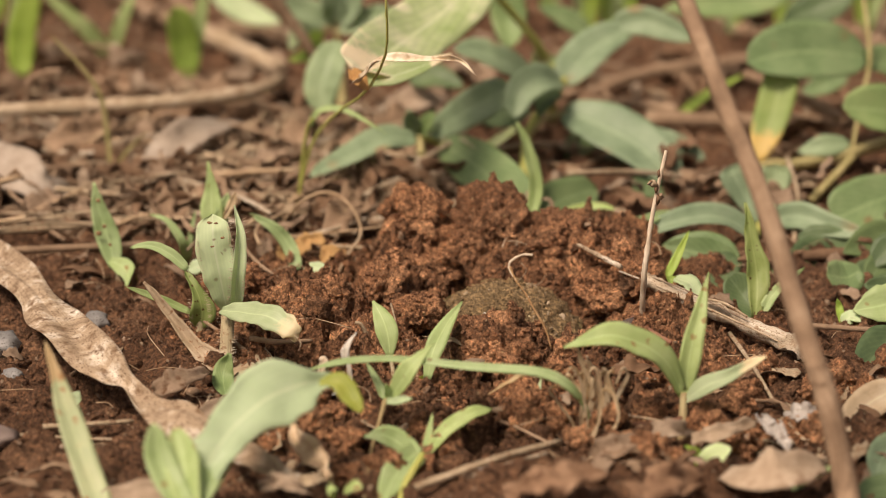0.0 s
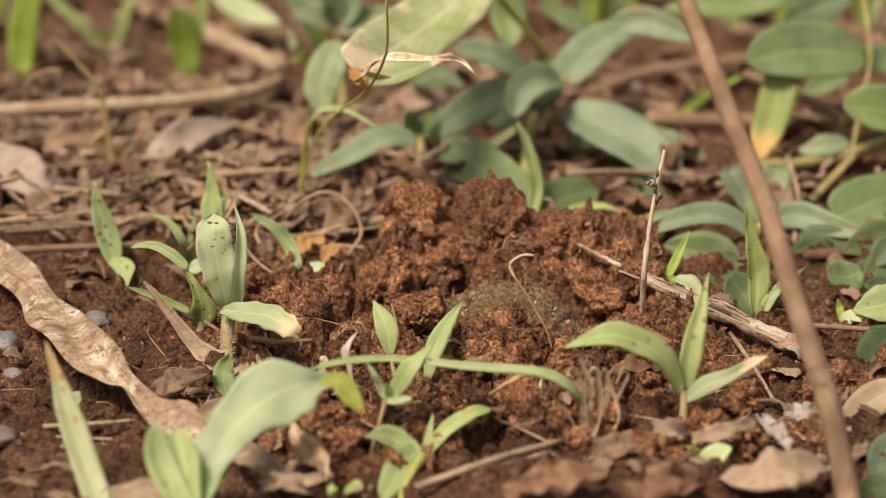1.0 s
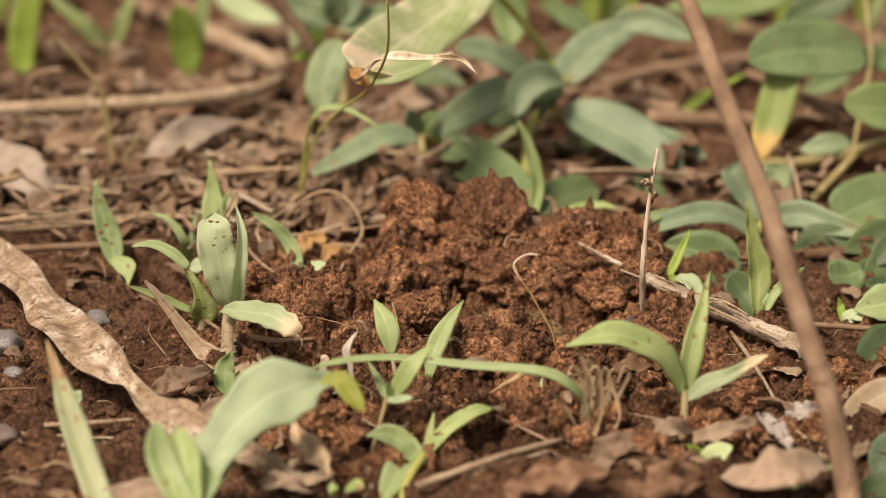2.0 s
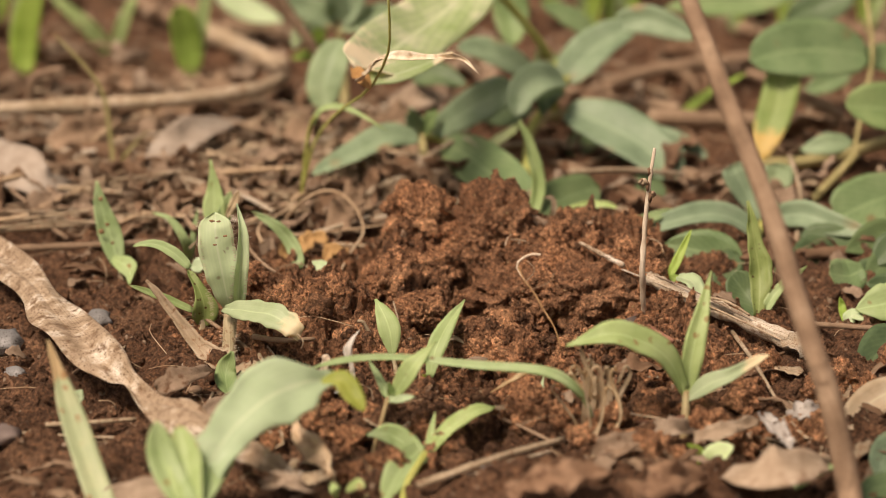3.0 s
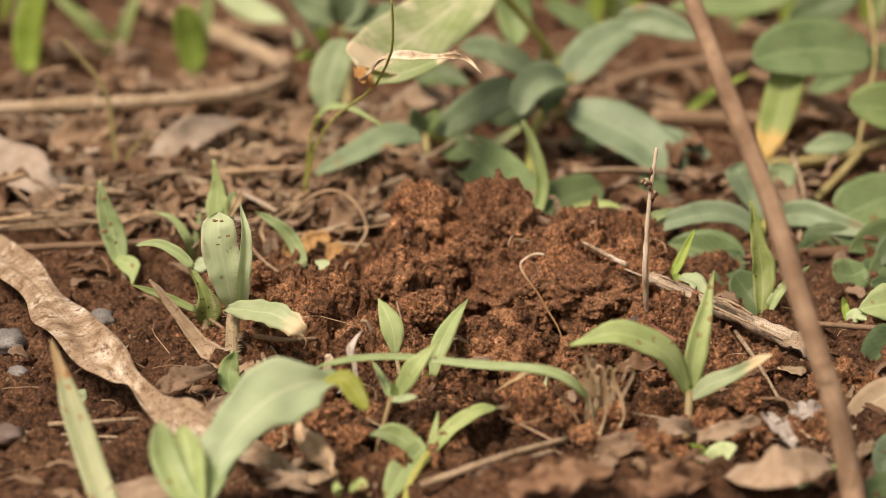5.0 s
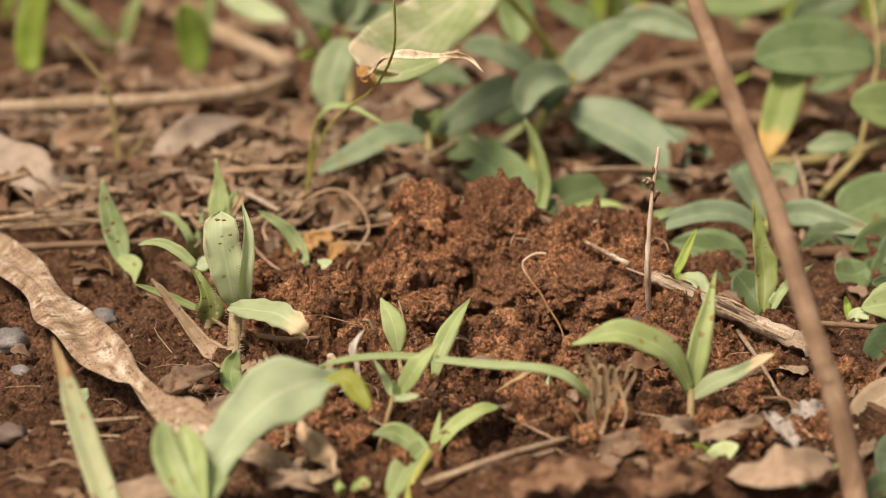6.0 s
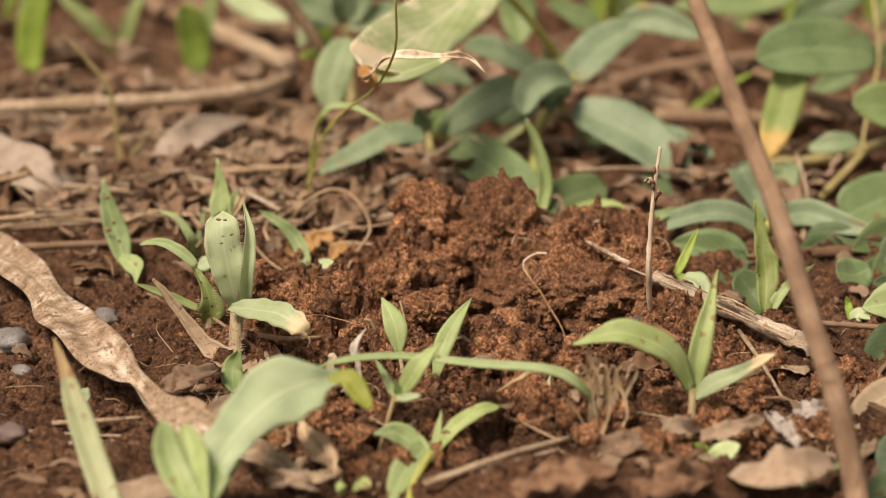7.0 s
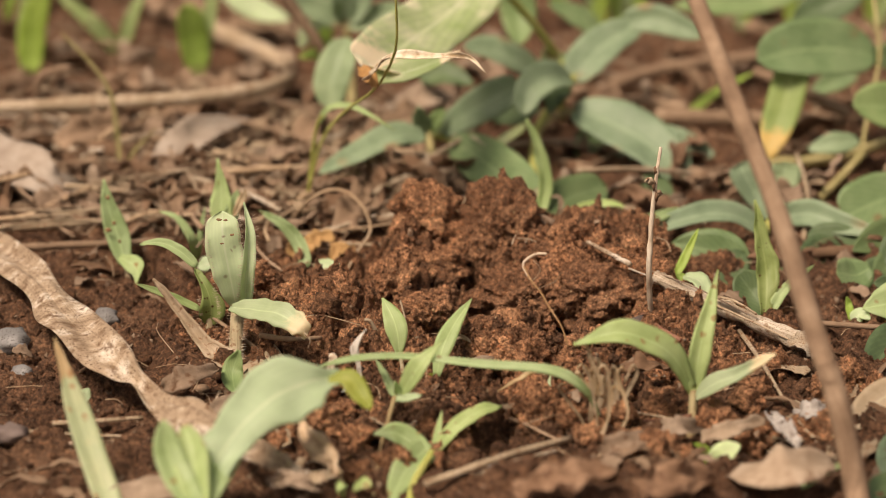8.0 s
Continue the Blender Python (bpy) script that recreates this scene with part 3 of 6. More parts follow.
# ---- the dung ball in its hollow ----
def dung_ball():
    base = empty("dung_ball", (0.0146, -0.0462, -0.0112), "round grainy dung ball half sunk in the dug soil", "dung ball")
    bm = lump_mesh(0.0200, 4, (1, 1, 0.97), 0.06, 5, 2.0)
    for v in bm.verts:
        d = v.co.normalized()
        v.co += d * (0.0011 * noise.noise(d * 11) - 0.0009 * noise.noise(d * 24, noise_basis="VORONOI_F1") + 0.0003 * noise.noise(d * 55))
    core = granular("ball", bm, 7000, 0.00032, DUNG, 6, (0, 0, 0))
    core.parent = base
    r2 = random.Random(8)
    for k in range(210):
        d = Vector((r2.gauss(0, 1), r2.gauss(-0.5, 0.8), abs(r2.gauss(0.5, 0.7)))).normalized()
        s = r2.uniform(0.0002, 0.0007)
        bm = lump_mesh(s, k, (1.7, 0.8, 0.6), 0.3, 1)
        turn = Euler((r2.uniform(0, 6), r2.uniform(0, 6), r2.uniform(0, 6))).to_matrix()
        for v in bm.verts:
            v.co = turn @ v.co + d * 0.0195 + base.location
        part("chaff", bm, WHITE if k % 3 == 0 else STRAW, base)
    for k in range(26):
        d = Vector((r2.gauss(0, 1), r2.gauss(-0.5, 0.8), abs(r2.gauss(0.5, 0.7)))).normalized()
        t = d.cross(Vector((r2.gauss(0, 1), r2.gauss(0, 1), r2.gauss(0, 1)))).normalized()
        c = base.location + d * 0.0198
        bm = tube_mesh([c - t * 0.002, c + d * 0.0003, c + t * 0.002], 0.0001, 0.00007, 5, 4)
        part("fibre", bm, STRAW if k % 2 else OLIVE, base)
    return base


ball = dung_ball()


# ---- living plants ----
GRASSY, OVAL, LANCE, STRAP = (0.32, 0.75), (0.6, 0.8), (0.45, 0.9), (0.15, 0.2)


def plant(name, base, label, category, leaves, stems=(), group=""):
    """leaves: material, width, path from the base to the tip, options; stems: material, two radii, path."""
    ob = empty(name, base, label, category, group)
    for k, (mat, r0, r1, pts) in enumerate(stems):
        part("stem", tube_mesh(pts, r0, r1, 14, 8, 0.12, 0, k + 1), mat, ob)
    for k, (mat, width, pts, kw) in enumerate(leaves):
        part("leaf", blade_mesh(pts, width, seed=k + 1 + int(abs(base[0]) * 5000), **kw), mat, ob)
    return ob


def hairs(parent, pts, width, count, length, seed):
    """Fine bristles along both margins of a leaf or stem."""
    r3 = random.Random(seed)
    bm = bmesh.new()
    for _ in range(count):
        pos, tan = path_points(pts, 40)[r3.randrange(2, 38)]
        side = tan.cross(FACE).normalized() * r3.choice((-1, 1))
        a = pos + side * width * 0.42
        e = a + (side * 1.0 + tan * r3.uniform(-0.2, 0.5) + FACE * r3.uniform(-0.4, 0.4)).normalized() * length * r3.uniform(0.6, 1.2)
        tube_mesh([a, e], 0.00004, 0.00002, 3, 3, bm=bm)
    tagged(part("bristles", bm, ROOTY, parent, "fine pale bristles"), kind="stuff")


# the bristly seedling beside the mound
seedling = plant("grass_seedling", (-0.0474, -0.0676, 0.0000), "hairy pale green grass seedling with chewed leaves", "seedling", [
    (SPOTTY, 0.00822, [(-0.0464, -0.0600, 0.0076), (-0.0476, -0.0620, 0.0161), (-0.0489, -0.0620, 0.0246), (-0.0491, -0.0600, 0.0303)], dict(profile=(0.28, 0.62, 0.80, 0.93, 1.0, 0.97, 0.82, 0.48), fold=0.09, ripple=0.0008, ragged=0.12, rows=30, cols=10)),
    (SPOTTY, 0.00309, [(-0.0444, -0.0640, 0.0092), (-0.0436, -0.0670, 0.0179), (-0.0429, -0.0670, 0.0270), (-0.0441, -0.0640, 0.0337)], dict(profile=(0.7, 1.0, 1.0, 0.85, 0.5, 0.12), fold=0.9, twist=20, rows=24)),
    (CHEWED, 0.00561, [(-0.0471, -0.0680, 0.0110), (-0.0413, -0.0740, 0.0127), (-0.0356, -0.0790, 0.0134), (-0.0316, -0.0820, 0.0117), (-0.0304, -0.0820, 0.0091)], dict(profile=(0.35, 0.85, 1.0, 0.95, 0.75, 0.12), fold=0.2, ripple=0.0012, turn=15, ragged=0.35, rows=40, cols=8, face=(0, -0.6, 0.8))),
], [(BRISTLY, 0.00165, 0.00150, [(-0.0461, -0.0731, -0.0010), (-0.0461, -0.0690, 0.0043), (-0.0458, -0.0640, 0.0096)]),
    (STRAW, 0.00022, 0.0001, [(-0.0306, -0.0820, 0.0104), (-0.0294, -0.0830, 0.0092), (-0.0299, -0.0830, 0.0074)])])
hairs(seedling, [(-0.0459, -0.0760, 0.0011), (-0.0460, -0.0700, 0.0046), (-0.0457, -0.0650, 0.0096)], 0.00246, 90, 0.0013, 3)
hairs(seedling, [(-0.0466, -0.0610, 0.0091), (-0.0477, -0.0630, 0.0178), (-0.0488, -0.0630, 0.0250), (-0.0491, -0.0610, 0.0298)], 0.00747, 120, 0.0012, 4)
hairs(seedling, [(-0.0443, -0.0660, 0.0099), (-0.0435, -0.0690, 0.0187), (-0.0428, -0.0690, 0.0278), (-0.0438, -0.0660, 0.0334)], 0.00272, 90, 0.0010, 5)

for k, (at, r) in enumerate((((-0.0496, -0.0632, 0.0294), 0.0009), ((-0.0482, -0.0632, 0.0293), 0.0007), ((-0.0468, -0.0642, 0.0263), 0.0008), ((-0.0490, -0.0642, 0.0243), 0.0006))):
    bm = lump_mesh(r * 0.45, 80 + k, (1.3, 0.4, 0.8), 0.7, 2)
    bm.transform(Matrix.Translation(at))
    part("gall", bm, GALL, seedling, "small brown gall")

bristled = plant("grass_seedling", (-0.0528, -0.0599, 0.0000), "small hairy green seedling with a rolled leaf", "seedling", [
    (SPECKLED, 0.00575, [(-0.0528, -0.0560, 0.0021), (-0.0521, -0.0570, 0.0065), (-0.0531, -0.0560, 0.0106), (-0.0560, -0.0530, 0.0144)], dict(profile=(0.3, 0.92, 1.0, 0.6, 0.38, 0.26), fold=0.4, twist=15, rows=20)),
    (LIME, 0.00187, [(-0.0546, -0.0560, 0.0058), (-0.0602, -0.0570, 0.0089), (-0.0641, -0.0580, 0.0109), (-0.0682, -0.0600, 0.0133)], dict(shape=(0.2, 0.5), fold=0.5)),
    (GRASS, 0.00252, [(-0.0555, -0.0510, 0.0141), (-0.0595, -0.0500, 0.0175), (-0.0637, -0.0490, 0.0190), (-0.0684, -0.0480, 0.0181)], dict(shape=(0.25, 0.6), fold=0.4)),
], [(BRISTLY, 0.00120, 0.00090, [(-0.0525, -0.0676, 0.0000), (-0.0531, -0.0580, -0.0001), (-0.0528, -0.0560, 0.0025), (-0.0532, -0.0550, 0.0061)])])
hairs(bristled, [(-0.0530, -0.0600, -0.0009), (-0.0530, -0.0580, 0.0013), (-0.0524, -0.0580, 0.0059), (-0.0530, -0.0570, 0.0102)], 0.00374, 80, 0.0011, 6)
plant("grass_seedling", (-0.0587, -0.0113, 0.0000), "thin green grass seedling on bare soil", "seedling", [
    (GRASS, 0.00210, [(-0.0589, -0.0083, 0.0000), (-0.0595, -0.0120, 0.0065), (-0.0628, -0.0110, 0.0113), (-0.0671, -0.0100, 0.0126)], dict(shape=GRASSY)),
    (GRASS, 0.00158, [(-0.0586, -0.0083, 0.0000), (-0.0576, -0.0100, 0.0072), (-0.0565, -0.0080, 0.0131)], dict(shape=GRASSY)),
    (PALE, 0.00365, [(-0.0576, -0.0200, 0.0024), (-0.0549, -0.0210, 0.0038), (-0.0513, -0.0240, 0.0047)], dict(shape=OVAL)),
])
plant("grass_seedling", (-0.0519, -0.0120, 0.0067), "pale green seedling with a bitten tip", "seedling", [
    (LIME, 0.00527, [(-0.0519, -0.0120, 0.0081), (-0.0526, -0.0100, 0.0135), (-0.0527, -0.0080, 0.0183), (-0.0535, -0.0060, 0.0242)], dict(profile=(0.75, 0.95, 1.0, 0.7, 0.35, 0.1), fold=0.2, rows=20)),
    (LIME, 0.00369, [(-0.0514, -0.0120, 0.0095), (-0.0501, -0.0100, 0.0128), (-0.0489, -0.0080, 0.0172)], dict(shape=OVAL, twist=20)),
    (DRYGRASS, 0.00198, [(-0.0498, -0.0110, 0.0116), (-0.0479, -0.0100, 0.0154), (-0.0470, -0.0090, 0.0176)], dict(shape=OVAL, twist=30)),
])
blotched = plant("grass_seedling", (-0.0753, -0.0113, 0.0000), "spotted green grass seedling on bare soil", "seedling", [
    (SPOTTEDGREEN, 0.00552, [(-0.0748, -0.0160, 0.0020), (-0.0765, -0.0130, 0.0076), (-0.0786, -0.0110, 0.0138), (-0.0797, -0.0100, 0.0204)], dict(profile=(0.55, 0.9, 1.0, 0.8, 0.5, 0.1), fold=0.3, rows=20)),
    (LIME, 0.00443, [(-0.0761, -0.0160, 0.0034), (-0.0725, -0.0210, 0.0036), (-0.0713, -0.0240, 0.0027), (-0.0713, -0.0270, 0.0011)], dict(profile=(0.4, 0.9, 1.0, 0.5, 0.1), turn=20, fold=0.3)),
])
for k, (at, r) in enumerate((((-0.0786, -0.0125, 0.0168), 0.0006), ((-0.0785, -0.0145, 0.0095), 0.0009), ((-0.0772, -0.0140, 0.0110), 0.0006), ((-0.0759, -0.0155, 0.0071), 0.0005))):
    bm = lump_mesh(r * 0.75, 90 + k, (1.1, 0.5, 1.0), 0.5, 2)
    bm.transform(Matrix.Translation(at))
    part("gall", bm, GALL, blotched, "small brown gall")
plant("grass_seedling", (-0.0318, -0.0189, 0.0000), "green grass seedling at the foot of the mound", "seedling", [
    (GRASS, 0.00341, [(-0.0324, -0.0180, 0.0019), (-0.0346, -0.0140, 0.0063), (-0.0382, -0.0130, 0.0104), (-0.0439, -0.0120, 0.0136)], dict(shape=(0.25, 0.65), fold=0.3, twist=-15)),
    (PALE, 0.00287, [(-0.0308, -0.0180, 0.0025), (-0.0265, -0.0220, 0.0034), (-0.0228, -0.0260, 0.0021)], dict(shape=LANCE)),
])
plant("grass_seedling", (-0.0461, -0.0891, 0.0000), "single young dark green leaf", "seedling", [
    (MIDGREEN, 0.00459, [(-0.0451, -0.0910, 0.0000), (-0.0461, -0.0830, 0.0017), (-0.0446, -0.0820, 0.0065)], dict(profile=(0.35, 0.95, 1.0, 0.85, 0.2), fold=0.35)),
])

# foreground plants
plant("broad_grass_plant", (-0.0484, -0.1732, 0.0000), "pale green broad-bladed grass with a yellowing folded tip", "grass plant", [
    (PALE, 0.01302, [(-0.0502, -0.1540, 0.0020), (-0.0452, -0.1560, 0.0122), (-0.0404, -0.1500, 0.0173), (-0.0342, -0.1440, 0.0211), (-0.0279, -0.1380, 0.0220), (-0.0235, -0.1340, 0.0211), (-0.0201, -0.1310, 0.0203)], dict(profile=(0.5, 0.6, 0.72, 0.82, 1.02, 1.0, 0.62, 0.32, 0.12), fold=0.10, rows=44, cols=12, ripple=0.0018, ragged=0.34, face=(0.1, -0.62, 0.78))),
    (YELLOW, 0.00456, [(-0.0238, -0.1340, 0.0206), (-0.0200, -0.1340, 0.0211), (-0.0175, -0.1360, 0.0187), (-0.0152, -0.1380, 0.0159)], dict(profile=(0.25, 0.75, 1.0, 0.8, 0.3), fold=0.25, face=(0.1, -0.75, 0.65))),
    (LIME, 0.00618, [(-0.0475, -0.1680, 0.0077), (-0.0518, -0.1620, 0.0115), (-0.0542, -0.1580, 0.0157), (-0.0551, -0.1550, 0.0210)], dict(profile=(0.7, 0.95, 1.0, 0.85, 0.35), fold=0.3, twist=10)),
    (LIME, 0.00685, [(-0.0475, -0.1680, 0.0077), (-0.0488, -0.1620, 0.0115), (-0.0496, -0.1570, 0.0153), (-0.0511, -0.1530, 0.0193)], dict(profile=(0.7, 0.9, 1.0, 0.8, 0.3), fold=0.4, twist=-12)),
    (GRASS, 0.00669, [(-0.0475, -0.1680, 0.0077), (-0.0438, -0.1560, 0.0113), (-0.0403, -0.1480, 0.0138), (-0.0370, -0.1420, 0.0161)], dict(profile=(0.6, 0.8, 0.7, 0.4, 0.1), fold=0.3)),
], [(STEM, 0.00307, 0.00263, [(-0.0482, -0.1757, 0.0000), (-0.0490, -0.1642, 0.0012), (-0.0489, -0.1580, 0.0056)])])
plant("grass_plant", (-0.0632, -0.1642, 0.0000), "pale streaked grass blade with a brown dry tip", "grass plant", [
    (STREAKY, 0.00563, [(-0.0655, -0.1536, 0.0000), (-0.0695, -0.1460, 0.0076), (-0.0731, -0.1400, 0.0159), (-0.0755, -0.1360, 0.0221), (-0.0782, -0.1320, 0.0290)], dict(profile=(0.9, 1.0, 0.95, 0.8, 0.4, 0.22), fold=0.25, rows=30, twist=10)),
])
plant("grass_seedling", (-0.0145, -0.1407, 0.0000), "two-leaved green seedling on a thin reddish stalk", "seedling", [
    (GRASS, 0.00444, [(-0.0102, -0.1120, 0.0081), (-0.0079, -0.1140, 0.0125), (-0.0051, -0.1140, 0.0169), (-0.0009, -0.1100, 0.0198)], dict(profile=(0.35, 0.8, 1.0, 0.9, 0.45, 0.05), fold=0.25, twist=-15)),
    (GRASS, 0.00188, [(-0.0109, -0.1120, 0.0081), (-0.0126, -0.1100, 0.0113), (-0.0149, -0.1080, 0.0148)], dict(shape=GRASSY, fold=0.3)),
    (PALE, 0.00197, [(-0.0109, -0.1120, 0.0076), (-0.0083, -0.1180, 0.0103), (-0.0053, -0.1200, 0.0117)], dict(shape=OVAL)),
    (GRASS, 0.00164, [(-0.0107, -0.1120, 0.0079), (-0.0103, -0.1130, 0.0100), (-0.0109, -0.1140, 0.0125)], dict(shape=OVAL)),
], [(STALKY, 0.00036, 0.00052, [(-0.0148, -0.1440, 0.0000), (-0.0138, -0.1240, 0.0011), (-0.0121, -0.1160, 0.0050), (-0.0109, -0.1120, 0.0081)])])
plant("grass_seedling", (-0.0138, -0.0676, 0.0000), "small upright pale green grass leaf", "seedling", [
    (SUNNY, 0.00487, [(-0.0104, -0.0800, 0.0049), (-0.0109, -0.0790, 0.0095), (-0.0121, -0.0770, 0.0126), (-0.0141, -0.0740, 0.0154)], dict(profile=(0.3, 0.75, 1.0, 0.9, 0.6, 0.1), fold=0.14)),
], [(BRISTLY, 0.0005, 0.0005, [(-0.0094, -0.0833, 0.0000), (-0.0098, -0.0810, 0.0025), (-0.0104, -0.0800, 0.0052)])])
plant("grass_seedling", (-0.0023, -0.0808, 0.0000), "yellow-green grass seedling with a browned tip", "seedling", [
    (SUNNY, 0.00409, [(-0.0024, -0.0920, 0.0046), (-0.0012, -0.0900, 0.0099), (0.0014, -0.0860, 0.0141), (0.0051, -0.0810, 0.0180)], dict(profile=(0.4, 0.75, 1.0, 0.9, 0.55, 0.06), fold=0.2)),
    (YELLOW, 0.00241, [(-0.0010, -0.0880, 0.0024), (-0.0026, -0.0900, 0.0035), (-0.0038, -0.0920, 0.0051)], dict(shape=LANCE)),
    (STRAW, 0.00146, [(-0.0005, -0.0800, 0.0027), (0.0012, -0.0820, 0.0088), (0.0029, -0.0830, 0.0100), (0.0051, -0.0840, 0.0091)], dict(shape=(0.2, 0.6), fold=0.5, twist=30, rows=22)),
])
plant("grass_plant", (-0.0077, -0.1468, 0.0000), "green grass tuft with arching leaves", "grass plant", [
    (LIME, 0.00371, [(-0.0025, -0.1260, 0.0013), (0.0009, -0.1210, 0.0044), (0.0060, -0.1160, 0.0063), (0.0112, -0.1120, 0.0061)], dict(profile=(0.35, 0.8, 1.0, 0.85, 0.3), fold=0.35, twist=-15)),
    (STRAW, 0.00106, [(0.0103, -0.1120, 0.0059), (0.0150, -0.1100, 0.0050), (0.0200, -0.1080, 0.0029)], dict(shape=(0.3, 0.5))),
    (LIME, 0.00506, [(-0.0034, -0.1260, 0.0018), (-0.0071, -0.1250, 0.0033), (-0.0106, -0.1240, 0.0051), (-0.0151, -0.1240, 0.0049)], dict(profile=(0.35, 0.9, 1.0, 0.7, 0.1), fold=0.3)),
    (LIME, 0.00589, [(-0.0032, -0.1240, 0.0026), (-0.0064, -0.1300, 0.0022), (-0.0093, -0.1380, 0.0013), (-0.0112, -0.1460, -0.0006)], dict(profile=(0.6, 1.0, 1.0, 0.8, 0.3), fold=0.3, ragged=0.1)),
    (GRASS, 0.00174, [(-0.0028, -0.1260, 0.0013), (-0.0021, -0.1210, 0.0036), (-0.0012, -0.1180, 0.0076)], dict(shape=GRASSY)),
], [(STEM, 0.00092, 0.00081, [(-0.0077, -0.1482, 0.0000), (-0.0063, -0.1384, 0.0012), (-0.0030, -0.1260, 0.0018)])])
plant("grass_plant", (0.0310, -0.1125, 0.0000), "long thin arching green grass blade", "grass plant", [
    (GRASS, 0.00198, [(0.0314, -0.1154, 0.0000), (0.0303, -0.1160, 0.0073), (0.0267, -0.1180, 0.0133), (0.0202, -0.1180, 0.0166), (0.0065, -0.1160, 0.0170), (-0.0086, -0.1120, 0.0169), (-0.0190, -0.1140, 0.0174), (-0.0268, -0.1160, 0.0163)], dict(profile=(0.1, 0.35, 0.85, 1.15, 1.0, 0.85, 0.8, 0.8, 0.5), fold=0.3, rows=40, twist=5)),
    (DRYGRASS, 0.00118, [(0.0192, -0.1140, 0.0150), (0.0157, -0.1060, 0.0102), (0.0097, -0.0980, 0.0031)], dict(shape=LANCE)),
    (PALE, 0.00131, [(0.0254, -0.1060, 0.0008), (0.0225, -0.1030, 0.0019), (0.0211, -0.1000, 0.0050), (0.0216, -0.0980, 0.0075)], dict(shape=GRASSY)),
])
plant("grass_seedling", (0.0506, -0.1199, 0.0000), "three-leaved pale green grass seedling with one long drooping leaf", "seedling", [
    (LIME, 0.00631, [(0.0505, -0.1080, 0.0077), (0.0464, -0.1110, 0.0167), (0.0400, -0.1130, 0.0215), (0.0341, -0.1140, 0.0231), (0.0256, -0.1140, 0.0204)], dict(profile=(0.35, 0.75, 1.0, 1.0, 0.7, 0.08), fold=0.28, rows=30, face=(0, -0.62, 0.78))),
    (LIME, 0.00472, [(0.0510, -0.1080, 0.0070), (0.0518, -0.1070, 0.0149), (0.0536, -0.1030, 0.0219), (0.0561, -0.0970, 0.0304)], dict(profile=(0.45, 0.85, 1.0, 0.85, 0.5, 0.08), fold=0.4, twist=12, rows=24)),
    (CHEWED, 0.00467, [(0.0510, -0.1090, 0.0066), (0.0548, -0.1120, 0.0111), (0.0597, -0.1140, 0.0140), (0.0639, -0.1160, 0.0177), (0.0668, -0.1160, 0.0192)], dict(profile=(0.35, 1.0, 0.8, 0.5, 0.42, 0.1), fold=0.3, rows=24, face=(0, -0.62, 0.78))),
], [(STALKY, 0.00100, 0.00090, [(0.0498, -0.1184, 0.0000), (0.0504, -0.1120, 0.0033), (0.0508, -0.1080, 0.0077)])])
plant("grass_seedling", (0.0526, -0.1300, 0.0000), "small pale green seedling among dead leaves", "seedling", [
    (PALE, 0.00483, [(0.0533, -0.1323, 0.0000), (0.0552, -0.1324, 0.0040), (0.0588, -0.1324, 0.0060)], dict(profile=(0.6, 1.0, 0.9, 0.3))),
    (FRESH, 0.00230, [(0.0532, -0.1300, 0.0000), (0.0519, -0.1307, 0.0040), (0.0493, -0.1313, 0.0060)], dict(shape=LANCE)),
])
plant("grass_seedling", (0.0676, -0.1418, 0.0000), "short green grass blade lying low", "seedling", [
    (GRASS, 0.00385, [(0.0693, -0.1413, 0.0010), (0.0732, -0.1415, 0.0040), (0.0795, -0.1370, 0.0040)], dict(shape=LANCE, fold=0.3)),
])
plant("clover_seedling", (-0.0184, -0.1427, 0.0000), "tiny round-leaved green seedlings", "seedling", [
    (LIME, 0.00270, [(-0.0188, -0.1430, 0.0010), (-0.0167, -0.1470, 0.0040), (-0.0149, -0.1481, 0.0040)], dict(shape=OVAL)),
    (LIME, 0.00225, [(-0.0206, -0.1463, 0.0010), (-0.0209, -0.1492, 0.0040), (-0.0216, -0.1465, 0.0040)], dict(shape=OVAL)),
])
plant("grass_seedling", (-0.0777, -0.0960, 0.0000), "tiny pale green seedling on bare soil", "seedling", [
    (PALE, 0.00312, [(-0.0776, -0.0966, 0.0000), (-0.0763, -0.0995, 0.0030), (-0.0752, -0.1000, 0.0050)], dict(shape=OVAL)),
])

# plants about the straw, right of the mound
plant("grass_seedling", (0.0534, -0.0226, 0.0000), "bright green sprout beside the straw", "seedling", [
    (FRESH, 0.00217, [(0.0510, -0.0400, 0.0076), (0.0534, -0.0370, 0.0111), (0.0565, -0.0340, 0.0171)], dict(shape=(0.4, 0.7), fold=0.4)),
    (FRESH, 0.00204, [(0.0513, -0.0400, 0.0081), (0.0535, -0.0410, 0.0072), (0.0555, -0.0430, 0.0057)], dict(shape=LANCE)),
    (PALE, 0.00459, [(0.0529, -0.0440, 0.0094), (0.0561, -0.0480, 0.0095), (0.0575, -0.0520, 0.0065)], dict(shape=(0.4, 0.35), fold=0.3, twist=-25)),
])
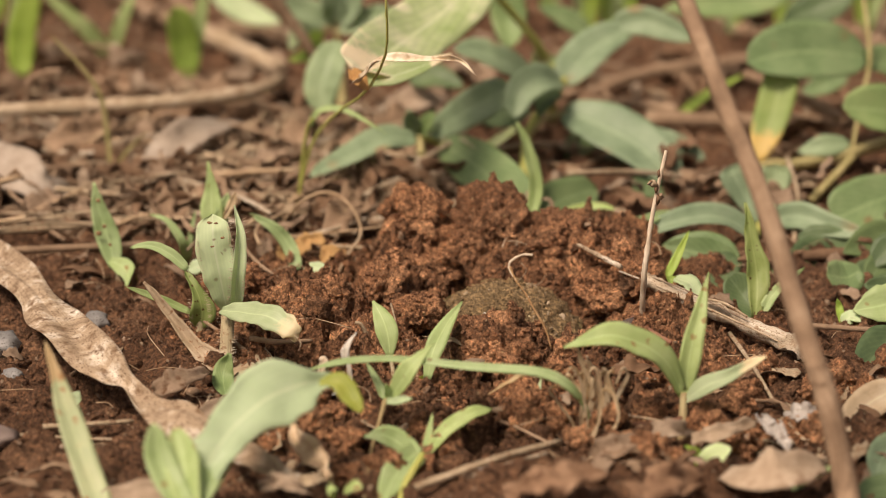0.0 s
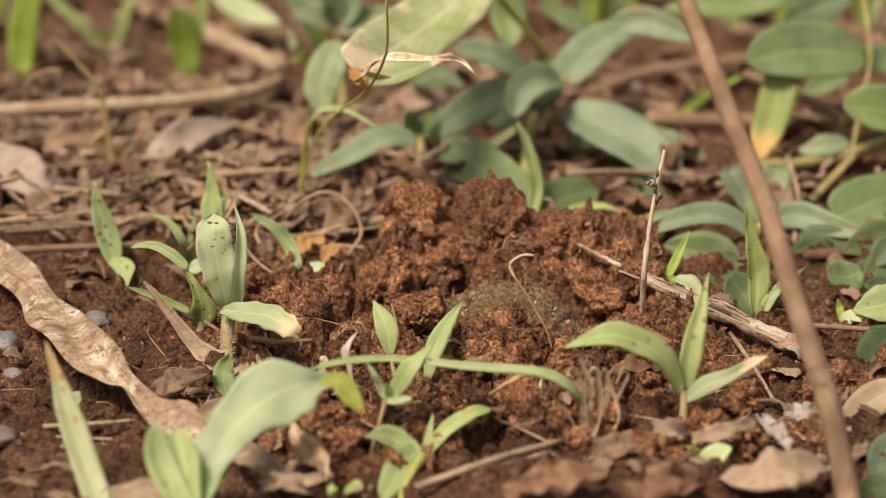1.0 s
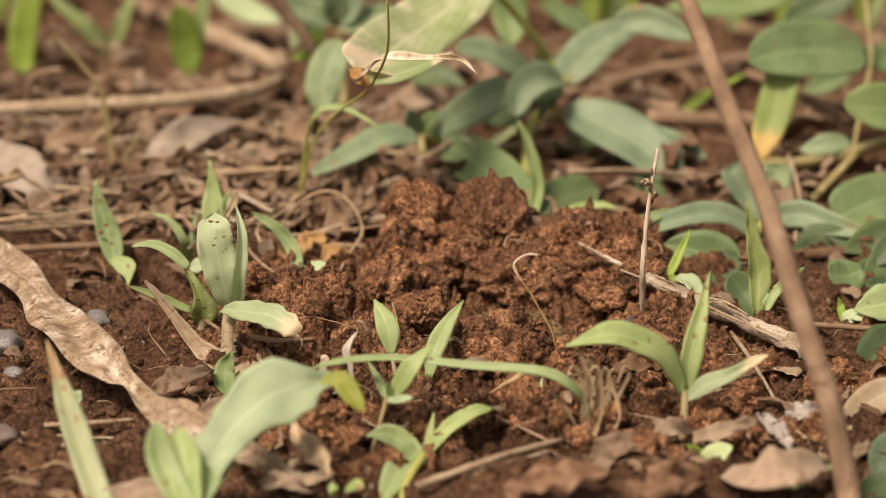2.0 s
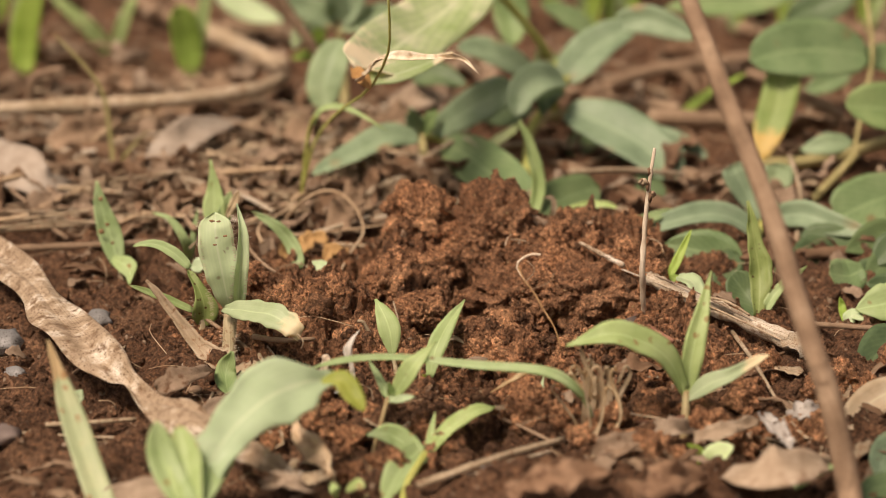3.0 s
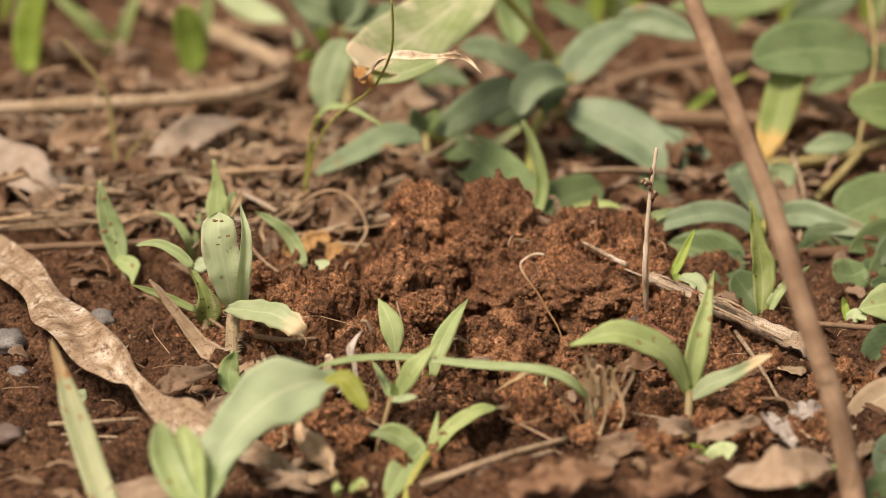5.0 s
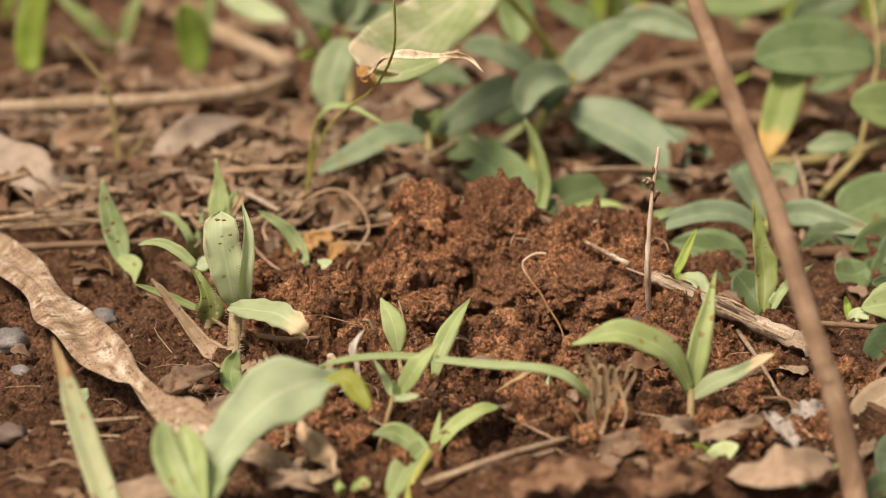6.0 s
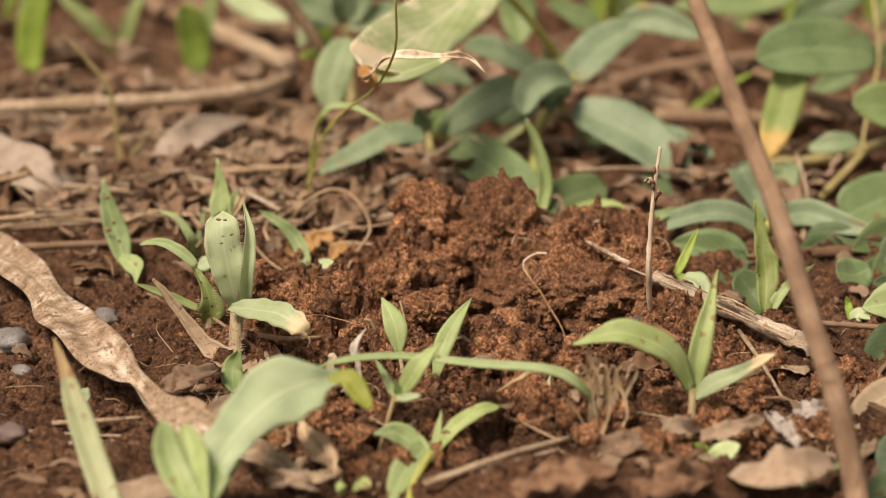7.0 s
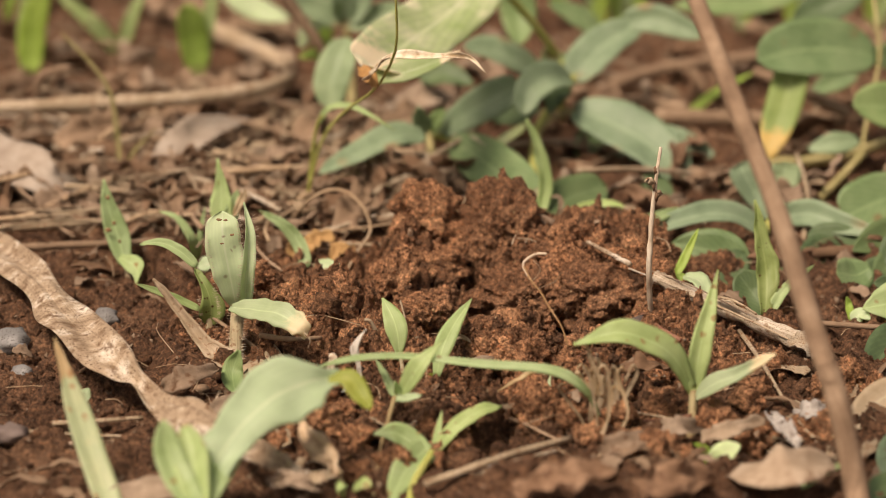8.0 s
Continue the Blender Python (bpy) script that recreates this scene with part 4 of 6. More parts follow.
plant("grass_plant", (0.0709, -0.0471, 0.0000), "narrow hairy pale green upright leaf with a basal blade", "grass plant", [
    (SPECKLED, 0.00510, [(0.0711, -0.0460, 0.0007), (0.0717, -0.0400, 0.0079), (0.0704, -0.0360, 0.0159), (0.0691, -0.0320, 0.0231)], dict(profile=(0.5, 0.85, 1.0, 0.72, 0.42, 0.1), fold=0.35, ripple=0.0012, ragged=0.2, rows=26, twist=10)),
    (GRASS, 0.00254, [(0.0717, -0.0450, 0.0003), (0.0758, -0.0420, 0.0056), (0.0820, -0.0420, 0.0113)], dict(shape=GRASSY, fold=0.3)),
    (DEEP, 0.00902, [(0.0719, -0.0450, 0.0000), (0.0688, -0.0400, 0.0035), (0.0652, -0.0380, 0.0079)], dict(shape=(0.5, 0.5))),
])
plant("grass_seedling", (0.0901, -0.0450, 0.0000), "tiny green seedling on bare soil", "seedling", [
    (FRESH, 0.00178, [(0.0899, -0.0478, 0.0000), (0.0902, -0.0421, 0.0012), (0.0896, -0.0420, 0.0037)], dict(shape=OVAL)),
    (PALE, 0.00329, [(0.0901, -0.0478, 0.0000), (0.0924, -0.0467, 0.0012), (0.0941, -0.0502, 0.0012)], dict(shape=LANCE)),
])

# the leafy weed by the mound
plant("leafy_weed", (0.0245, 0.0388, 0.0000), "grey-green broadleaf weed with oval creased leaves", "weed", [
    (BROAD, 0.00812, [(-0.0055, 0.0520, 0.0106), (-0.0131, 0.0480, 0.0119), (-0.0217, 0.0420, 0.0096), (-0.0314, 0.0340, 0.0068)], dict(shape=(0.45, 0.6), fold=0.3, twist=12, turn=14, rows=22)),
    (BROAD, 0.00938, [(-0.0023, 0.0620, 0.0083), (0.0065, 0.0560, 0.0162), (0.0134, 0.0540, 0.0210), (0.0180, 0.0560, 0.0230)], dict(shape=(0.45, 0.42), fold=0.22, twist=14, rows=20)),
    (BROAD, 0.00898, [(0.0243, 0.0820, 0.0176), (0.0174, 0.0780, 0.0224), (0.0109, 0.0760, 0.0257), (0.0040, 0.0740, 0.0272)], dict(shape=(0.42, 0.55), fold=0.3, twist=14, rows=20)),
    (BROAD, 0.00879, [(0.0312, 0.0660, 0.0208), (0.0256, 0.0580, 0.0244), (0.0204, 0.0520, 0.0228), (0.0183, 0.0480, 0.0173)], dict(shape=(0.42, 0.5), fold=0.35, turn=-10, rows=20)),
    (BROAD, 0.01101, [(0.0324, 0.0740, 0.0177), (0.0350, 0.0780, 0.0218), (0.0410, 0.0840, 0.0257), (0.0502, 0.0900, 0.0284)], dict(shape=(0.42, 0.5), fold=0.34, twist=-8, rows=22)),
    (BROAD, 0.00762, [(0.0447, 0.0900, 0.0284), (0.0515, 0.0880, 0.0305), (0.0586, 0.0860, 0.0290), (0.0649, 0.0840, 0.0266)], dict(shape=(0.35, 0.55), fold=0.4, twist=18, rows=20)),
    (BROAD, 0.01416, [(0.0313, 0.0660, 0.0133), (0.0407, 0.0600, 0.0117), (0.0501, 0.0540, 0.0080), (0.0585, 0.0460, 0.0018)], dict(shape=(0.42, 0.36), fold=0.24, twist=-10, rows=24, cols=10)),
    (BROAD, 0.00657, [(0.0520, 0.0680, 0.0064), (0.0595, 0.0640, 0.0047), (0.0670, 0.0600, 0.0027)], dict(shape=(0.4, 0.6), fold=0.3, twist=8)),
    (MIDGREEN, 0.01275, [(0.0011, 0.0520, 0.0095), (0.0081, 0.0420, 0.0079), (0.0151, 0.0320, 0.0057), (0.0219, 0.0240, 0.0027)], dict(shape=(0.45, 0.4), fold=0.24, twist=10, rows=22, cols=10)),
    (BLEACH, 0.00366, [(0.0199, 0.0520, 0.0143), (0.0156, 0.0480, 0.0115), (0.0106, 0.0460, 0.0101), (0.0053, 0.0480, 0.0120)], dict(shape=OVAL, fold=0.7, twist=35, rows=20)),
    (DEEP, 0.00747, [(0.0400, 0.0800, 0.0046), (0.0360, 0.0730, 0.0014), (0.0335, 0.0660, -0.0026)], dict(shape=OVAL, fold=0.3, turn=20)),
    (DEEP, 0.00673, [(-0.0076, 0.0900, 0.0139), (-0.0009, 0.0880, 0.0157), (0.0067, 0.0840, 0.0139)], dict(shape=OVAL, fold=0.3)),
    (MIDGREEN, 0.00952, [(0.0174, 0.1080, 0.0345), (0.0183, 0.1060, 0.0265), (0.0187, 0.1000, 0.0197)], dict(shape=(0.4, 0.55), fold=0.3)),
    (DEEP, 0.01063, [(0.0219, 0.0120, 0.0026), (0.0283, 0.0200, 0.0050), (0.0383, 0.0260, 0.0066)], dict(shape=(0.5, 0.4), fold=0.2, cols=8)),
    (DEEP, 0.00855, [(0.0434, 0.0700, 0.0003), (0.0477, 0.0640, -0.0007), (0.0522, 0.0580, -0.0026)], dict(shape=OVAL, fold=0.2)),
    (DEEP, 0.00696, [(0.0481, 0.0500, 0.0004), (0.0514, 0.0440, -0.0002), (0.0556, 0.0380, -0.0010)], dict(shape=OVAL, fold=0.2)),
    (BROAD, 0.00482, [(-0.0054, 0.0600, 0.0081), (-0.0069, 0.0580, 0.0126), (-0.0077, 0.0560, 0.0171)], dict(shape=OVAL, fold=0.4)),
    (MIDGREEN, 0.00397, [(-0.0045, 0.0600, 0.0084), (-0.0028, 0.0590, 0.0126), (-0.0008, 0.0580, 0.0156)], dict(shape=OVAL, fold=0.4)),
    (MIDGREEN, 0.00727, [(0.0314, 0.0800, 0.0161), (0.0274, 0.0820, 0.0200), (0.0248, 0.0840, 0.0242)], dict(shape=OVAL, fold=0.3)),
    (DEEP, 0.00515, [(0.0307, 0.0680, 0.0180), (0.0269, 0.0640, 0.0172), (0.0252, 0.0600, 0.0135)], dict(shape=OVAL, fold=0.3)),
    (MIDGREEN, 0.00598, [(0.0396, 0.1120, 0.0198), (0.0336, 0.1120, 0.0241), (0.0261, 0.1120, 0.0278)], dict(shape=OVAL, fold=0.3)),
    (DEEP, 0.00862, [(0.0106, 0.0760, 0.0107), (0.0166, 0.0700, 0.0111), (0.0236, 0.0660, 0.0130)], dict(shape=OVAL, fold=0.2)),
], [(STEM, 0.00127, 0.00098, [(0.0210, 0.0452, 0.0000), (0.0217, 0.0560, 0.0064), (0.0238, 0.0620, 0.0119), (0.0314, 0.0720, 0.0183)]),
    (STEM, 0.00098, 0.00070, [(0.0118, 0.0452, 0.0000), (0.0031, 0.0600, 0.0051), (-0.0045, 0.0600, 0.0087)]),
    (STEM, 0.00090, 0.00070, [(0.0314, 0.0720, 0.0183), (0.0319, 0.0780, 0.0191), (0.0290, 0.0820, 0.0206)]),
    (OLIVE, 0.00090, 0.00066, [(0.0221, 0.0580, 0.0085), (0.0258, 0.0620, 0.0119), (0.0319, 0.0660, 0.0130)]),
    (OLIVE, 0.00130, 0.00099, [(-0.0039, 0.0487, 0.0000), (-0.0042, 0.0560, 0.0041), (-0.0048, 0.0600, 0.0087)])])
plant("leafy_weed", (-0.0279, 0.1244, 0.0000), "grey-green weed shoot with hanging oval leaves", "weed", [
    (BROAD, 0.00977, [(-0.0254, 0.0760, 0.0287), (-0.0276, 0.0710, 0.0246), (-0.0293, 0.0680, 0.0192), (-0.0296, 0.0660, 0.0133)], dict(shape=(0.42, 0.42), fold=0.26, twist=8, rows=20)),
    (BROAD, 0.00800, [(-0.0267, 0.1000, 0.0255), (-0.0327, 0.0980, 0.0294), (-0.0414, 0.0960, 0.0330)], dict(shape=OVAL, fold=0.3)),
    (BROAD, 0.00711, [(-0.0264, 0.1000, 0.0255), (-0.0196, 0.0980, 0.0276), (-0.0114, 0.0960, 0.0309)], dict(shape=(0.4, 0.5), fold=0.4)),
    (BROAD, 0.00681, [(-0.0261, 0.1000, 0.0255), (-0.0231, 0.0980, 0.0309), (-0.0192, 0.0960, 0.0379)], dict(shape=OVAL, fold=0.3)),
    (BROAD, 0.00652, [(-0.0267, 0.1000, 0.0261), (-0.0274, 0.0980, 0.0318), (-0.0308, 0.0960, 0.0385)], dict(shape=OVAL, fold=0.3)),
    (FRESH, 0.00387, [(-0.0300, 0.1040, 0.0249), (-0.0318, 0.1040, 0.0215), (-0.0327, 0.1020, 0.0163)], dict(shape=OVAL, fold=0.4)),
    (FRESH, 0.00446, [(-0.0274, 0.1040, 0.0191), (-0.0316, 0.1040, 0.0169), (-0.0389, 0.1020, 0.0157)], dict(shape=OVAL, fold=0.4)),
    (PALE, 0.00444, [(-0.0320, 0.1000, 0.0261), (-0.0364, 0.1000, 0.0233), (-0.0385, 0.1000, 0.0188)], dict(shape=OVAL)),
], [(OLIVE, 0.00140, 0.00104, [(-0.0246, 0.0893, 0.0000), (-0.0254, 0.1000, 0.0108), (-0.0264, 0.1000, 0.0252)])])
plant("bleached_leaf_plant", (0.0297, 0.0973, 0.0000), "yellowed bleached leaf with a burnt curled margin", "weed", [
    (BLEACH, 0.01763, [(0.0148, 0.0620, 0.0561), (0.0047, 0.0480, 0.0480), (-0.0065, 0.0280, 0.0445), (-0.0148, 0.0060, 0.0450), (-0.0200, -0.0060, 0.0470)], dict(profile=(0.25, 0.85, 1.0, 1.0, 0.86, 0.5), fold=0.16, rows=34, cols=12, ripple=0.0016, ragged=0.10)),
    (BLEACH, 0.00560, [(-0.0179, -0.0080, 0.0436), (-0.0110, -0.0020, 0.0436), (-0.0031, 0.0020, 0.0451), (0.0029, 0.0060, 0.0466)], dict(profile=(0.5, 1.0, 0.9, 0.5, 0.1), fold=0.3, twist=-10, rows=20)),
    (RIM, 0.00155, [(-0.0181, -0.0160, 0.0466), (-0.0158, -0.0220, 0.0517), (-0.0119, -0.0280, 0.0559), (-0.0055, -0.0320, 0.0567), (0.0008, -0.0340, 0.0576), (0.0050, -0.0360, 0.0576), (0.0084, -0.0380, 0.0549)], dict(profile=(1.6, 1.5, 1.3, 1.2, 1.0, 0.8, 0.55, 0.3), fold=0.7, twist=-15, turn=40, rows=50, ripple=0.0011, ragged=0.55)),
    (BURNT, 0.00341, [(-0.0199, -0.0120, 0.0483), (-0.0179, -0.0150, 0.0468), (-0.0159, -0.0160, 0.0445)], dict(profile=(0.5, 1.0, 0.8, 0.3), fold=0.4, ripple=0.001, ragged=0.3)),
], [(STEM, 0.00116, 0.00087, [(0.0297, 0.0973, 0.0000), (0.0276, 0.0840, 0.0218), (0.0093, 0.0680, 0.0501), (0.0148, 0.0620, 0.0561)])])
plant("grass_plant", (-0.0346, 0.0275, 0.0000), "thin yellow-green grass with a bent blade", "grass plant", [
    (SUNNY, 0.00150, [(-0.0313, 0.0240, 0.0228), (-0.0284, 0.0220, 0.0274), (-0.0232, 0.0200, 0.0286), (-0.0180, 0.0180, 0.0267), (-0.0124, 0.0160, 0.0237)], dict(shape=(0.2, 0.6), fold=0.3, rows=26)),
], [(STEM, 0.00052, 0.00036, [(-0.0342, 0.0275, 0.0000), (-0.0326, 0.0260, 0.0153), (-0.0313, 0.0240, 0.0228), (-0.0300, 0.0230, 0.0254)]),
    (STEM, 0.00042, 0.00026, [(-0.0346, 0.0275, 0.0000), (-0.0308, 0.0240, 0.0177), (-0.0246, 0.0140, 0.0291), (-0.0167, -0.0100, 0.0423), (-0.0120, -0.0320, 0.0571), (-0.0113, -0.0360, 0.0648), (-0.0116, -0.0400, 0.0750)])])
plant("grass_plant", (0.0219, 0.0193, 0.0000), "bright green curved grass blade by the mound", "grass plant", [
    (SUNNY, 0.00353, [(0.0216, 0.0140, 0.0022), (0.0233, 0.0170, 0.0097), (0.0216, 0.0180, 0.0185), (0.0186, 0.0180, 0.0262)], dict(shape=(0.2, 0.5), fold=0.35, twist=15, rows=22)),
    (SUNNY, 0.00216, [(0.0271, 0.0120, 0.0037), (0.0332, 0.0140, 0.0056), (0.0392, 0.0140, 0.0062), (0.0432, 0.0130, 0.0051)], dict(shape=LANCE, fold=0.4, twist=15)),
    (FRESH, 0.00148, [(0.0258, 0.0120, 0.0023), (0.0317, 0.0080, 0.0052), (0.0355, 0.0030, 0.0049), (0.0375, 0.0000, 0.0032)], dict(shape=(0.2, 0.5), fold=0.4)),
    (STRAW, 0.00189, [(0.0421, 0.0130, 0.0060), (0.0442, 0.0120, 0.0049), (0.0420, 0.0100, 0.0033), (0.0416, 0.0060, 0.0007)], dict(shape=(0.25, 0.5), fold=0.6, twist=30, rows=20)),
    (STRAW, 0.00135, [(0.0254, 0.0120, 0.0026), (0.0268, 0.0100, 0.0059), (0.0265, 0.0100, 0.0090), (0.0242, 0.0100, 0.0093)], dict(shape=LANCE, rows=20)),
])

# the weed on the right
plant("leafy_weed", (0.0869, 0.0081, 0.0000), "grey-green broadleaf weed with large rounded leaves", "weed", [
    (MIDGREEN, 0.01663, [(0.1080, 0.0740, 0.0251), (0.0975, 0.0700, 0.0278), (0.0871, 0.0660, 0.0287), (0.0770, 0.0620, 0.0273)], dict(shape=(0.45, 0.5), fold=0.2, rows=24, cols=10)),
    (MIDGREEN, 0.00871, [(0.1209, 0.0840, 0.0200), (0.1131, 0.0800, 0.0221), (0.1051, 0.0760, 0.0236)], dict(shape=OVAL, fold=0.3)),
    (MIDGREEN, 0.01345, [(0.1199, 0.0520, 0.0169), (0.1095, 0.0460, 0.0200), (0.0990, 0.0420, 0.0222)], dict(shape=(0.4, 0.5), fold=0.25, rows=20, cols=8)),
    (MIDGREEN, 0.01423, [(0.1182, 0.0340, 0.0045), (0.1079, 0.0260, 0.0040), (0.1011, 0.0210, 0.0032), (0.0951, 0.0170, 0.0014)], dict(shape=(0.4, 0.3), fold=0.2, rows=22, cols=10)),
    (BROAD, 0.00765, [(0.0772, 0.0180, 0.0005), (0.0740, 0.0210, 0.0060), (0.0715, 0.0220, 0.0106), (0.0701, 0.0230, 0.0134)], dict(shape=(0.6, 0.28), fold=0.3, rows=20)),
    (BROAD, 0.00797, [(0.0778, 0.0240, -0.0017), (0.0803, 0.0270, 0.0040), (0.0815, 0.0290, 0.0079), (0.0817, 0.0300, 0.0113)], dict(shape=(0.6, 0.28), fold=0.3, rows=20)),
    (BROAD, 0.00616, [(0.0759, 0.0060, 0.0007), (0.0695, 0.0050, 0.0057), (0.0627, 0.0030, 0.0078), (0.0540, 0.0010, 0.0065), (0.0463, -0.0010, 0.0041)], dict(shape=(0.4, 0.55), fold=0.45, twist=12, rows=24)),
    (BROAD, 0.00672, [(0.0796, 0.0120, 0.0037), (0.0860, 0.0090, 0.0054), (0.0931, 0.0050, 0.0042), (0.1021, 0.0010, 0.0034)], dict(shape=(0.32, 0.6), fold=0.42, twist=12, rows=22)),
    (GRASS, 0.00319, [(0.0404, -0.0120, 0.0061), (0.0458, -0.0040, 0.0074), (0.0514, 0.0020, 0.0078), (0.0572, 0.0060, 0.0079)], dict(shape=LANCE, fold=0.4)),
    (MIDGREEN, 0.01110, [(0.0704, -0.0100, -0.0005), (0.0620, -0.0080, 0.0019), (0.0524, -0.0060, 0.0034)], dict(shape=OVAL, twist=-15, fold=0.2)),
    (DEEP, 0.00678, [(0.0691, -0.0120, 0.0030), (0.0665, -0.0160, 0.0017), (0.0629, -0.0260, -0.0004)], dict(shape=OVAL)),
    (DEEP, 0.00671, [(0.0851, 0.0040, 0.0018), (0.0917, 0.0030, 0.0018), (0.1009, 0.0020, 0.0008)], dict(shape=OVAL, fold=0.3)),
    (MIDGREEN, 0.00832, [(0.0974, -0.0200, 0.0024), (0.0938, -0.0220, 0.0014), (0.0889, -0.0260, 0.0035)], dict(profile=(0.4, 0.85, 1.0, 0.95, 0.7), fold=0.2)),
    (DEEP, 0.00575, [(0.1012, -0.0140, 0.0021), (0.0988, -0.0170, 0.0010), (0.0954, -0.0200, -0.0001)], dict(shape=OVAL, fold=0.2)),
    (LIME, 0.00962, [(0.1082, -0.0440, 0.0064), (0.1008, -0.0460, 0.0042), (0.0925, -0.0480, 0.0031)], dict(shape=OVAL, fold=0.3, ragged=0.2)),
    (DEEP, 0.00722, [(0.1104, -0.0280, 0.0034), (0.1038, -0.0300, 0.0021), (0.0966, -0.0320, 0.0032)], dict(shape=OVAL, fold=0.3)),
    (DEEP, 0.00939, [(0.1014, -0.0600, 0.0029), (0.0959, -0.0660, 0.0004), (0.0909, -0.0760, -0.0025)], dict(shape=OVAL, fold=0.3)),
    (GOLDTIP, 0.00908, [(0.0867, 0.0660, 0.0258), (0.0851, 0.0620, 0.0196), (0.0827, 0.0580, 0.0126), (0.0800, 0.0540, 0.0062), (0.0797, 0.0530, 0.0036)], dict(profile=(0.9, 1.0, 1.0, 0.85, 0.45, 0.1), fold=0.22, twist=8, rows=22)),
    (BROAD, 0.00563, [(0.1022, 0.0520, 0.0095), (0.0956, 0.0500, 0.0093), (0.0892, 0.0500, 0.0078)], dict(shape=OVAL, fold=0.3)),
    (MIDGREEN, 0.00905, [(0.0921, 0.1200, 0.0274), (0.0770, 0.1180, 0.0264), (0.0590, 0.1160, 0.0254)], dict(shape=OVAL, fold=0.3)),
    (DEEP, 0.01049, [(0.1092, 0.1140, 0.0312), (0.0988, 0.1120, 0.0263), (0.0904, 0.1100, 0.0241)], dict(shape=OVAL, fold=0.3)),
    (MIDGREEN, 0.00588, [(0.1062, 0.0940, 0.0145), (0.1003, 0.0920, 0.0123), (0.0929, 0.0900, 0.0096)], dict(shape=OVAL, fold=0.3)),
    # five filler leaves, added in dark green to deepen the shade under the weed
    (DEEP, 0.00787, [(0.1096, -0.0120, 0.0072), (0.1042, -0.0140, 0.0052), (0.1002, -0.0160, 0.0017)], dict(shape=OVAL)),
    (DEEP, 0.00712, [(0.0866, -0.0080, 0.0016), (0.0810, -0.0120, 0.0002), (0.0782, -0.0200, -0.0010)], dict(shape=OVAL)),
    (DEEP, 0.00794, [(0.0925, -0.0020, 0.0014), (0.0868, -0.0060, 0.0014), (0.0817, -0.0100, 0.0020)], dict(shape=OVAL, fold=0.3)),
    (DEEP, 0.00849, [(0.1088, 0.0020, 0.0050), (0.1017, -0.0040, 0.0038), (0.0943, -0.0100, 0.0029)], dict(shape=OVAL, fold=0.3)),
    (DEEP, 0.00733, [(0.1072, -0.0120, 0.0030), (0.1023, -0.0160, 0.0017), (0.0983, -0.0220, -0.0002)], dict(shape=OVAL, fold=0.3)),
    (FRESH, 0.00265, [(0.0605, 0.0920, 0.0013), (0.0694, 0.0960, 0.0080), (0.0804, 0.1000, 0.0126)], dict(shape=LANCE)),
], [(OLIVE, 0.00155, 0.00127, [(0.0812, 0.0500, 0.0043), (0.0907, 0.0500, 0.0046), (0.1018, 0.0500, 0.0073), (0.1197, 0.0500, 0.0140)]),
    (OLIVE, 0.00127, 0.00098, [(0.0879, 0.0275, 0.0000), (0.0954, 0.0400, 0.0024), (0.1030, 0.0480, 0.0076)]),
    (OLIVE, 0.00060, 0.00050, [(0.1025, 0.0500, 0.0073), (0.1061, 0.0640, 0.0160), (0.1091, 0.0740, 0.0251), (0.1087, 0.0900, 0.0366)]),
    (STEM, 0.00082, 0.00068, [(0.0754, 0.0065, 0.0000), (0.0766, 0.0140, 0.0002), (0.0774, 0.0200, 0.0003)])])
plant("leafy_weed", (0.0944, -0.1095, 0.0000), "pale withering weed leaf at ground level", "weed", [
    (DRYGRASS, 0.00755, [(0.0965, -0.1000, 0.0060), (0.0896, -0.1040, 0.0038), (0.0831, -0.1100, 0.0002)], dict(shape=(0.4, 0.5), fold=0.25)),
    (BROAD, 0.00703, [(0.0978, -0.1153, 0.0012), (0.0909, -0.1241, 0.0012), (0.0870, -0.1384, 0.0012)], dict(shape=OVAL)),
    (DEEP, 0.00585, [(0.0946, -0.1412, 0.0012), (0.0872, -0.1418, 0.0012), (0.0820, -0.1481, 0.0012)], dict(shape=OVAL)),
], [(OLIVE, 0.00095, 0.00071, [(0.0988, -0.1213, 0.0000), (0.0997, -0.1063, 0.0012), (0.0989, -0.1000, 0.0050)])])

# grass at the back
plant("grass_plant", (-0.1140, 0.1423, 0.0000), "yellow-green young grass blades", "grass plant", [
    (FRESH, 0.00769, [(-0.1134, 0.1387, 0.0000), (-0.1128, 0.1400, 0.0111), (-0.1083, 0.1380, 0.0276)], dict(shape=(0.35, 0.4), fold=0.2)),
    (GRASS, 0.00402, [(-0.1151, 0.1397, 0.0000), (-0.1153, 0.1430, 0.0102), (-0.1138, 0.1400, 0.0254)], dict(shape=(0.3, 0.4), fold=0.2)),
    (FRESH, 0.00311, [(-0.1250, 0.1774, 0.0000), (-0.1228, 0.1700, 0.0088), (-0.1209, 0.1700, 0.0153)], dict(shape=(0.3, 0.4))),
])
plant("grass_plant", (-0.0899, 0.1528, 0.0000), "forked green young grass", "grass plant", [
    (GRASS, 0.00466, [(-0.0903, 0.1544, 0.0000), (-0.0966, 0.1500, 0.0098), (-0.1069, 0.1480, 0.0203)], dict(shape=(0.3, 0.5), fold=0.3)),
    (GRASS, 0.00404, [(-0.0899, 0.1544, 0.0000), (-0.0877, 0.1500, 0.0090), (-0.0828, 0.1480, 0.0216)], dict(shape=(0.3, 0.5), fold=0.3)),
])
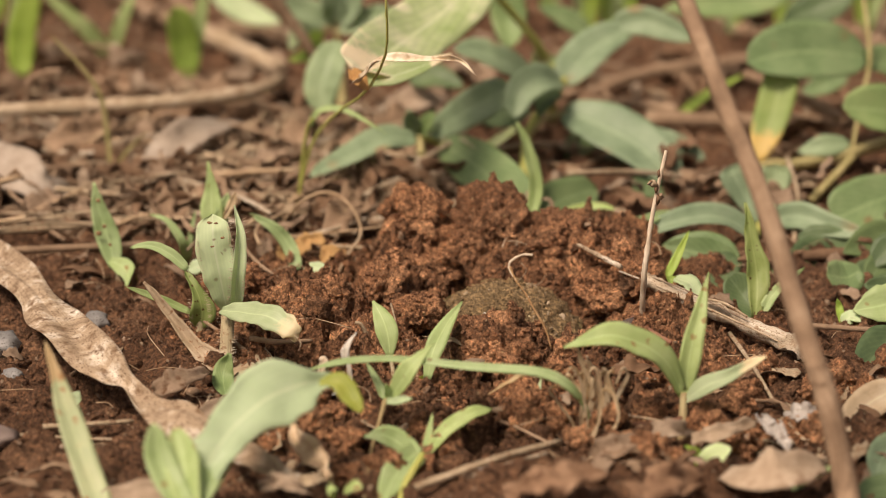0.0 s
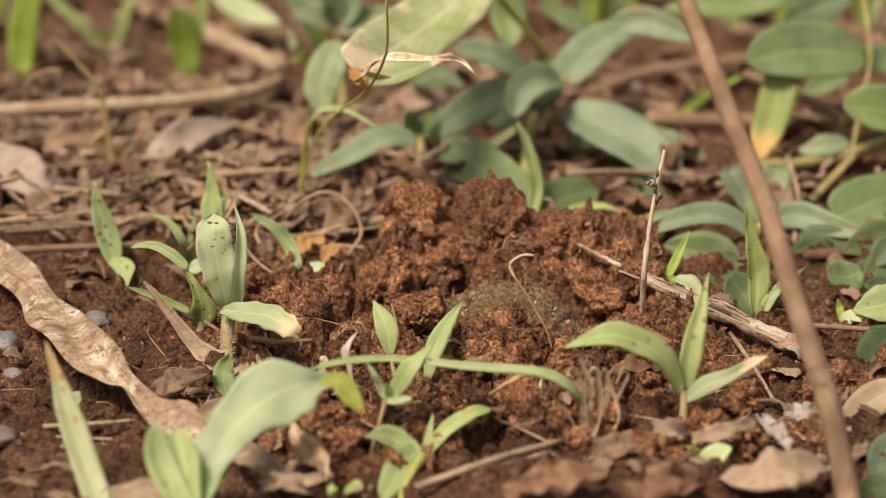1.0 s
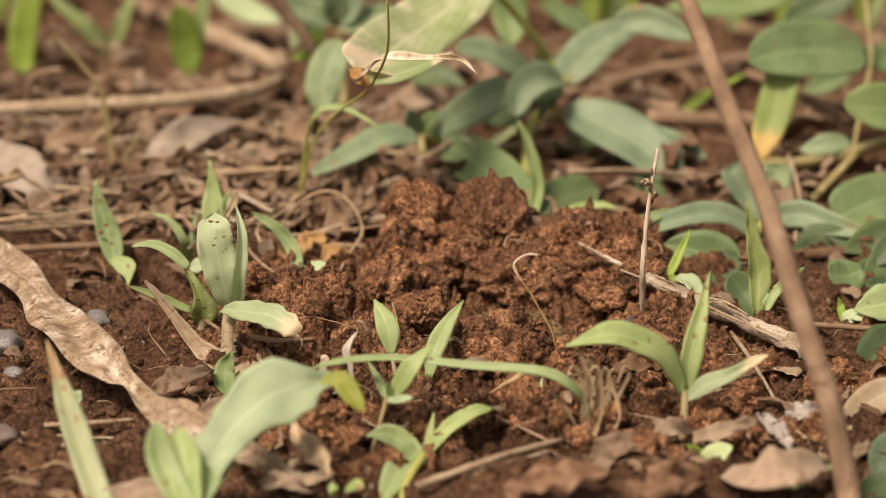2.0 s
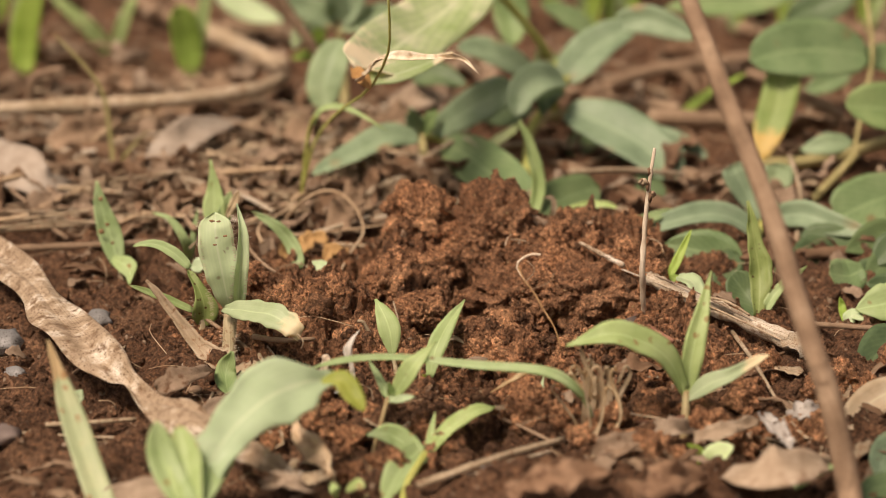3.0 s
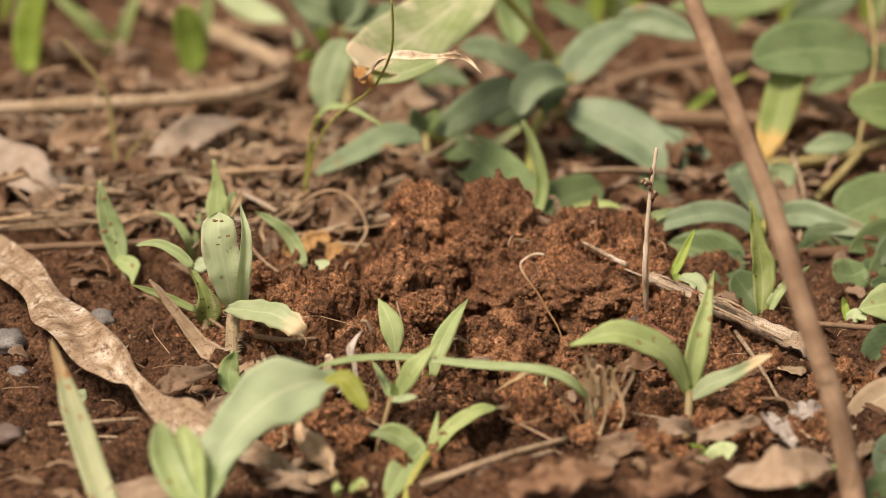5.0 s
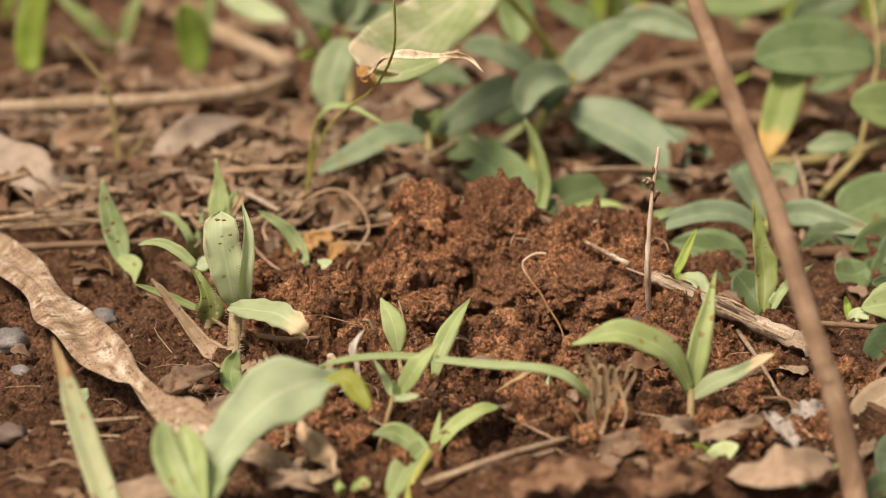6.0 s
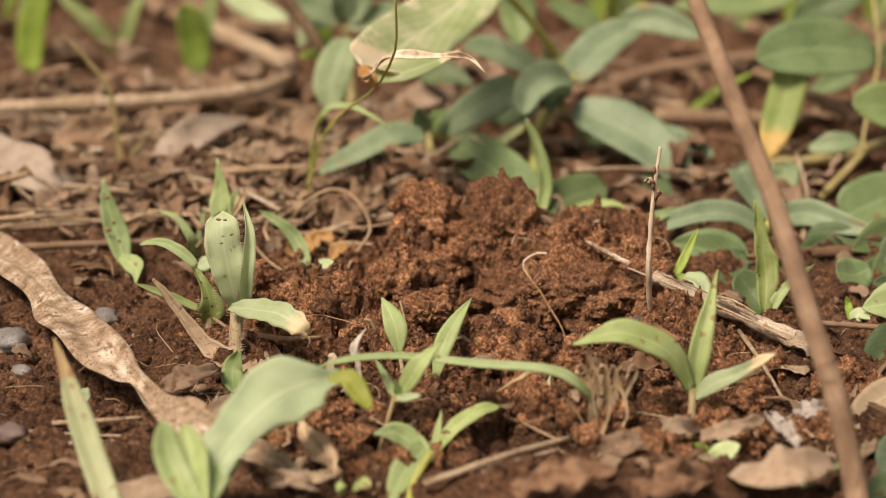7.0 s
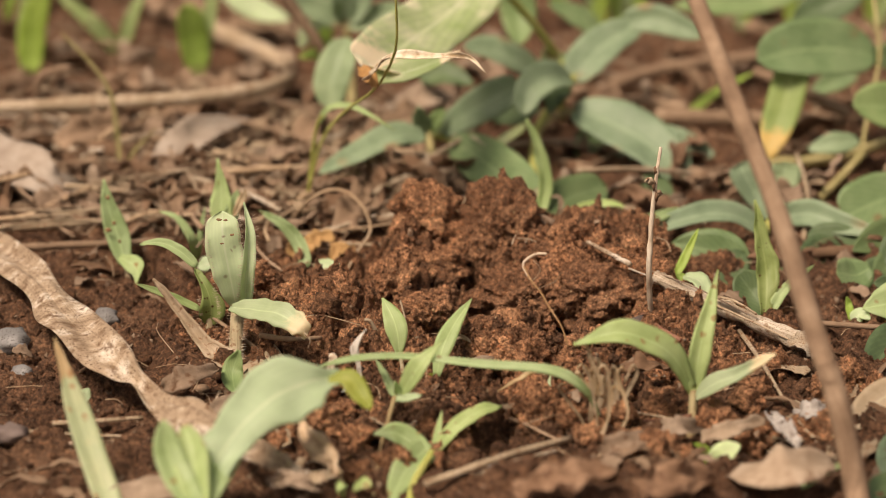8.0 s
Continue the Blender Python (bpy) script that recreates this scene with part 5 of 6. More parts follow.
plant("grass_plant", (-0.0677, 0.1371, 0.0000), "yellow-green broad grass blades", "grass plant", [
    (FRESH, 0.00829, [(-0.0677, 0.1356, 0.0000), (-0.0686, 0.1360, 0.0091), (-0.0702, 0.1340, 0.0211)], dict(shape=(0.5, 0.35), fold=0.2)),
    (GRASS, 0.00431, [(-0.0669, 0.1366, 0.0000), (-0.0655, 0.1380, 0.0117), (-0.0623, 0.1360, 0.0266)], dict(shape=(0.3, 0.4), fold=0.2)),
    (PALE, 0.00721, [(-0.0630, 0.1600, 0.0182), (-0.0536, 0.1580, 0.0129), (-0.0434, 0.1560, 0.0099)], dict(shape=OVAL, fold=0.2)),
])
for bx, by, lean, w in ((1050, 60, 12, 26), (1085, 55, -10, 22), (1310, 60, 14, 24), (985, 30, -12, 24), (1125, 40, 16, 20), (1395, 70, -8, 22), (1545, 60, -18, 26)):
    fx = (bx - 784) * 0.000158
    fy = 0.212 - by * 0.00056
    plant("grass_tuft", (fx, fy, 0), "bright green young grass shoots", "grass plant", [
        (FRESH, w * 0.00016, [(fx, fy, 0), (fx + lean * 0.00012, fy, 0.012), (fx + lean * 0.0004, fy - 0.004, 0.026)], dict(shape=(0.3, 0.6), fold=0.3)),
        (GRASS, w * 0.00013, [(fx, fy, 0), (fx - lean * 0.0002, fy, 0.010), (fx - lean * 0.0005, fy - 0.003, 0.020)], dict(shape=(0.3, 0.6), fold=0.3)),
    ], group="young grass shoots")
plant("grass_plant", (-0.0815, 0.0504, 0.0000), "fine thread-like grass stalks", "grass plant", [
    (OLIVE, 0.00127, [(-0.0812, 0.0474, 0.0000), (-0.0820, 0.0500, 0.0117), (-0.0846, 0.0520, 0.0242), (-0.0955, 0.0540, 0.0370)], dict(shape=(0.15, 0.4), fold=0.5, rows=22)),
    (OLIVE, 0.00113, [(-0.0810, 0.0487, 0.0000), (-0.0787, 0.0480, 0.0064), (-0.0719, 0.0460, 0.0148)], dict(shape=GRASSY, fold=0.5)),
])

# ---- dead stalks, straws and twigs ----
stalk("dry_stick", [(-0.1210, 0.0723, 0.0110), (-0.0952, 0.0729, 0.0120), (-0.0697, 0.0776, 0.0120), (-0.0501, 0.0885, 0.0110), (-0.0410, 0.1066, 0.0090)], 0.00179, 0.00181, STRAW, "long pale dry stick lying on the litter", "stick", rough=0.15, knots=2)
stalk("dry_stick", [(-0.0720, 0.1739, 0.0040), (-0.0567, 0.1541, 0.0040), (-0.0426, 0.1330, 0.0040)], 0.00285, 0.00249, STRAW, "thick pale broken stalk lying on the ground", "stick", rough=0.2)
stalk("dry_stick", [(-0.0996, 0.2158, 0.0040), (-0.0721, 0.1750, 0.0040), (-0.0573, 0.1650, 0.0040)], 0.00228, 0.00190, TWIG, "pale brown stalk lying on the litter", "stick", rough=0.2)
stalk("woody_stem", [(-0.0449, 0.0920, 0.0399), (-0.0386, 0.0920, 0.0303), (-0.0326, 0.0920, 0.0209), (-0.0288, 0.0960, 0.0089), (-0.0271, 0.0846, 0.0000)], 0.00150, 0.00120, TWIG, "dark brown woody weed stem", "stem", rough=0.2)
stalk("dry_stick", [(0.0437, 0.1166, 0.0040), (0.0601, 0.1277, 0.0050), (0.0860, 0.1381, 0.0050)], 0.00198, 0.00186, TWIG, "brown stick among the weeds", "stick", rough=0.2)
stalk("dry_stick", [(0.0362, 0.0965, 0.0060), (0.0494, 0.0955, 0.0060), (0.0615, 0.0897, 0.0060)], 0.00120, 0.00149, TWIG, "dry twig with a splintered pale end", "stick", rough=0.4, knots=2)
stalk("dry_stick", [(0.0535, 0.0883, 0.0040), (0.0752, 0.0864, 0.0040), (0.1029, 0.0864, 0.0040)], 0.00222, 0.00207, TWIG, "thick brown stick among the weeds", "stick", rough=0.2)
stalk("dry_stick", [(0.0784, 0.0850, 0.0172), (0.0889, 0.0800, 0.0143), (0.1023, 0.0750, 0.0088)], 0.00131, 0.00145, TWIG, "brown dry twig caught in the weed", "stick", rough=0.2)
stalk("dry_stick", [(0.0591, 0.0495, 0.0030), (0.0663, 0.0417, 0.0030), (0.0726, 0.0331, 0.0030)], 0.00113, 0.00098, TWIG, "short dark twig by the mound", "stick", rough=0.4)
tall = empty("tall_dry_stem", (0.0793, -0.1719, 0.0000), "tall bare leaning brown dry stem", "stem")
part("shaft", tube_mesh([(0.0793, -0.1719, 0.0000), (0.0804, -0.1500, 0.0026), (0.0763, -0.1460, 0.0214), (0.0726, -0.1420, 0.0317), (0.0644, -0.1320, 0.0564), (0.0573, -0.1240, 0.0730), (0.0528, -0.1180, 0.0839), (0.0479, -0.1100, 0.0961)], 0.00263, 0.00173, 44, 10, 0.14), TWIG, tall)
part("node", tube_mesh([(0.0763, -0.1460, 0.0214), (0.0750, -0.1450, 0.0255), (0.0736, -0.1440, 0.0292)], 0.00203, 0.00203, 12, 10, 0.3, 1, 3), TWIG, tall)
part("node", tube_mesh([(0.0543, -0.1200, 0.0807), (0.0534, -0.1190, 0.0827), (0.0526, -0.1180, 0.0847)], 0.00150, 0.00150, 12, 10, 0.3, 1, 5), TWIG, tall)
stalk("straw_stalk", [(0.0314, -0.0340, 0.0138), (0.0357, -0.0410, 0.0138), (0.0405, -0.0470, 0.0132)], 0.00040, 0.00066, SOILED, "weathered straw half buried in the mound", "straw", rough=0.7)
stalk("straw_stalk", [(0.0191, -0.0134, 0.0127), (0.0221, -0.0208, 0.0142), (0.0261, -0.0185, 0.0118)], 0.00117, 0.00117, DEAD, "short brown straw stub on the mound", "straw", rough=0.35)
straw = empty("straw_stalk", (0.0680, -0.0580, 0.0030), "thick split weathered straw leaning on the mound", "straw")
lie = [Vector((0.0462, -0.0453, 0.0093)), Vector((0.0523, -0.0494, 0.0076)), Vector((0.0678, -0.0599, 0.0040)), Vector((0.0785, -0.0712, 0.0030))]
part("stalk", tube_mesh([p + Vector((0, 0, 0.0004)) for p in lie], 0.00150, 0.00190, 60, 14, 0.45, 0, 2), PALESTRAW, straw)
rs = random.Random(52)
for k in range(5):
    s0, s1 = sorted((rs.uniform(-0.18, 0.55), rs.uniform(0.4, 1.0)))
    off = Vector((0.2, 0.3, 0.8)) * rs.uniform(-0.0014, 0.0024) + Vector((0, -0.0010, 0.0006))
    sp = [lie[0].lerp(lie[3], s0) + off, lie[0].lerp(lie[3], (s0 + s1) / 2) + off * 1.1 + Vector((0, 0, 0.0006)), lie[0].lerp(lie[3], s1) + off]
    part("splinter", tube_mesh(sp, rs.uniform(0.00015, 0.00035), rs.uniform(0.0001, 0.0003), 16, 6, 0.5, 0, k), (PALESTRAW, STRAW, DEADGREY)[k % 3], straw)
part("torn_end", blade_mesh([(0.0749, -0.0709, 0.0050), (0.0776, -0.0749, 0.0050), (0.0803, -0.0726, 0.0020)], 0.00453, shape=STRAP, ragged=0.9, fold=0.6, ripple=0.001, seed=4), PALESTRAW, straw)
stalk("dry_stick", [(-0.1079, 0.0073, 0.0020), (-0.0879, 0.0085, 0.0030), (-0.0642, 0.0157, 0.0030)], 0.00094, 0.00082, STRAW, "thin dry stalk on the litter", "stick")
stalk("dry_stick", [(-0.1037, -0.0061, 0.0020), (-0.0878, -0.0065, 0.0030), (-0.0642, -0.0034, 0.0030)], 0.00093, 0.00080, TWIG, "thin brown stalk on the litter", "stick")
stalk("dry_stick", [(0.0780, -0.0080, 0.0010), (0.0919, -0.0080, 0.0020), (0.1099, -0.0010, 0.0010)], 0.00147, 0.00133, BROWNLEAF, "dark brown stick lying under the weed", "stick", rough=0.2)
stalk("root_twig", [(0.0821, -0.0544, 0.0020), (0.0892, -0.0583, 0.0030), (0.1016, -0.0585, 0.0020)], 0.00063, 0.00063, TWIG, "thin brown runner over the soil", "root")
stalk("dry_tendril", [(-0.0378, 0.0165, 0.0010), (-0.0321, 0.0100, 0.0090), (-0.0260, 0.0080, 0.0117), (-0.0208, 0.0040, 0.0097), (-0.0182, 0.0000, 0.0046), (-0.0213, -0.0100, 0.0023), (-0.0240, -0.0240, 0.0014)], 0.00050, 0.00034, DRYLEAF, "curled dry tan tendril over the litter", "tendril", steps=36)
stalk("dry_tendril", [(-0.0271, 0.0184, -0.0001), (-0.0259, 0.0040, 0.0026), (-0.0193, 0.0040, 0.0029)], 0.00040, 0.00027, STRAW, "curled dry tan tendril over the litter", "tendril", steps=20)
stalk("dry_stalk", [(-0.1035, 0.0627, 0.0000), (-0.1048, 0.0780, 0.0063), (-0.1045, 0.0780, 0.0161), (-0.1019, 0.0780, 0.0191), (-0.0961, 0.0780, 0.0203)], 0.00102, 0.00087, TWIG, "bent brown dry stem in the litter", "stem", steps=24)
stalk("dry_tendril", [(-0.1001, 0.0613, 0.0020), (-0.0956, 0.0600, 0.0039), (-0.0876, 0.0500, 0.0050), (-0.0839, 0.0466, 0.0010)], 0.00071, 0.00070, TWIG, "arched dry brown stalk", "tendril")
stalk("dry_stick", [(-0.0047, -0.1453, 0.0030), (0.0018, -0.1443, 0.0050), (0.0119, -0.1376, 0.0060), (0.0248, -0.1243, 0.0040)], 0.00085, 0.00070, STRAW, "long pale split dry stalk lying on the soil", "stick", rough=0.35)
stalk("dry_stick", [(0.0040, -0.1420, 0.0030), (0.0130, -0.1410, 0.0060), (0.0217, -0.1330, 0.0050)], 0.00045, 0.00040, PALESTRAW, "thin pale dry stalk lying on the soil", "stick", rough=0.3)
stalk("dry_stick", [(-0.0819, -0.1094, 0.0010), (-0.0729, -0.1106, 0.0020), (-0.0635, -0.1064, 0.0010)], 0.00059, 0.00047, STRAW, "thin straw on bare soil", "stick")
stalk("root_twig", [(0.0230, -0.0855, 0.0040), (0.0285, -0.0819, 0.0051), (0.0326, -0.0773, 0.0046)], 0.00037, 0.00042, REDROOT, "short reddish root on the soil", "root")
stalk("root_twig", [(0.0262, -0.0798, 0.0056), (0.0298, -0.0802, 0.0055), (0.0339, -0.0760, 0.0046)], 0.00049, 0.00037, REDROOT, "thin reddish root on the soil", "root")
stalk("root_twig", [(0.0642, -0.0592, 0.0020), (0.0672, -0.0832, 0.0040), (0.0710, -0.0984, 0.0010)], 0.00056, 0.00036, STRAW, "thin dry root leaning over soil", "root")
stalk("root_twig", [(0.0406, -0.1088, 0.0010), (0.0484, -0.1136, 0.0040), (0.0563, -0.1005, 0.0020)], 0.00059, 0.00047, REDROOT, "dark bent rootlet on the soil", "root")
stalk("root_twig", [(0.0426, -0.0615, 0.0066), (0.0457, -0.0669, 0.0058), (0.0505, -0.0699, 0.0039)], 0.00076, 0.00063, REDROOT, "dark rootlet on the mound", "root")
stalk("root_twig", [(-0.0408, -0.0695, 0.0050), (-0.0347, -0.0739, 0.0059), (-0.0275, -0.0697, 0.0045)], 0.00063, 0.00050, TWIG, "thin brown rootlet lying on the soil", "root")
loose_leaf("dry_sheath", [(-0.0469, -0.0760, 0.0007), (-0.0522, -0.0680, 0.0015), (-0.0575, -0.0640, 0.0068), (-0.0618, -0.0620, 0.0121), (-0.0645, -0.0610, 0.0149)], 0.00420, STRAW, "brown dry leaf sheath leaning over", "stem", profile=(1.3, 1.0, 0.7, 0.5, 0.35, 0.1), fold=0.9, ripple=0.0008, rows=26, ragged=0.2)
stalk("dry_sheath", [(-0.0383, -0.0765, 0.0000), (-0.0396, -0.0696, 0.0012), (-0.0406, -0.0660, 0.0028)], 0.00062, 0.00037, STRAW, "torn straw stub standing in soil", "straw", rough=0.4)
stalk("dry_sheath", [(-0.0340, -0.0782, 0.0000), (-0.0360, -0.0730, 0.0012), (-0.0381, -0.0680, 0.0023)], 0.00062, 0.00037, STRAW, "torn straw stub standing in soil", "straw", rough=0.4)
stalk("thread_twig", [(-0.0455, -0.0151, 0.0070), (-0.0415, -0.0275, 0.0073), (-0.0378, -0.0304, 0.0054)], 0.00046, 0.00039, TWIG, "hair-thin dark twig over the soil", "twig")
stalk("thread_twig", [(-0.0105, -0.0543, 0.0072), (-0.0094, -0.0640, 0.0069), (-0.0088, -0.0690, 0.0056)], 0.00025, 0.00019, STRAW, "pale rootlet hair on crumbly soil", "root")
stalk("thread_twig", [(0.0155, -0.0295, 0.0130), (0.0180, -0.0318, 0.0137), (0.0199, -0.0329, 0.0134)], 0.00014, 0.00012, STRAW, "pale rootlet hair on crumbly soil", "root")
stalk("thread_twig", [(0.0130, -0.1088, 0.0020), (0.0181, -0.1172, 0.0030), (0.0232, -0.1216, 0.0020)], 0.00036, 0.00030, TWIG, "thin dry twig lying on soil", "twig")

rg = random.Random(14)
tuft = []
for k in range(16):
    c = Vector((0.0326, -0.1154, 0.0000)) + Vector((rg.uniform(-0.004, 0.004), rg.uniform(-0.003, 0.006), 0.0))
    h = rg.uniform(0.009, 0.021)
    lean, bow = rg.gauss(-0.0005, 0.003), rg.gauss(0, 0.0016)
    curl = rg.uniform(-0.004, 0.004)
    tuft.append((DRYGRASS, rg.uniform(0.0005, 0.0014), [c, c + Vector((lean * 0.35 + bow, 0, h * 0.4)), c + Vector((lean * 0.8, 0, h * 0.85)), c + Vector((lean + curl * 0.5, -0.0006, h)), c + Vector((lean + curl, rg.uniform(-0.002, 0.001), h * rg.uniform(0.7, 1.0)))], dict(shape=(0.1, 0.5), fold=0.3, turn=rg.uniform(-90, 90), ragged=0.5, rows=20)))
plant("dry_grass_tuft", (0.0328, -0.1154, 0.0000), "withered tan grass tuft with bent blades", "grass tuft", tuft)

rs = random.Random(61)
for k in range(90):
    c = Vector((rs.uniform(-0.115, -0.005), rs.uniform(-0.008, 0.10), rs.uniform(0.002, 0.006)))
    a, ln, r = rs.gauss(0.2, 0.8), rs.uniform(0.006, 0.020), rs.uniform(0.0002, 0.0008)
    d = Vector((math.cos(a), math.sin(a), 0)) * ln
    stalk("dry_stick", [c - d, c + Vector((rs.gauss(0, 0.002), rs.gauss(0, 0.002), 0.001)), c + d + Vector((0, 0, abs(rs.gauss(0, 0.002))))], r, r * 0.7, (STRAW, TWIG, DRYLEAF, PALESTRAW)[k % 4], "weathered dry stalk lying on the litter", "stick", "dry stalks in the litter", rough=0.3, seed=k, steps=9)

stalk("weed_stem", [(0.0773, 0.0491, 0.0040), (0.0933, 0.0485, 0.0060), (0.1170, 0.0594, 0.0080)], 0.00114, 0.00172, OLIVE, "thick olive weed stem creeping over the litter", "stem", rough=0.15)
# the dry husks by the grass arch
loose_leaf("dry_husk", [(-0.0184, -0.1020, 0.0081), (-0.0186, -0.1020, 0.0111), (-0.0193, -0.1020, 0.0144), (-0.0185, -0.1020, 0.0170), (-0.0169, -0.1010, 0.0188)], 0.00192, WHITE, "bleached white papery husk standing up", "husk", profile=(0.75, 0.5, 0.55, 1.0, 0.7, 0.35, 0.15), fold=0.5, rows=30, face=(-0.2, -0.75, 0.6))
loose_leaf("dry_husk", [(-0.0243, -0.1000, 0.0078), (-0.0243, -0.1000, 0.0101), (-0.0237, -0.1000, 0.0129)], 0.00229, ROOTY, "short pale papery husk", "husk", profile=(1.0, 0.75, 0.7, 0.9), fold=0.6, ragged=0.3, rows=20)
stalk("dry_tendril", [(-0.0152, -0.0716, 0.0000), (-0.0152, -0.0700, 0.0046), (-0.0167, -0.0700, 0.0083), (-0.0181, -0.0700, 0.0089)], 0.00049, 0.00037, STRAW, "thin dry hooked stem", "stem")

# ---- the wavy dead leaf and other dead leaves ----
loose_leaf("dead_leaf", [(-0.1094, -0.0022, 0.0030), (-0.1001, -0.0246, 0.0060), (-0.0913, -0.0458, 0.0080), (-0.0839, -0.0663, 0.0090), (-0.0762, -0.0850, 0.0100), (-0.0694, -0.0948, 0.0080), (-0.0646, -0.0997, 0.0060), (-0.0586, -0.1129, 0.0070), (-0.0523, -0.1207, 0.0070), (-0.0440, -0.1249, 0.0040)], 0.01145, SOILED, "long wavy papery dead leaf draped over the soil", "dead leaf",
           profile=(0.7, 0.72, 0.78, 0.66, 0.95, 0.98, 0.9, 0.62, 0.34, 0.5, 0.72, 0.7, 0.6), fold=0.22, ripple=0.0026, rows=80, cols=14, ragged=0.16, seed=3, face=(0.25, -0.8, 0.55))
loose_leaf("dead_leaf", [(-0.0427, -0.1278, 0.0040), (-0.0365, -0.1376, 0.0060), (-0.0306, -0.1438, 0.0050), (-0.0243, -0.1459, 0.0030)], 0.00503, SOILED, "narrow folded dead leaf strip on soil", "dead leaf",
           profile=(0.8, 1.0, 0.9, 0.6, 0.25), fold=0.5, ripple=0.002, rows=30, twist=20, ragged=0.3, seed=5)
loose_leaf("dead_leaf", [(-0.0303, -0.1165, 0.0070), (-0.0287, -0.1284, 0.0070), (-0.0252, -0.1386, 0.0080), (-0.0226, -0.1427, 0.0060), (-0.0210, -0.1442, 0.0030)], 0.00440, DRYLEAF, "curled pale dead leaf on the soil", "dead leaf", profile=(0.3, 0.5, 1.0, 0.9, 0.4, 0.2), fold=0.6, ripple=0.0025, rows=30, twist=20, turn=40, ragged=0.3, seed=7)
loose_leaf("dead_leaf", [(-0.0351, -0.1459, 0.0030), (-0.0304, -0.1494, 0.0060), (-0.0249, -0.1486, 0.0030)], 0.00339, DEADGREY, "small pale curled leaf scrap on the soil", "dead leaf", shape=OVAL, fold=0.5, ripple=0.002, ragged=0.3, seed=6)
loose_leaf("dead_leaf", [(-0.0305, -0.1430, 0.0020), (-0.0249, -0.1483, 0.0060), (-0.0218, -0.1415, 0.0040)], 0.00248, STRAW, "narrow pale leaf strip on the soil", "dead leaf", shape=STRAP, fold=0.5, ripple=0.001, ragged=0.3, seed=9)
loose_leaf("dead_leaf", [(-0.0660, -0.1499, 0.0020), (-0.0582, -0.1498, 0.0040), (-0.0506, -0.1475, 0.0030)], 0.00525, DEADGREY, "pale dead leaf fragment on the soil", "dead leaf", shape=STRAP, ripple=0.002, seed=8)
loose_leaf("dead_leaf", [(-0.0598, -0.0976, 0.0040), (-0.0539, -0.0971, 0.0070), (-0.0482, -0.0840, 0.0030)], 0.00535, DEAD, "pale torn leaf sheath lying on soil", "dead leaf", shape=LANCE, fold=0.4, ripple=0.002, seed=9, ragged=0.3)
loose_leaf("dead_leaf", [(-0.0502, -0.1091, 0.0030), (-0.0449, -0.1093, 0.0060), (-0.0395, -0.1008, 0.0030)], 0.00312, DEADGREY, "pale torn leaf sheath lying on soil", "dead leaf", shape=LANCE, fold=0.4, seed=10, ragged=0.3)
loose_leaf("dead_leaf", [(0.0564, -0.1409, 0.0040), (0.0617, -0.1490, 0.0080), (0.0682, -0.1496, 0.0090), (0.0773, -0.1381, 0.0050)], 0.00951, BEIGE, "large pale beige dead leaf lying on the soil", "dead leaf", profile=(0.5, 0.95, 1.0, 0.9, 0.5), fold=0.12, ripple=0.0010, rows=26, cols=10, seed=12, ragged=0.2, face=(0.1, -0.6, 0.8))
loose_leaf("dead_leaf", [(0.0516, -0.1213, 0.0030), (0.0574, -0.1243, 0.0060), (0.0654, -0.1160, 0.0050)], 0.00352, BEIGE, "pale torn dead leaf with holes", "dead leaf", profile=(0.8, 1.0, 0.9, 0.7), fold=0.25, ripple=0.001, seed=13, ragged=0.4, rows=30, face=(0, -0.7, 0.7))
loose_leaf("dead_leaf", [(0.0720, -0.1076, 0.0020), (0.0754, -0.1111, 0.0050), (0.0798, -0.1094, 0.0030)], 0.00404, LACE, "small bleached lacy leaf scrap", "dead leaf", shape=STRAP, face=(0, -0.6, 0.8), ripple=0.002, seed=14, ragged=0.8, rows=26)
loose_leaf("dead_leaf", [(0.0663, -0.1112, 0.0040), (0.0679, -0.1308, 0.0090), (0.0705, -0.1353, 0.0060)], 0.00394, LACE, "curled grey dead leaf on the soil", "dead leaf", shape=LANCE, fold=0.5, ripple=0.002, seed=15)
loose_leaf("dead_leaf", [(0.0414, -0.1148, 0.0020), (0.0461, -0.1222, 0.0060), (0.0528, -0.1181, 0.0030)], 0.00427, DEADGREY, "greyish curled dead leaf on the soil", "dead leaf", shape=OVAL, fold=0.4, ripple=0.002, seed=16)
loose_leaf("dead_leaf", [(0.0127, -0.1588, 0.0080), (0.0219, -0.1609, 0.0120), (0.0326, -0.1544, 0.0100)], 0.00685, MATTED, "broad brown dead leaf lying on the soil", "dead leaf", shape=(0.25, 0.3), fold=0.3, ripple=0.003, rows=26, cols=12, seed=17, ragged=0.6, face=(0, -0.5, 0.8))
loose_leaf("dead_leaf", [(0.0370, -0.1543, 0.0060), (0.0433, -0.1594, 0.0110), (0.0517, -0.1494, 0.0060)], 0.00834, MATTED, "crumpled brown dead leaf lying on soil", "dead leaf", shape=(0.25, 0.3), fold=0.3, ripple=0.004, rows=22, cols=12, seed=18, ragged=0.6, face=(0.2, -0.6, 0.8))
loose_leaf("dead_leaf", [(0.0304, -0.1283, 0.0030), (0.0365, -0.1301, 0.0060), (0.0457, -0.1196, 0.0030)], 0.00468, DEAD, "curled brown dead leaf on the soil", "dead leaf", shape=OVAL, fold=0.5, ripple=0.002, seed=19)
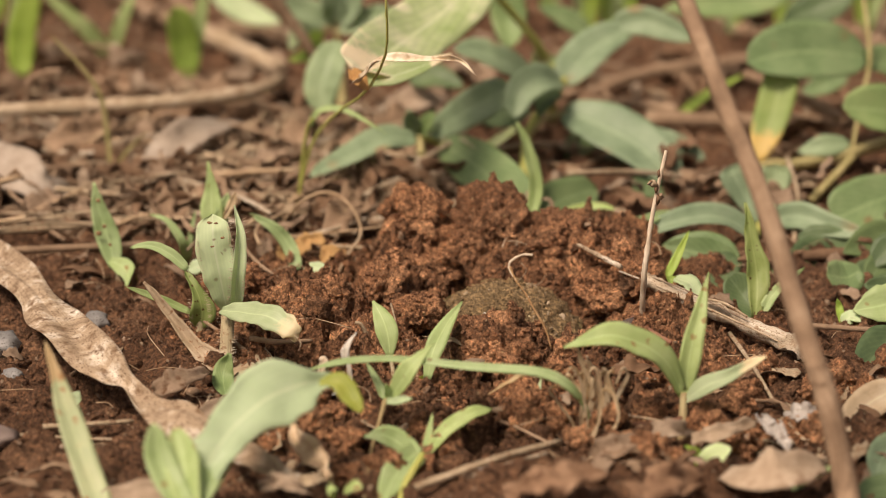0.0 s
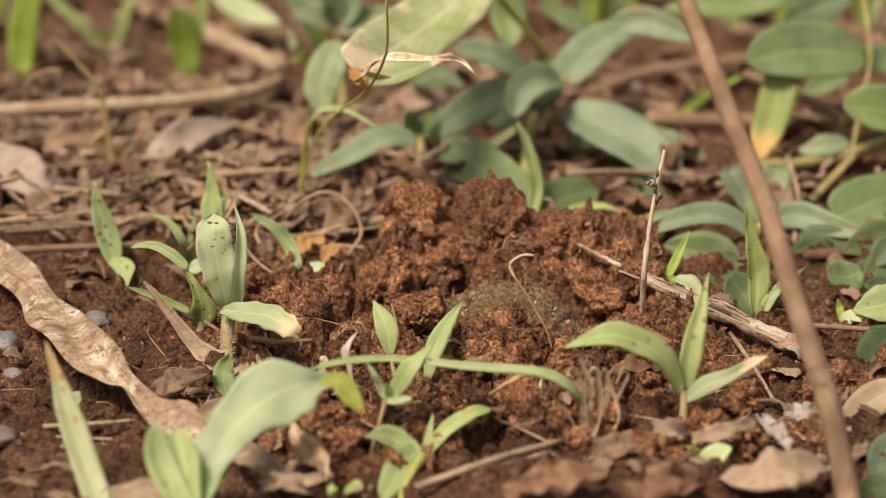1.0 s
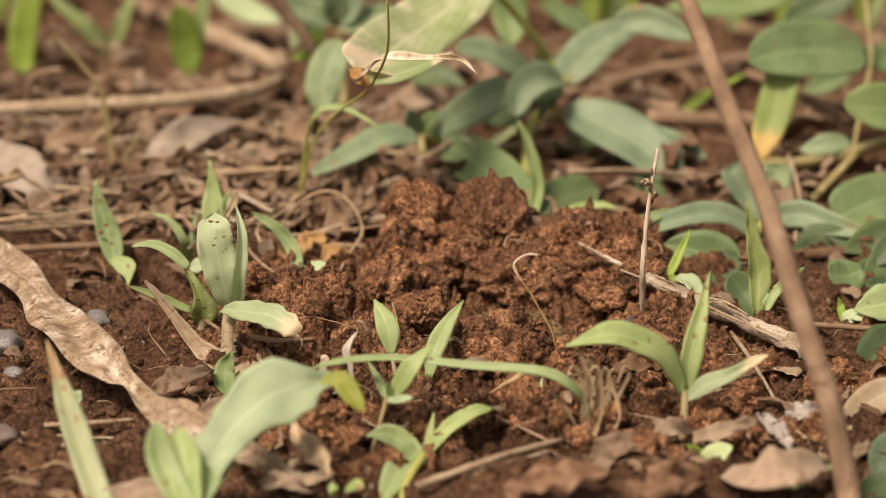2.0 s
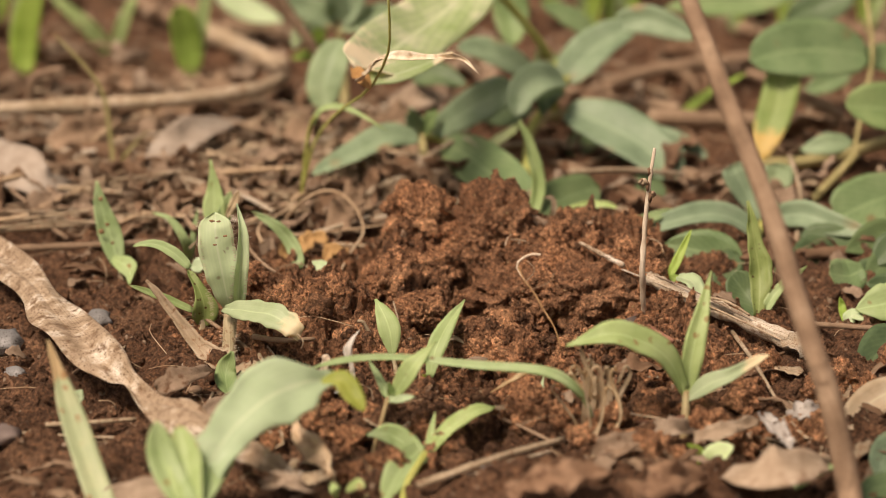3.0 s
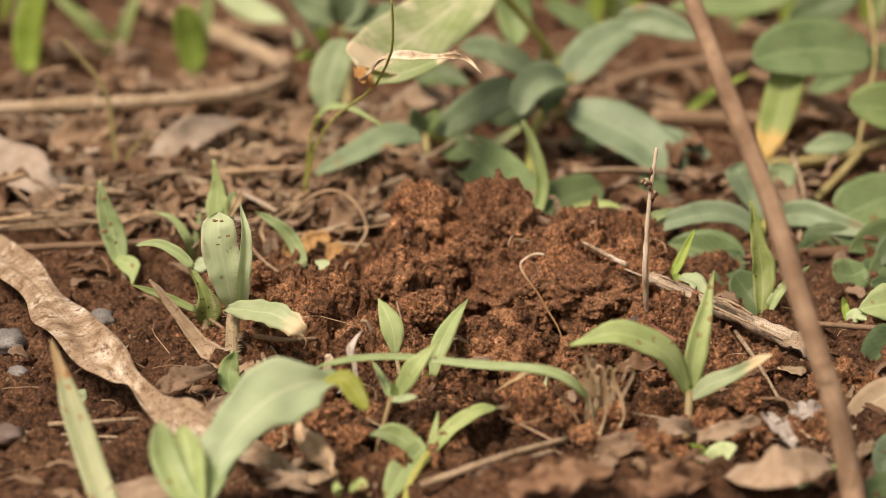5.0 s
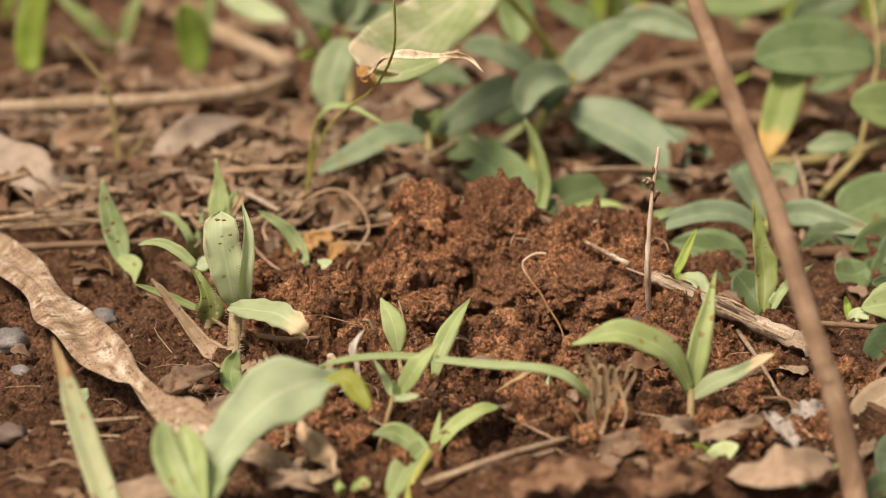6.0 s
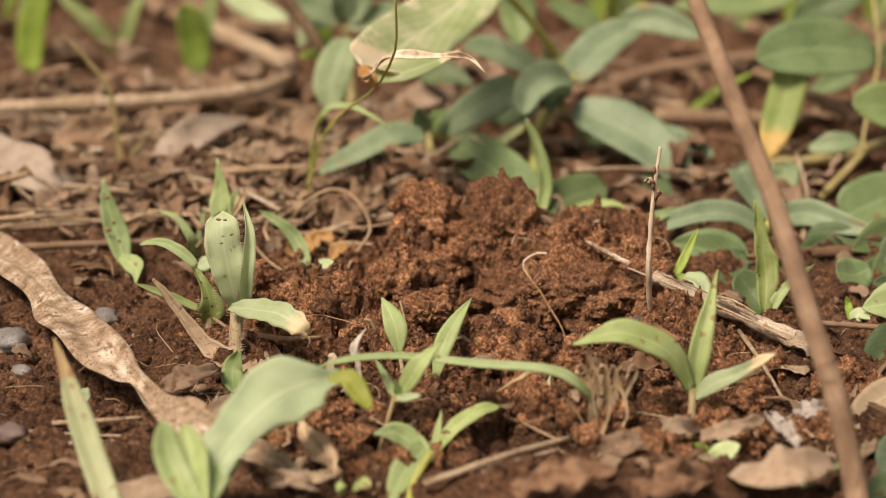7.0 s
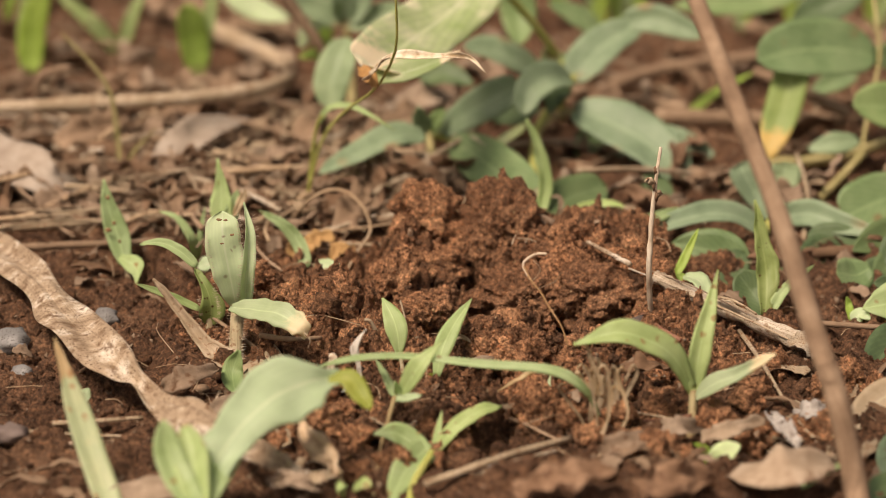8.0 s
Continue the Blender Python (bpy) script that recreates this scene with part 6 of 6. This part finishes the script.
loose_leaf("dead_leaf", [(0.0344, -0.0780, 0.0093), (0.0382, -0.0800, 0.0112), (0.0420, -0.0760, 0.0122)], 0.00327, SLATE, "small dark grey leaf scrap on the mound", "dead leaf", shape=LANCE, fold=0.1, face=(0.2, -0.6, 0.75), seed=20)
loose_leaf("dead_leaf", [(0.0360, -0.0912, 0.0059), (0.0412, -0.0930, 0.0079), (0.0475, -0.0887, 0.0049)], 0.00418, BROWNLEAF, "dark wet leaf scrap on soil", "dead leaf", shape=OVAL, fold=0.15, face=(0, -0.4, 0.9), ripple=0.002, seed=22)
loose_leaf("dead_leaf", [(-0.1214, 0.0627, 0.0060), (-0.1068, 0.0353, 0.0100), (-0.0970, 0.0270, 0.0080), (-0.0893, 0.0348, 0.0030)], 0.01280, ASHEN, "large grey-beige dead leaf on the litter", "dead leaf", profile=(0.8, 1.0, 0.95, 0.6, 0.15), fold=0.1, ripple=0.0015, seed=23, ragged=0.15, rows=26, cols=8, face=(0.1, -0.7, 0.7))
loose_leaf("dead_leaf", [(-0.0745, 0.0443, 0.0040), (-0.0671, 0.0501, 0.0090), (-0.0594, 0.0615, 0.0100), (-0.0511, 0.0833, 0.0050)], 0.00881, ASHEN, "large beige dead leaf on the litter", "dead leaf", profile=(0.3, 0.9, 1.0, 0.8, 0.2), fold=0.2, ripple=0.002, seed=24, ragged=0.2, rows=26, cols=8, face=(0, -0.7, 0.7))
loose_leaf("dead_leaf", [(-0.0138, 0.0946, 0.0060), (-0.0064, 0.0868, 0.0100), (0.0024, 0.0994, 0.0060)], 0.00755, DEADGREY, "pale dead leaf under the weed", "dead leaf", shape=OVAL, fold=0.3, seed=25)
loose_leaf("dead_leaf", [(-0.0329, 0.0929, 0.0030), (-0.0174, 0.0515, 0.0060), (-0.0054, 0.0336, 0.0040)], 0.00431, TWIG, "brown dry leaf strip under the weed", "dead leaf", shape=STRAP, fold=0.4, seed=26)
for k, (px_at, w) in enumerate((((-0.0367, -0.0111, 0.0020), 0.0045), ((-0.0323, -0.0053, 0.0020), 0.0035), ((-0.0275, -0.0110, 0.0010), 0.003))):
    p = Vector(px_at)
    loose_leaf("dead_leaf", [p, p + Vector((0.002, 0.002, 0.002)), p + Vector((0.006, 0.001, 0.002))], w * 0.85, ORANGE, "small orange-brown dry leaf scrap", "dead leaf", shape=STRAP, fold=0.5, ragged=0.9, ripple=0.001, seed=30 + k)
loose_leaf("seed_husk", [(0.0018, -0.0160, 0.0148), (0.0025, -0.0170, 0.0170), (0.0044, -0.0160, 0.0183)], 0.00235, STRAW, "pale curved seed husk in the soil", "husk", shape=OVAL, fold=0.6)

# scattered litter
GROUP = "scattered litter"
rl = random.Random(21)
protos = []
for k in range(12):
    mat = (DEAD, STRAW, BROWNLEAF, TWIG, DEADGREY, BROWNLEAF, DEADGREY, TWIG, BROWNLEAF, TWIG, DEAD, BROWNLEAF)[k]
    ln = rl.uniform(0.004, 0.012)
    wide = rl.uniform(0.002, 0.005) if k % 3 else rl.uniform(0.004, 0.008)
    bm = blade_mesh([(-ln, 0, 0.0006), (-ln * 0.3, rl.uniform(-0.003, 0.003), rl.uniform(0.001, 0.005)), (ln * 0.4, rl.uniform(-0.003, 0.003), rl.uniform(0.0, 0.004)), (ln, 0, rl.uniform(0, 0.005))], wide,
                    shape=(OVAL, STRAP, LANCE, STRAP)[k % 4], fold=rl.uniform(0.1, 0.9), ripple=0.003, rows=18, cols=7, seed=40 + k, ragged=0.8, face=(0, -0.1, 1), turn=rl.uniform(-60, 60))
    ob = mesh_ob("dead_leaf", bm, mat)
    protos.append(tagged(ob, ("pale", "curled", "brown")[k % 3] + " dry leaf fragment lying in the litter", "dead leaf", GROUP))
shreds = []
for k in range(8):
    ln = rl.uniform(0.0025, 0.006)
    bm = blade_mesh([(-ln, 0, 0.0003), (0, rl.uniform(-0.001, 0.001), rl.uniform(0.0005, 0.002)), (ln, 0, rl.uniform(0, 0.002))], rl.uniform(0.0012, 0.0045), shape=(OVAL, STRAP)[k % 2], fold=rl.uniform(0.1, 0.6), ripple=0.001,
                    rows=9, cols=5, seed=70 + k, ragged=0.8, face=(0, -0.1, 1), turn=rl.uniform(-40, 40))
    ob = mesh_ob("leaf_shred", bm, (DEAD, TWIG, BROWNLEAF, STRAW, DEADGREY, TWIG, DEAD, BROWNLEAF)[k])
    shreds.append(tagged(ob, "small torn shred of dry leaf on the soil", "leaf shred", GROUP))
straws = []
for k in range(8):
    ln = rl.uniform(0.006, 0.022)
    r = rl.uniform(0.0002, 0.0009)
    bm = tube_mesh([(-ln, 0, r), (0, rl.uniform(-0.002, 0.002), r * 2), (ln, 0, r)], r, r * 0.8, 8, 6, 0.3, 0, k)
    ob = mesh_ob("straw_bit", bm, (STRAW, TWIG, TWIG, STRAW, TWIG, TWIG, STRAW, TWIG)[k])
    straws.append(tagged(ob, "short piece of dry straw lying in the litter", "straw", GROUP))


def litter_spot(front, back):
    """More litter at the back and in the near right corner, little on the bare soil."""
    while True:
        y = rl.uniform(front, back)
        x = rl.uniform(-0.10, 0.10) * (y + 0.85) / 0.8
        if mound_z(x, y, False) > 0.0015:
            continue
        dense = 0.10 if x > 0.0 and 0.0 < y < 0.1 else 0.35 if y > 0.11 else 1.0 if y > 0.01 else 0.55 if x > 0.03 and y < -0.07 else 0.15
        if rl.random() < dense:
            return x, y


def scatter(made, count, lift, front=-0.145, back=0.26):
    for k in range(count):
        x, y = litter_spot(front, back)
        m = pose(x, y, top_at(x, y) + lift * rl.random(), rl.uniform(-18, 18), rl.uniform(-18, 18), rl.uniform(0, 360))
        if k < len(made) and made[k].location.length == 0:
            made[k].matrix_basis = m
        else:
            copy_thing(made[k % len(made)], m)


scatter(protos, 190, 0.003, 0.015)
scatter(protos, 120, 0.004, 0.012, 0.09)
scatter(straws, 70, 0.005, 0.0, 0.09)
scatter(straws, 160, 0.003, 0.0)
scatter(straws, 34, 0.001)
scatter(shreds, 220, 0.001, -0.145, 0.05)


def chaff_spot(r):
    y = r.uniform(-0.15, 0.2)
    x = r.uniform(-0.11, 0.11) * (y + 0.85) / 0.8
    return x, y, top_at(x, y)


tagged(crumb_heap("litter_chaff", 2600, chaff_spot, (0.00045, 0.4, 0.0012), DEAD, random.Random(31), 1), "fine pale chaff of broken dry plants", "chaff", kind="stuff")

heap = bmesh.new()
for k in range(420):
    x, y = litter_spot(0.0, 0.26)
    a, ln, r = rl.uniform(0, 6.283), rl.uniform(0.003, 0.014), rl.uniform(0.0001, 0.0004)
    d = Vector((math.cos(a), math.sin(a), rl.uniform(-0.15, 0.15))) * ln
    c = Vector((x, y, top_at(x, y) + rl.uniform(0.0003, 0.003)))
    tube_mesh([c - d, c + Vector((rl.uniform(-1, 1), rl.uniform(-1, 1), 0.5)) * ln * 0.15, c + d], r, r * 0.7, 6, 5, 0.2, 0, k, heap)
tagged(mesh_ob("straw_litter", heap, TWIG), "tangle of broken dry grass stems on the ground", "straw litter", kind="stuff")

threads = bmesh.new()
for k in range(170):
    x, y = rl.uniform(-0.10, 0.10), rl.uniform(-0.14, 0.0)
    a, ln, r = rl.uniform(0, 6.283), rl.uniform(0.002, 0.008), rl.uniform(0.00005, 0.00016)
    d = Vector((math.cos(a), math.sin(a), rl.uniform(-0.1, 0.3))) * ln
    c = Vector((x, y, top_at(x, y) + 0.0005))
    tube_mesh([c - d, c + Vector((rl.uniform(-1, 1), rl.uniform(-1, 1), 0.6)) * ln * 0.3, c + d], r, r * 0.6, 6, 4, 0.2, 0, k, threads)
tagged(mesh_ob("root_hairs", threads, DRYLEAF), "fine pale root hairs lying on the soil", "root hairs", kind="stuff")

# ---- pebbles ----
for k, (at, r, mat) in enumerate((((-0.0765, -0.0479, 0.0010), 0.0028, STONE), ((-0.0962, -0.0631, 0.0010), 0.0042, STONE), ((-0.0930, -0.0668, 0.0010), 0.0014, STONE), ((-0.0900, -0.1148, 0.0010), 0.0034, SLATE), ((-0.0915, -0.0806, 0.0010), 0.0022, STONE),
                                   ((-0.0221, -0.0903, 0.0010), 0.0016, STONE), ((-0.0756, -0.1457, 0.0010), 0.0022, TWIG), ((-0.0521, -0.0903, 0.0010), 0.0014, TWIG), ((0.0104, -0.1323, 0.0010), 0.002, STONE), ((0.0527, -0.1366, 0.0010), 0.003, STONE))):
    ob = mesh_ob("pebble", lump_mesh(r * 0.85, 60 + k, (1.25, 0.9, 0.75), 0.32, 3, 1.5), mat)
    ob.location = at
    tagged(ob, "small rounded pebble set in the soil", "pebble", "pebbles")

# ---- clods on the mound ----
def clod(at, r, seed, squash=(1, 0.9, 0.85)):
    bm = lump_mesh(r, seed, squash, 0.5, 4 if r < 0.0070 else 5, 1.7)
    for v in bm.verts:
        d = v.co.normalized()
        p = v.co * 1.0 + Vector((seed, 0, 0))
        v.co += d * (0.0013 * (0.5 - noise.noise(p * 330, noise_basis="VORONOI_F1")) + 0.0007 * (0.5 - noise.noise(p * 800, noise_basis="VORONOI_F1")) + 0.0003 * noise.noise(p * 1500))
    ob = granular("soil_clod", bm, int(min(2600, 7e7 * r * r)), 0.00028, SOIL, seed, at)
    return tagged(ob, "large crumbly clod of reddish brown soil on the mound", "soil clod", "clods on the mound")


clod_a = clod((-0.0051, -0.0180, 0.0146), 0.0064, 3, (1.05, 0.9, 1.0))
clod_b = clod((0.0125, -0.0190, 0.0120), 0.0082, 5, (1, 0.9, 1.1))
clod_c = clod((0.0260, -0.0240, 0.0072), 0.0078, 7, (1.2, 0.9, 0.8))
clod_d = clod((0.0271, -0.0300, 0.0039), 0.0065, 9, (1.2, 0.8, 1.0))
clod_e = clod((0.0129, -0.0765, 0.0020), 0.0086, 12, (1.1, 0.75, 0.9))
clod_j = clod((0.0300, -0.0765, -0.0017), 0.0048, 24, (1.3, 0.8, 0.8))
clod_k = clod((0.0034, -0.0740, -0.0001), 0.0054, 26, (1.2, 0.8, 0.8))
clod_f = clod((0.0047, -0.0200, 0.0087), 0.0058, 14)
clod_g = clod((0.0390, -0.0380, 0.0044), 0.0060, 16, (1.2, 0.9, 0.8))
clod_h = clod((-0.0031, -0.0300, 0.0069), 0.0052, 18, (1.3, 0.9, 0.7))
clod_i = clod((-0.0040, -0.0520, 0.0046), 0.0042, 22, (1.3, 0.9, 0.7))
clod_m = clod((0.0325, -0.0410, 0.0039), 0.0072, 31, (1.15, 1.0, 0.72))
clod_n = clod((0.0171, -0.0370, 0.0016), 0.0074, 33, (1.35, 1.0, 0.70))
clod_o = clod((0.0240, -0.0360, 0.0030), 0.0062, 35, (1.1, 1.0, 0.9))
rc = random.Random(77)
kinds = [clod((0, 0, 0), r, 100 + k, q) for k, (r, q) in enumerate(((0.0064, (1.2, 0.9, 0.8)), (0.0054, (1, 1, 0.9)), (0.0046, (1.3, 0.9, 0.8)), (0.0036, (1, 0.9, 0.9)), (0.0028, (1.1, 1, 0.8)), (0.0020, (1, 0.9, 0.8))))]
placed = []
for k in range(400):
    at = on_mound(rc)
    n = min(5, int(6 * rc.random() ** 0.6))
    r = (0.0064, 0.0054, 0.0046, 0.0036, 0.0028, 0.0020)[n]
    if mound_z(at[0], at[1], False) < 0.0012 or (at[0] < -0.012 and at[1] > -0.036 and r > 0.003) or (at[1] > -0.024 and -0.02 < at[0] < 0.026) or math.hypot((at[0] - 0.0155) / 0.026, (at[1] + 0.050) / 0.023) < 1 or any(math.hypot(at[0] - x, at[1] - y) < 0.72 * (r + s) for x, y, s in placed):
        continue
    m = pose(at[0], at[1], at[2] - r * 0.35, rc.uniform(0, 360), rc.uniform(0, 360), rc.uniform(0, 360))
    if len([1 for x, y, s in placed if s == r]) == 0:
        kinds[n].matrix_basis = m
    else:
        copy_thing(kinds[n], m)
    placed.append((at[0], at[1], r))

for k in range(170):
    a, q = rc.uniform(0, 6.283), rc.uniform(0.9, 1.9)
    x, y = 0.004 + 0.066 * q * math.cos(a), -0.050 + 0.05 * q * math.sin(a)
    if y < -0.03 and -0.135 < y and -0.045 < x < 0.1 and not (x > 0.06 and y > -0.075):
        n = rc.choice((3, 4, 4, 5, 5, 5))
        copy_thing(kinds[n], pose(x, y, top_at(x, y) + 0.0002, rc.uniform(0, 360), rc.uniform(0, 360), rc.uniform(0, 360)))

for k in range(34):
    x, y, z = on_skirt(rc)
    n = rc.choice((1, 2, 2, 3, 3, 3, 4))
    r = (0.0064, 0.0054, 0.0046, 0.0036, 0.0028, 0.0020)[n]
    if abs(x - 0.012) > 0.048 or (y < -0.098 and -0.026 < x < 0.018) or any(math.hypot(x - a, y - b) < 0.8 * (r + c) for a, b, c in placed):
        continue
    copy_thing(kinds[n], pose(x, y, z - r * 0.3, rc.uniform(0, 360), rc.uniform(0, 360), rc.uniform(0, 360)))
    placed.append((x, y, r))

# ---- the loose root and the upright twig that sway as the soil shifts ----
root = empty("curved_root", (0.0252, -0.0880, 0.0097), "thin pale hooked rootlet standing in the soil", "root")
part("root", tube_mesh([(0.0255, -0.0880, 0.0097), (0.0241, -0.0870, 0.0139), (0.0218, -0.0860, 0.0176), (0.0199, -0.0850, 0.0208), (0.0177, -0.0840, 0.0236), (0.0164, -0.0830, 0.0262)], 0.00017, 0.00024, 34, 8, 0.45, 0, 3), RUSTROOT, root, "rust-tinged root foot")
part("root_tip", tube_mesh([(0.0177, -0.0840, 0.0236), (0.0163, -0.0830, 0.0259), (0.0167, -0.0830, 0.0275), (0.0190, -0.0830, 0.0289), (0.0212, -0.0830, 0.0289)], 0.00024, 0.00026, 24, 8, 0.45, 0, 5), ROOTY, root)
part("rootlet", tube_mesh([(0.0180, -0.0850, 0.0234), (0.0198, -0.0860, 0.0265), (0.0183, -0.0860, 0.0286)], 0.00010, 0.00007, 10, 4), STRAW, root)
part("rootlet", tube_mesh([(0.0193, -0.0850, 0.0218), (0.0228, -0.0860, 0.0237), (0.0240, -0.0860, 0.0257)], 0.00010, 0.00007, 10, 4), STRAW, root)
twig = empty("upright_twig", (0.0451, -0.0510, 0.0031), "thin rough upright dry twig stuck in the mound", "twig")
part("shaft", tube_mesh([(0.0449, -0.0547, 0.0035), (0.0440, -0.0600, 0.0166), (0.0443, -0.0590, 0.0268), (0.0452, -0.0580, 0.0369), (0.0461, -0.0570, 0.0440)], 0.00066, 0.00036, 110, 10, 0.5, 0, 3), ROOTY, twig)
part("bud", lump_mesh(0.00075, 5, (1.2, 0.8, 0.9), 0.5, 3), STRAW, twig).location = Vector((0.0439, -0.0590, 0.0369)) - Vector((0.0451, -0.0510, 0.0031)) + twig.location
part("bud", lump_mesh(0.00062, 8, (0.9, 0.8, 1.2), 0.5, 3), TWIG, twig).location = Vector((0.0459, -0.0590, 0.0342)) - Vector((0.0451, -0.0510, 0.0031)) + twig.location
for k, at in enumerate(((0.0450, -0.0580, 0.0389), (0.0447, -0.0590, 0.0359), (0.0453, -0.0590, 0.0333))):
    part("bark_flake", lump_mesh(0.00057, 40 + k, (0.7, 0.7, 1.8), 0.8, 2), BROWNLEAF, twig).location = Vector(at)
part("spur", tube_mesh([(0.0450, -0.0580, 0.0358), (0.0436, -0.0590, 0.0375), (0.0426, -0.0600, 0.0370)], 0.00051, 0.00025, 6, 6, 0.3), STRAW, twig)


def motions():
    """The ball is drawn down into its shaft; the soil, root and twig about it give way."""
    bx, by, bz = ball.location
    sink = [(0, 0, 0, 0), (0.5, 0, 0, 0), (1.0, 0.0003, 0.0006, 4.3), (1.5, 0.0006, 0.0034, 8.5), (1.7, 0.0008, 0.0052, 11), (2.2, 0.0010, 0.0090, 17), (2.8, 0.0012, 0.0140, 24), (3.5, 0.0012, 0.018, 30), (4.5, 0.0012, 0.021, 33), (6, 0.0012, 0.022, 34), (8, 0.0012, 0.022, 34)]
    walk(ball, [(t, pose(bx + dx, by, bz - dz, 0, a, 0)) for t, dx, dz, a in sink])

    def shift(ob, rows):
        x, y, z = ob.location
        walk(ob, [(t, pose(x + a, y + b, z + c, rx, ry, 0)) for t, a, b, c, rx, ry in rows])

    heave = [(0, 0, 0, -0.0003, 0, 0), (0.5, 0, 0, -0.0003, 0, 0), (1.0, -0.0002, 0, 0.0003, 0, -2), (1.5, -0.0003, 0, 0.0004, 0, -2), (3.0, 0, 0, 0, 0, 0), (8, 0, 0, 0, 0, 0)]
    for ob in (clod_a, clod_b, clod_f):
        shift(ob, heave)
    shift(clod_c, [(0, 0.0024, 0.001, 0.0026, 0, 8), (0.6, 0.0024, 0.001, 0.0026, 0, 8), (1.0, 0.0024, 0.001, 0.0023, 0, 7), (1.5, 0.0018, 0.0006, 0.0016, 0, 5), (3.0, 0.0, 0, 0.0, 0, 0), (8, 0, 0, 0, 0, 0)])
    for ob, dx, dy, dz in ((clod_m, 0.003, 0.017, 0.003), (clod_n, -0.002, 0.016, 0.003), (clod_o, 0.0, 0.012, 0.002)):
        shift(ob, [(t, dx * k, dy * k, dz * k, -12 * k, 0) for t, k in ((0, 1), (0.8, 1), (1.5, 0.85), (1.7, 0.75), (2.2, 0.4), (2.8, 0.1), (3.5, 0), (8, 0))])
    shift(clod_d, [(0, 0.002, 0.003, 0.003, -8, 6), (0.6, 0.002, 0.003, 0.003, -8, 6), (1.5, 0.0016, 0.0024, 0.002, -6, 4), (3.0, 0.0, 0, 0.0, 0, 0), (8, 0, 0, 0, 0, 0)])
    shift(clod_e, [(0, -0.0008, 0, 0.0010, 0, 0), (0.5, -0.0008, 0, 0.0010, 0, 0), (1.0, -0.0005, 0, 0.0007, 0, 0), (1.7, -0.0001, 0, 0.0002, 0, 3), (3.0, 0, 0, 0, 0, 4), (8, 0, 0, 0, 0, 4)])
    shift(root, [(0, -0.0016, 0, 0.0002, 0, 1), (0.6, -0.0016, 0, 0.0002, 0, 1), (1.5, -0.0012, 0, 0, 0, 1), (3.0, -0.0001, 0, 0, 0, 0), (4.5, 0, 0, 0, 0, 0), (8, 0, 0, 0, 0, -1)])
    shift(twig, [(0, 0, 0, 0, 0, 4.6), (0.5, 0, 0, 0, 0, 4.6), (1.0, 0, 0, 0, 0, 4.0), (1.5, 0, 0, 0, 0, 2.8), (3.0, 0, 0, 0, 0, 0.3), (4.5, 0, 0, 0, 0, 0), (8, 0, 0, 0, 0, 0)])


motions()
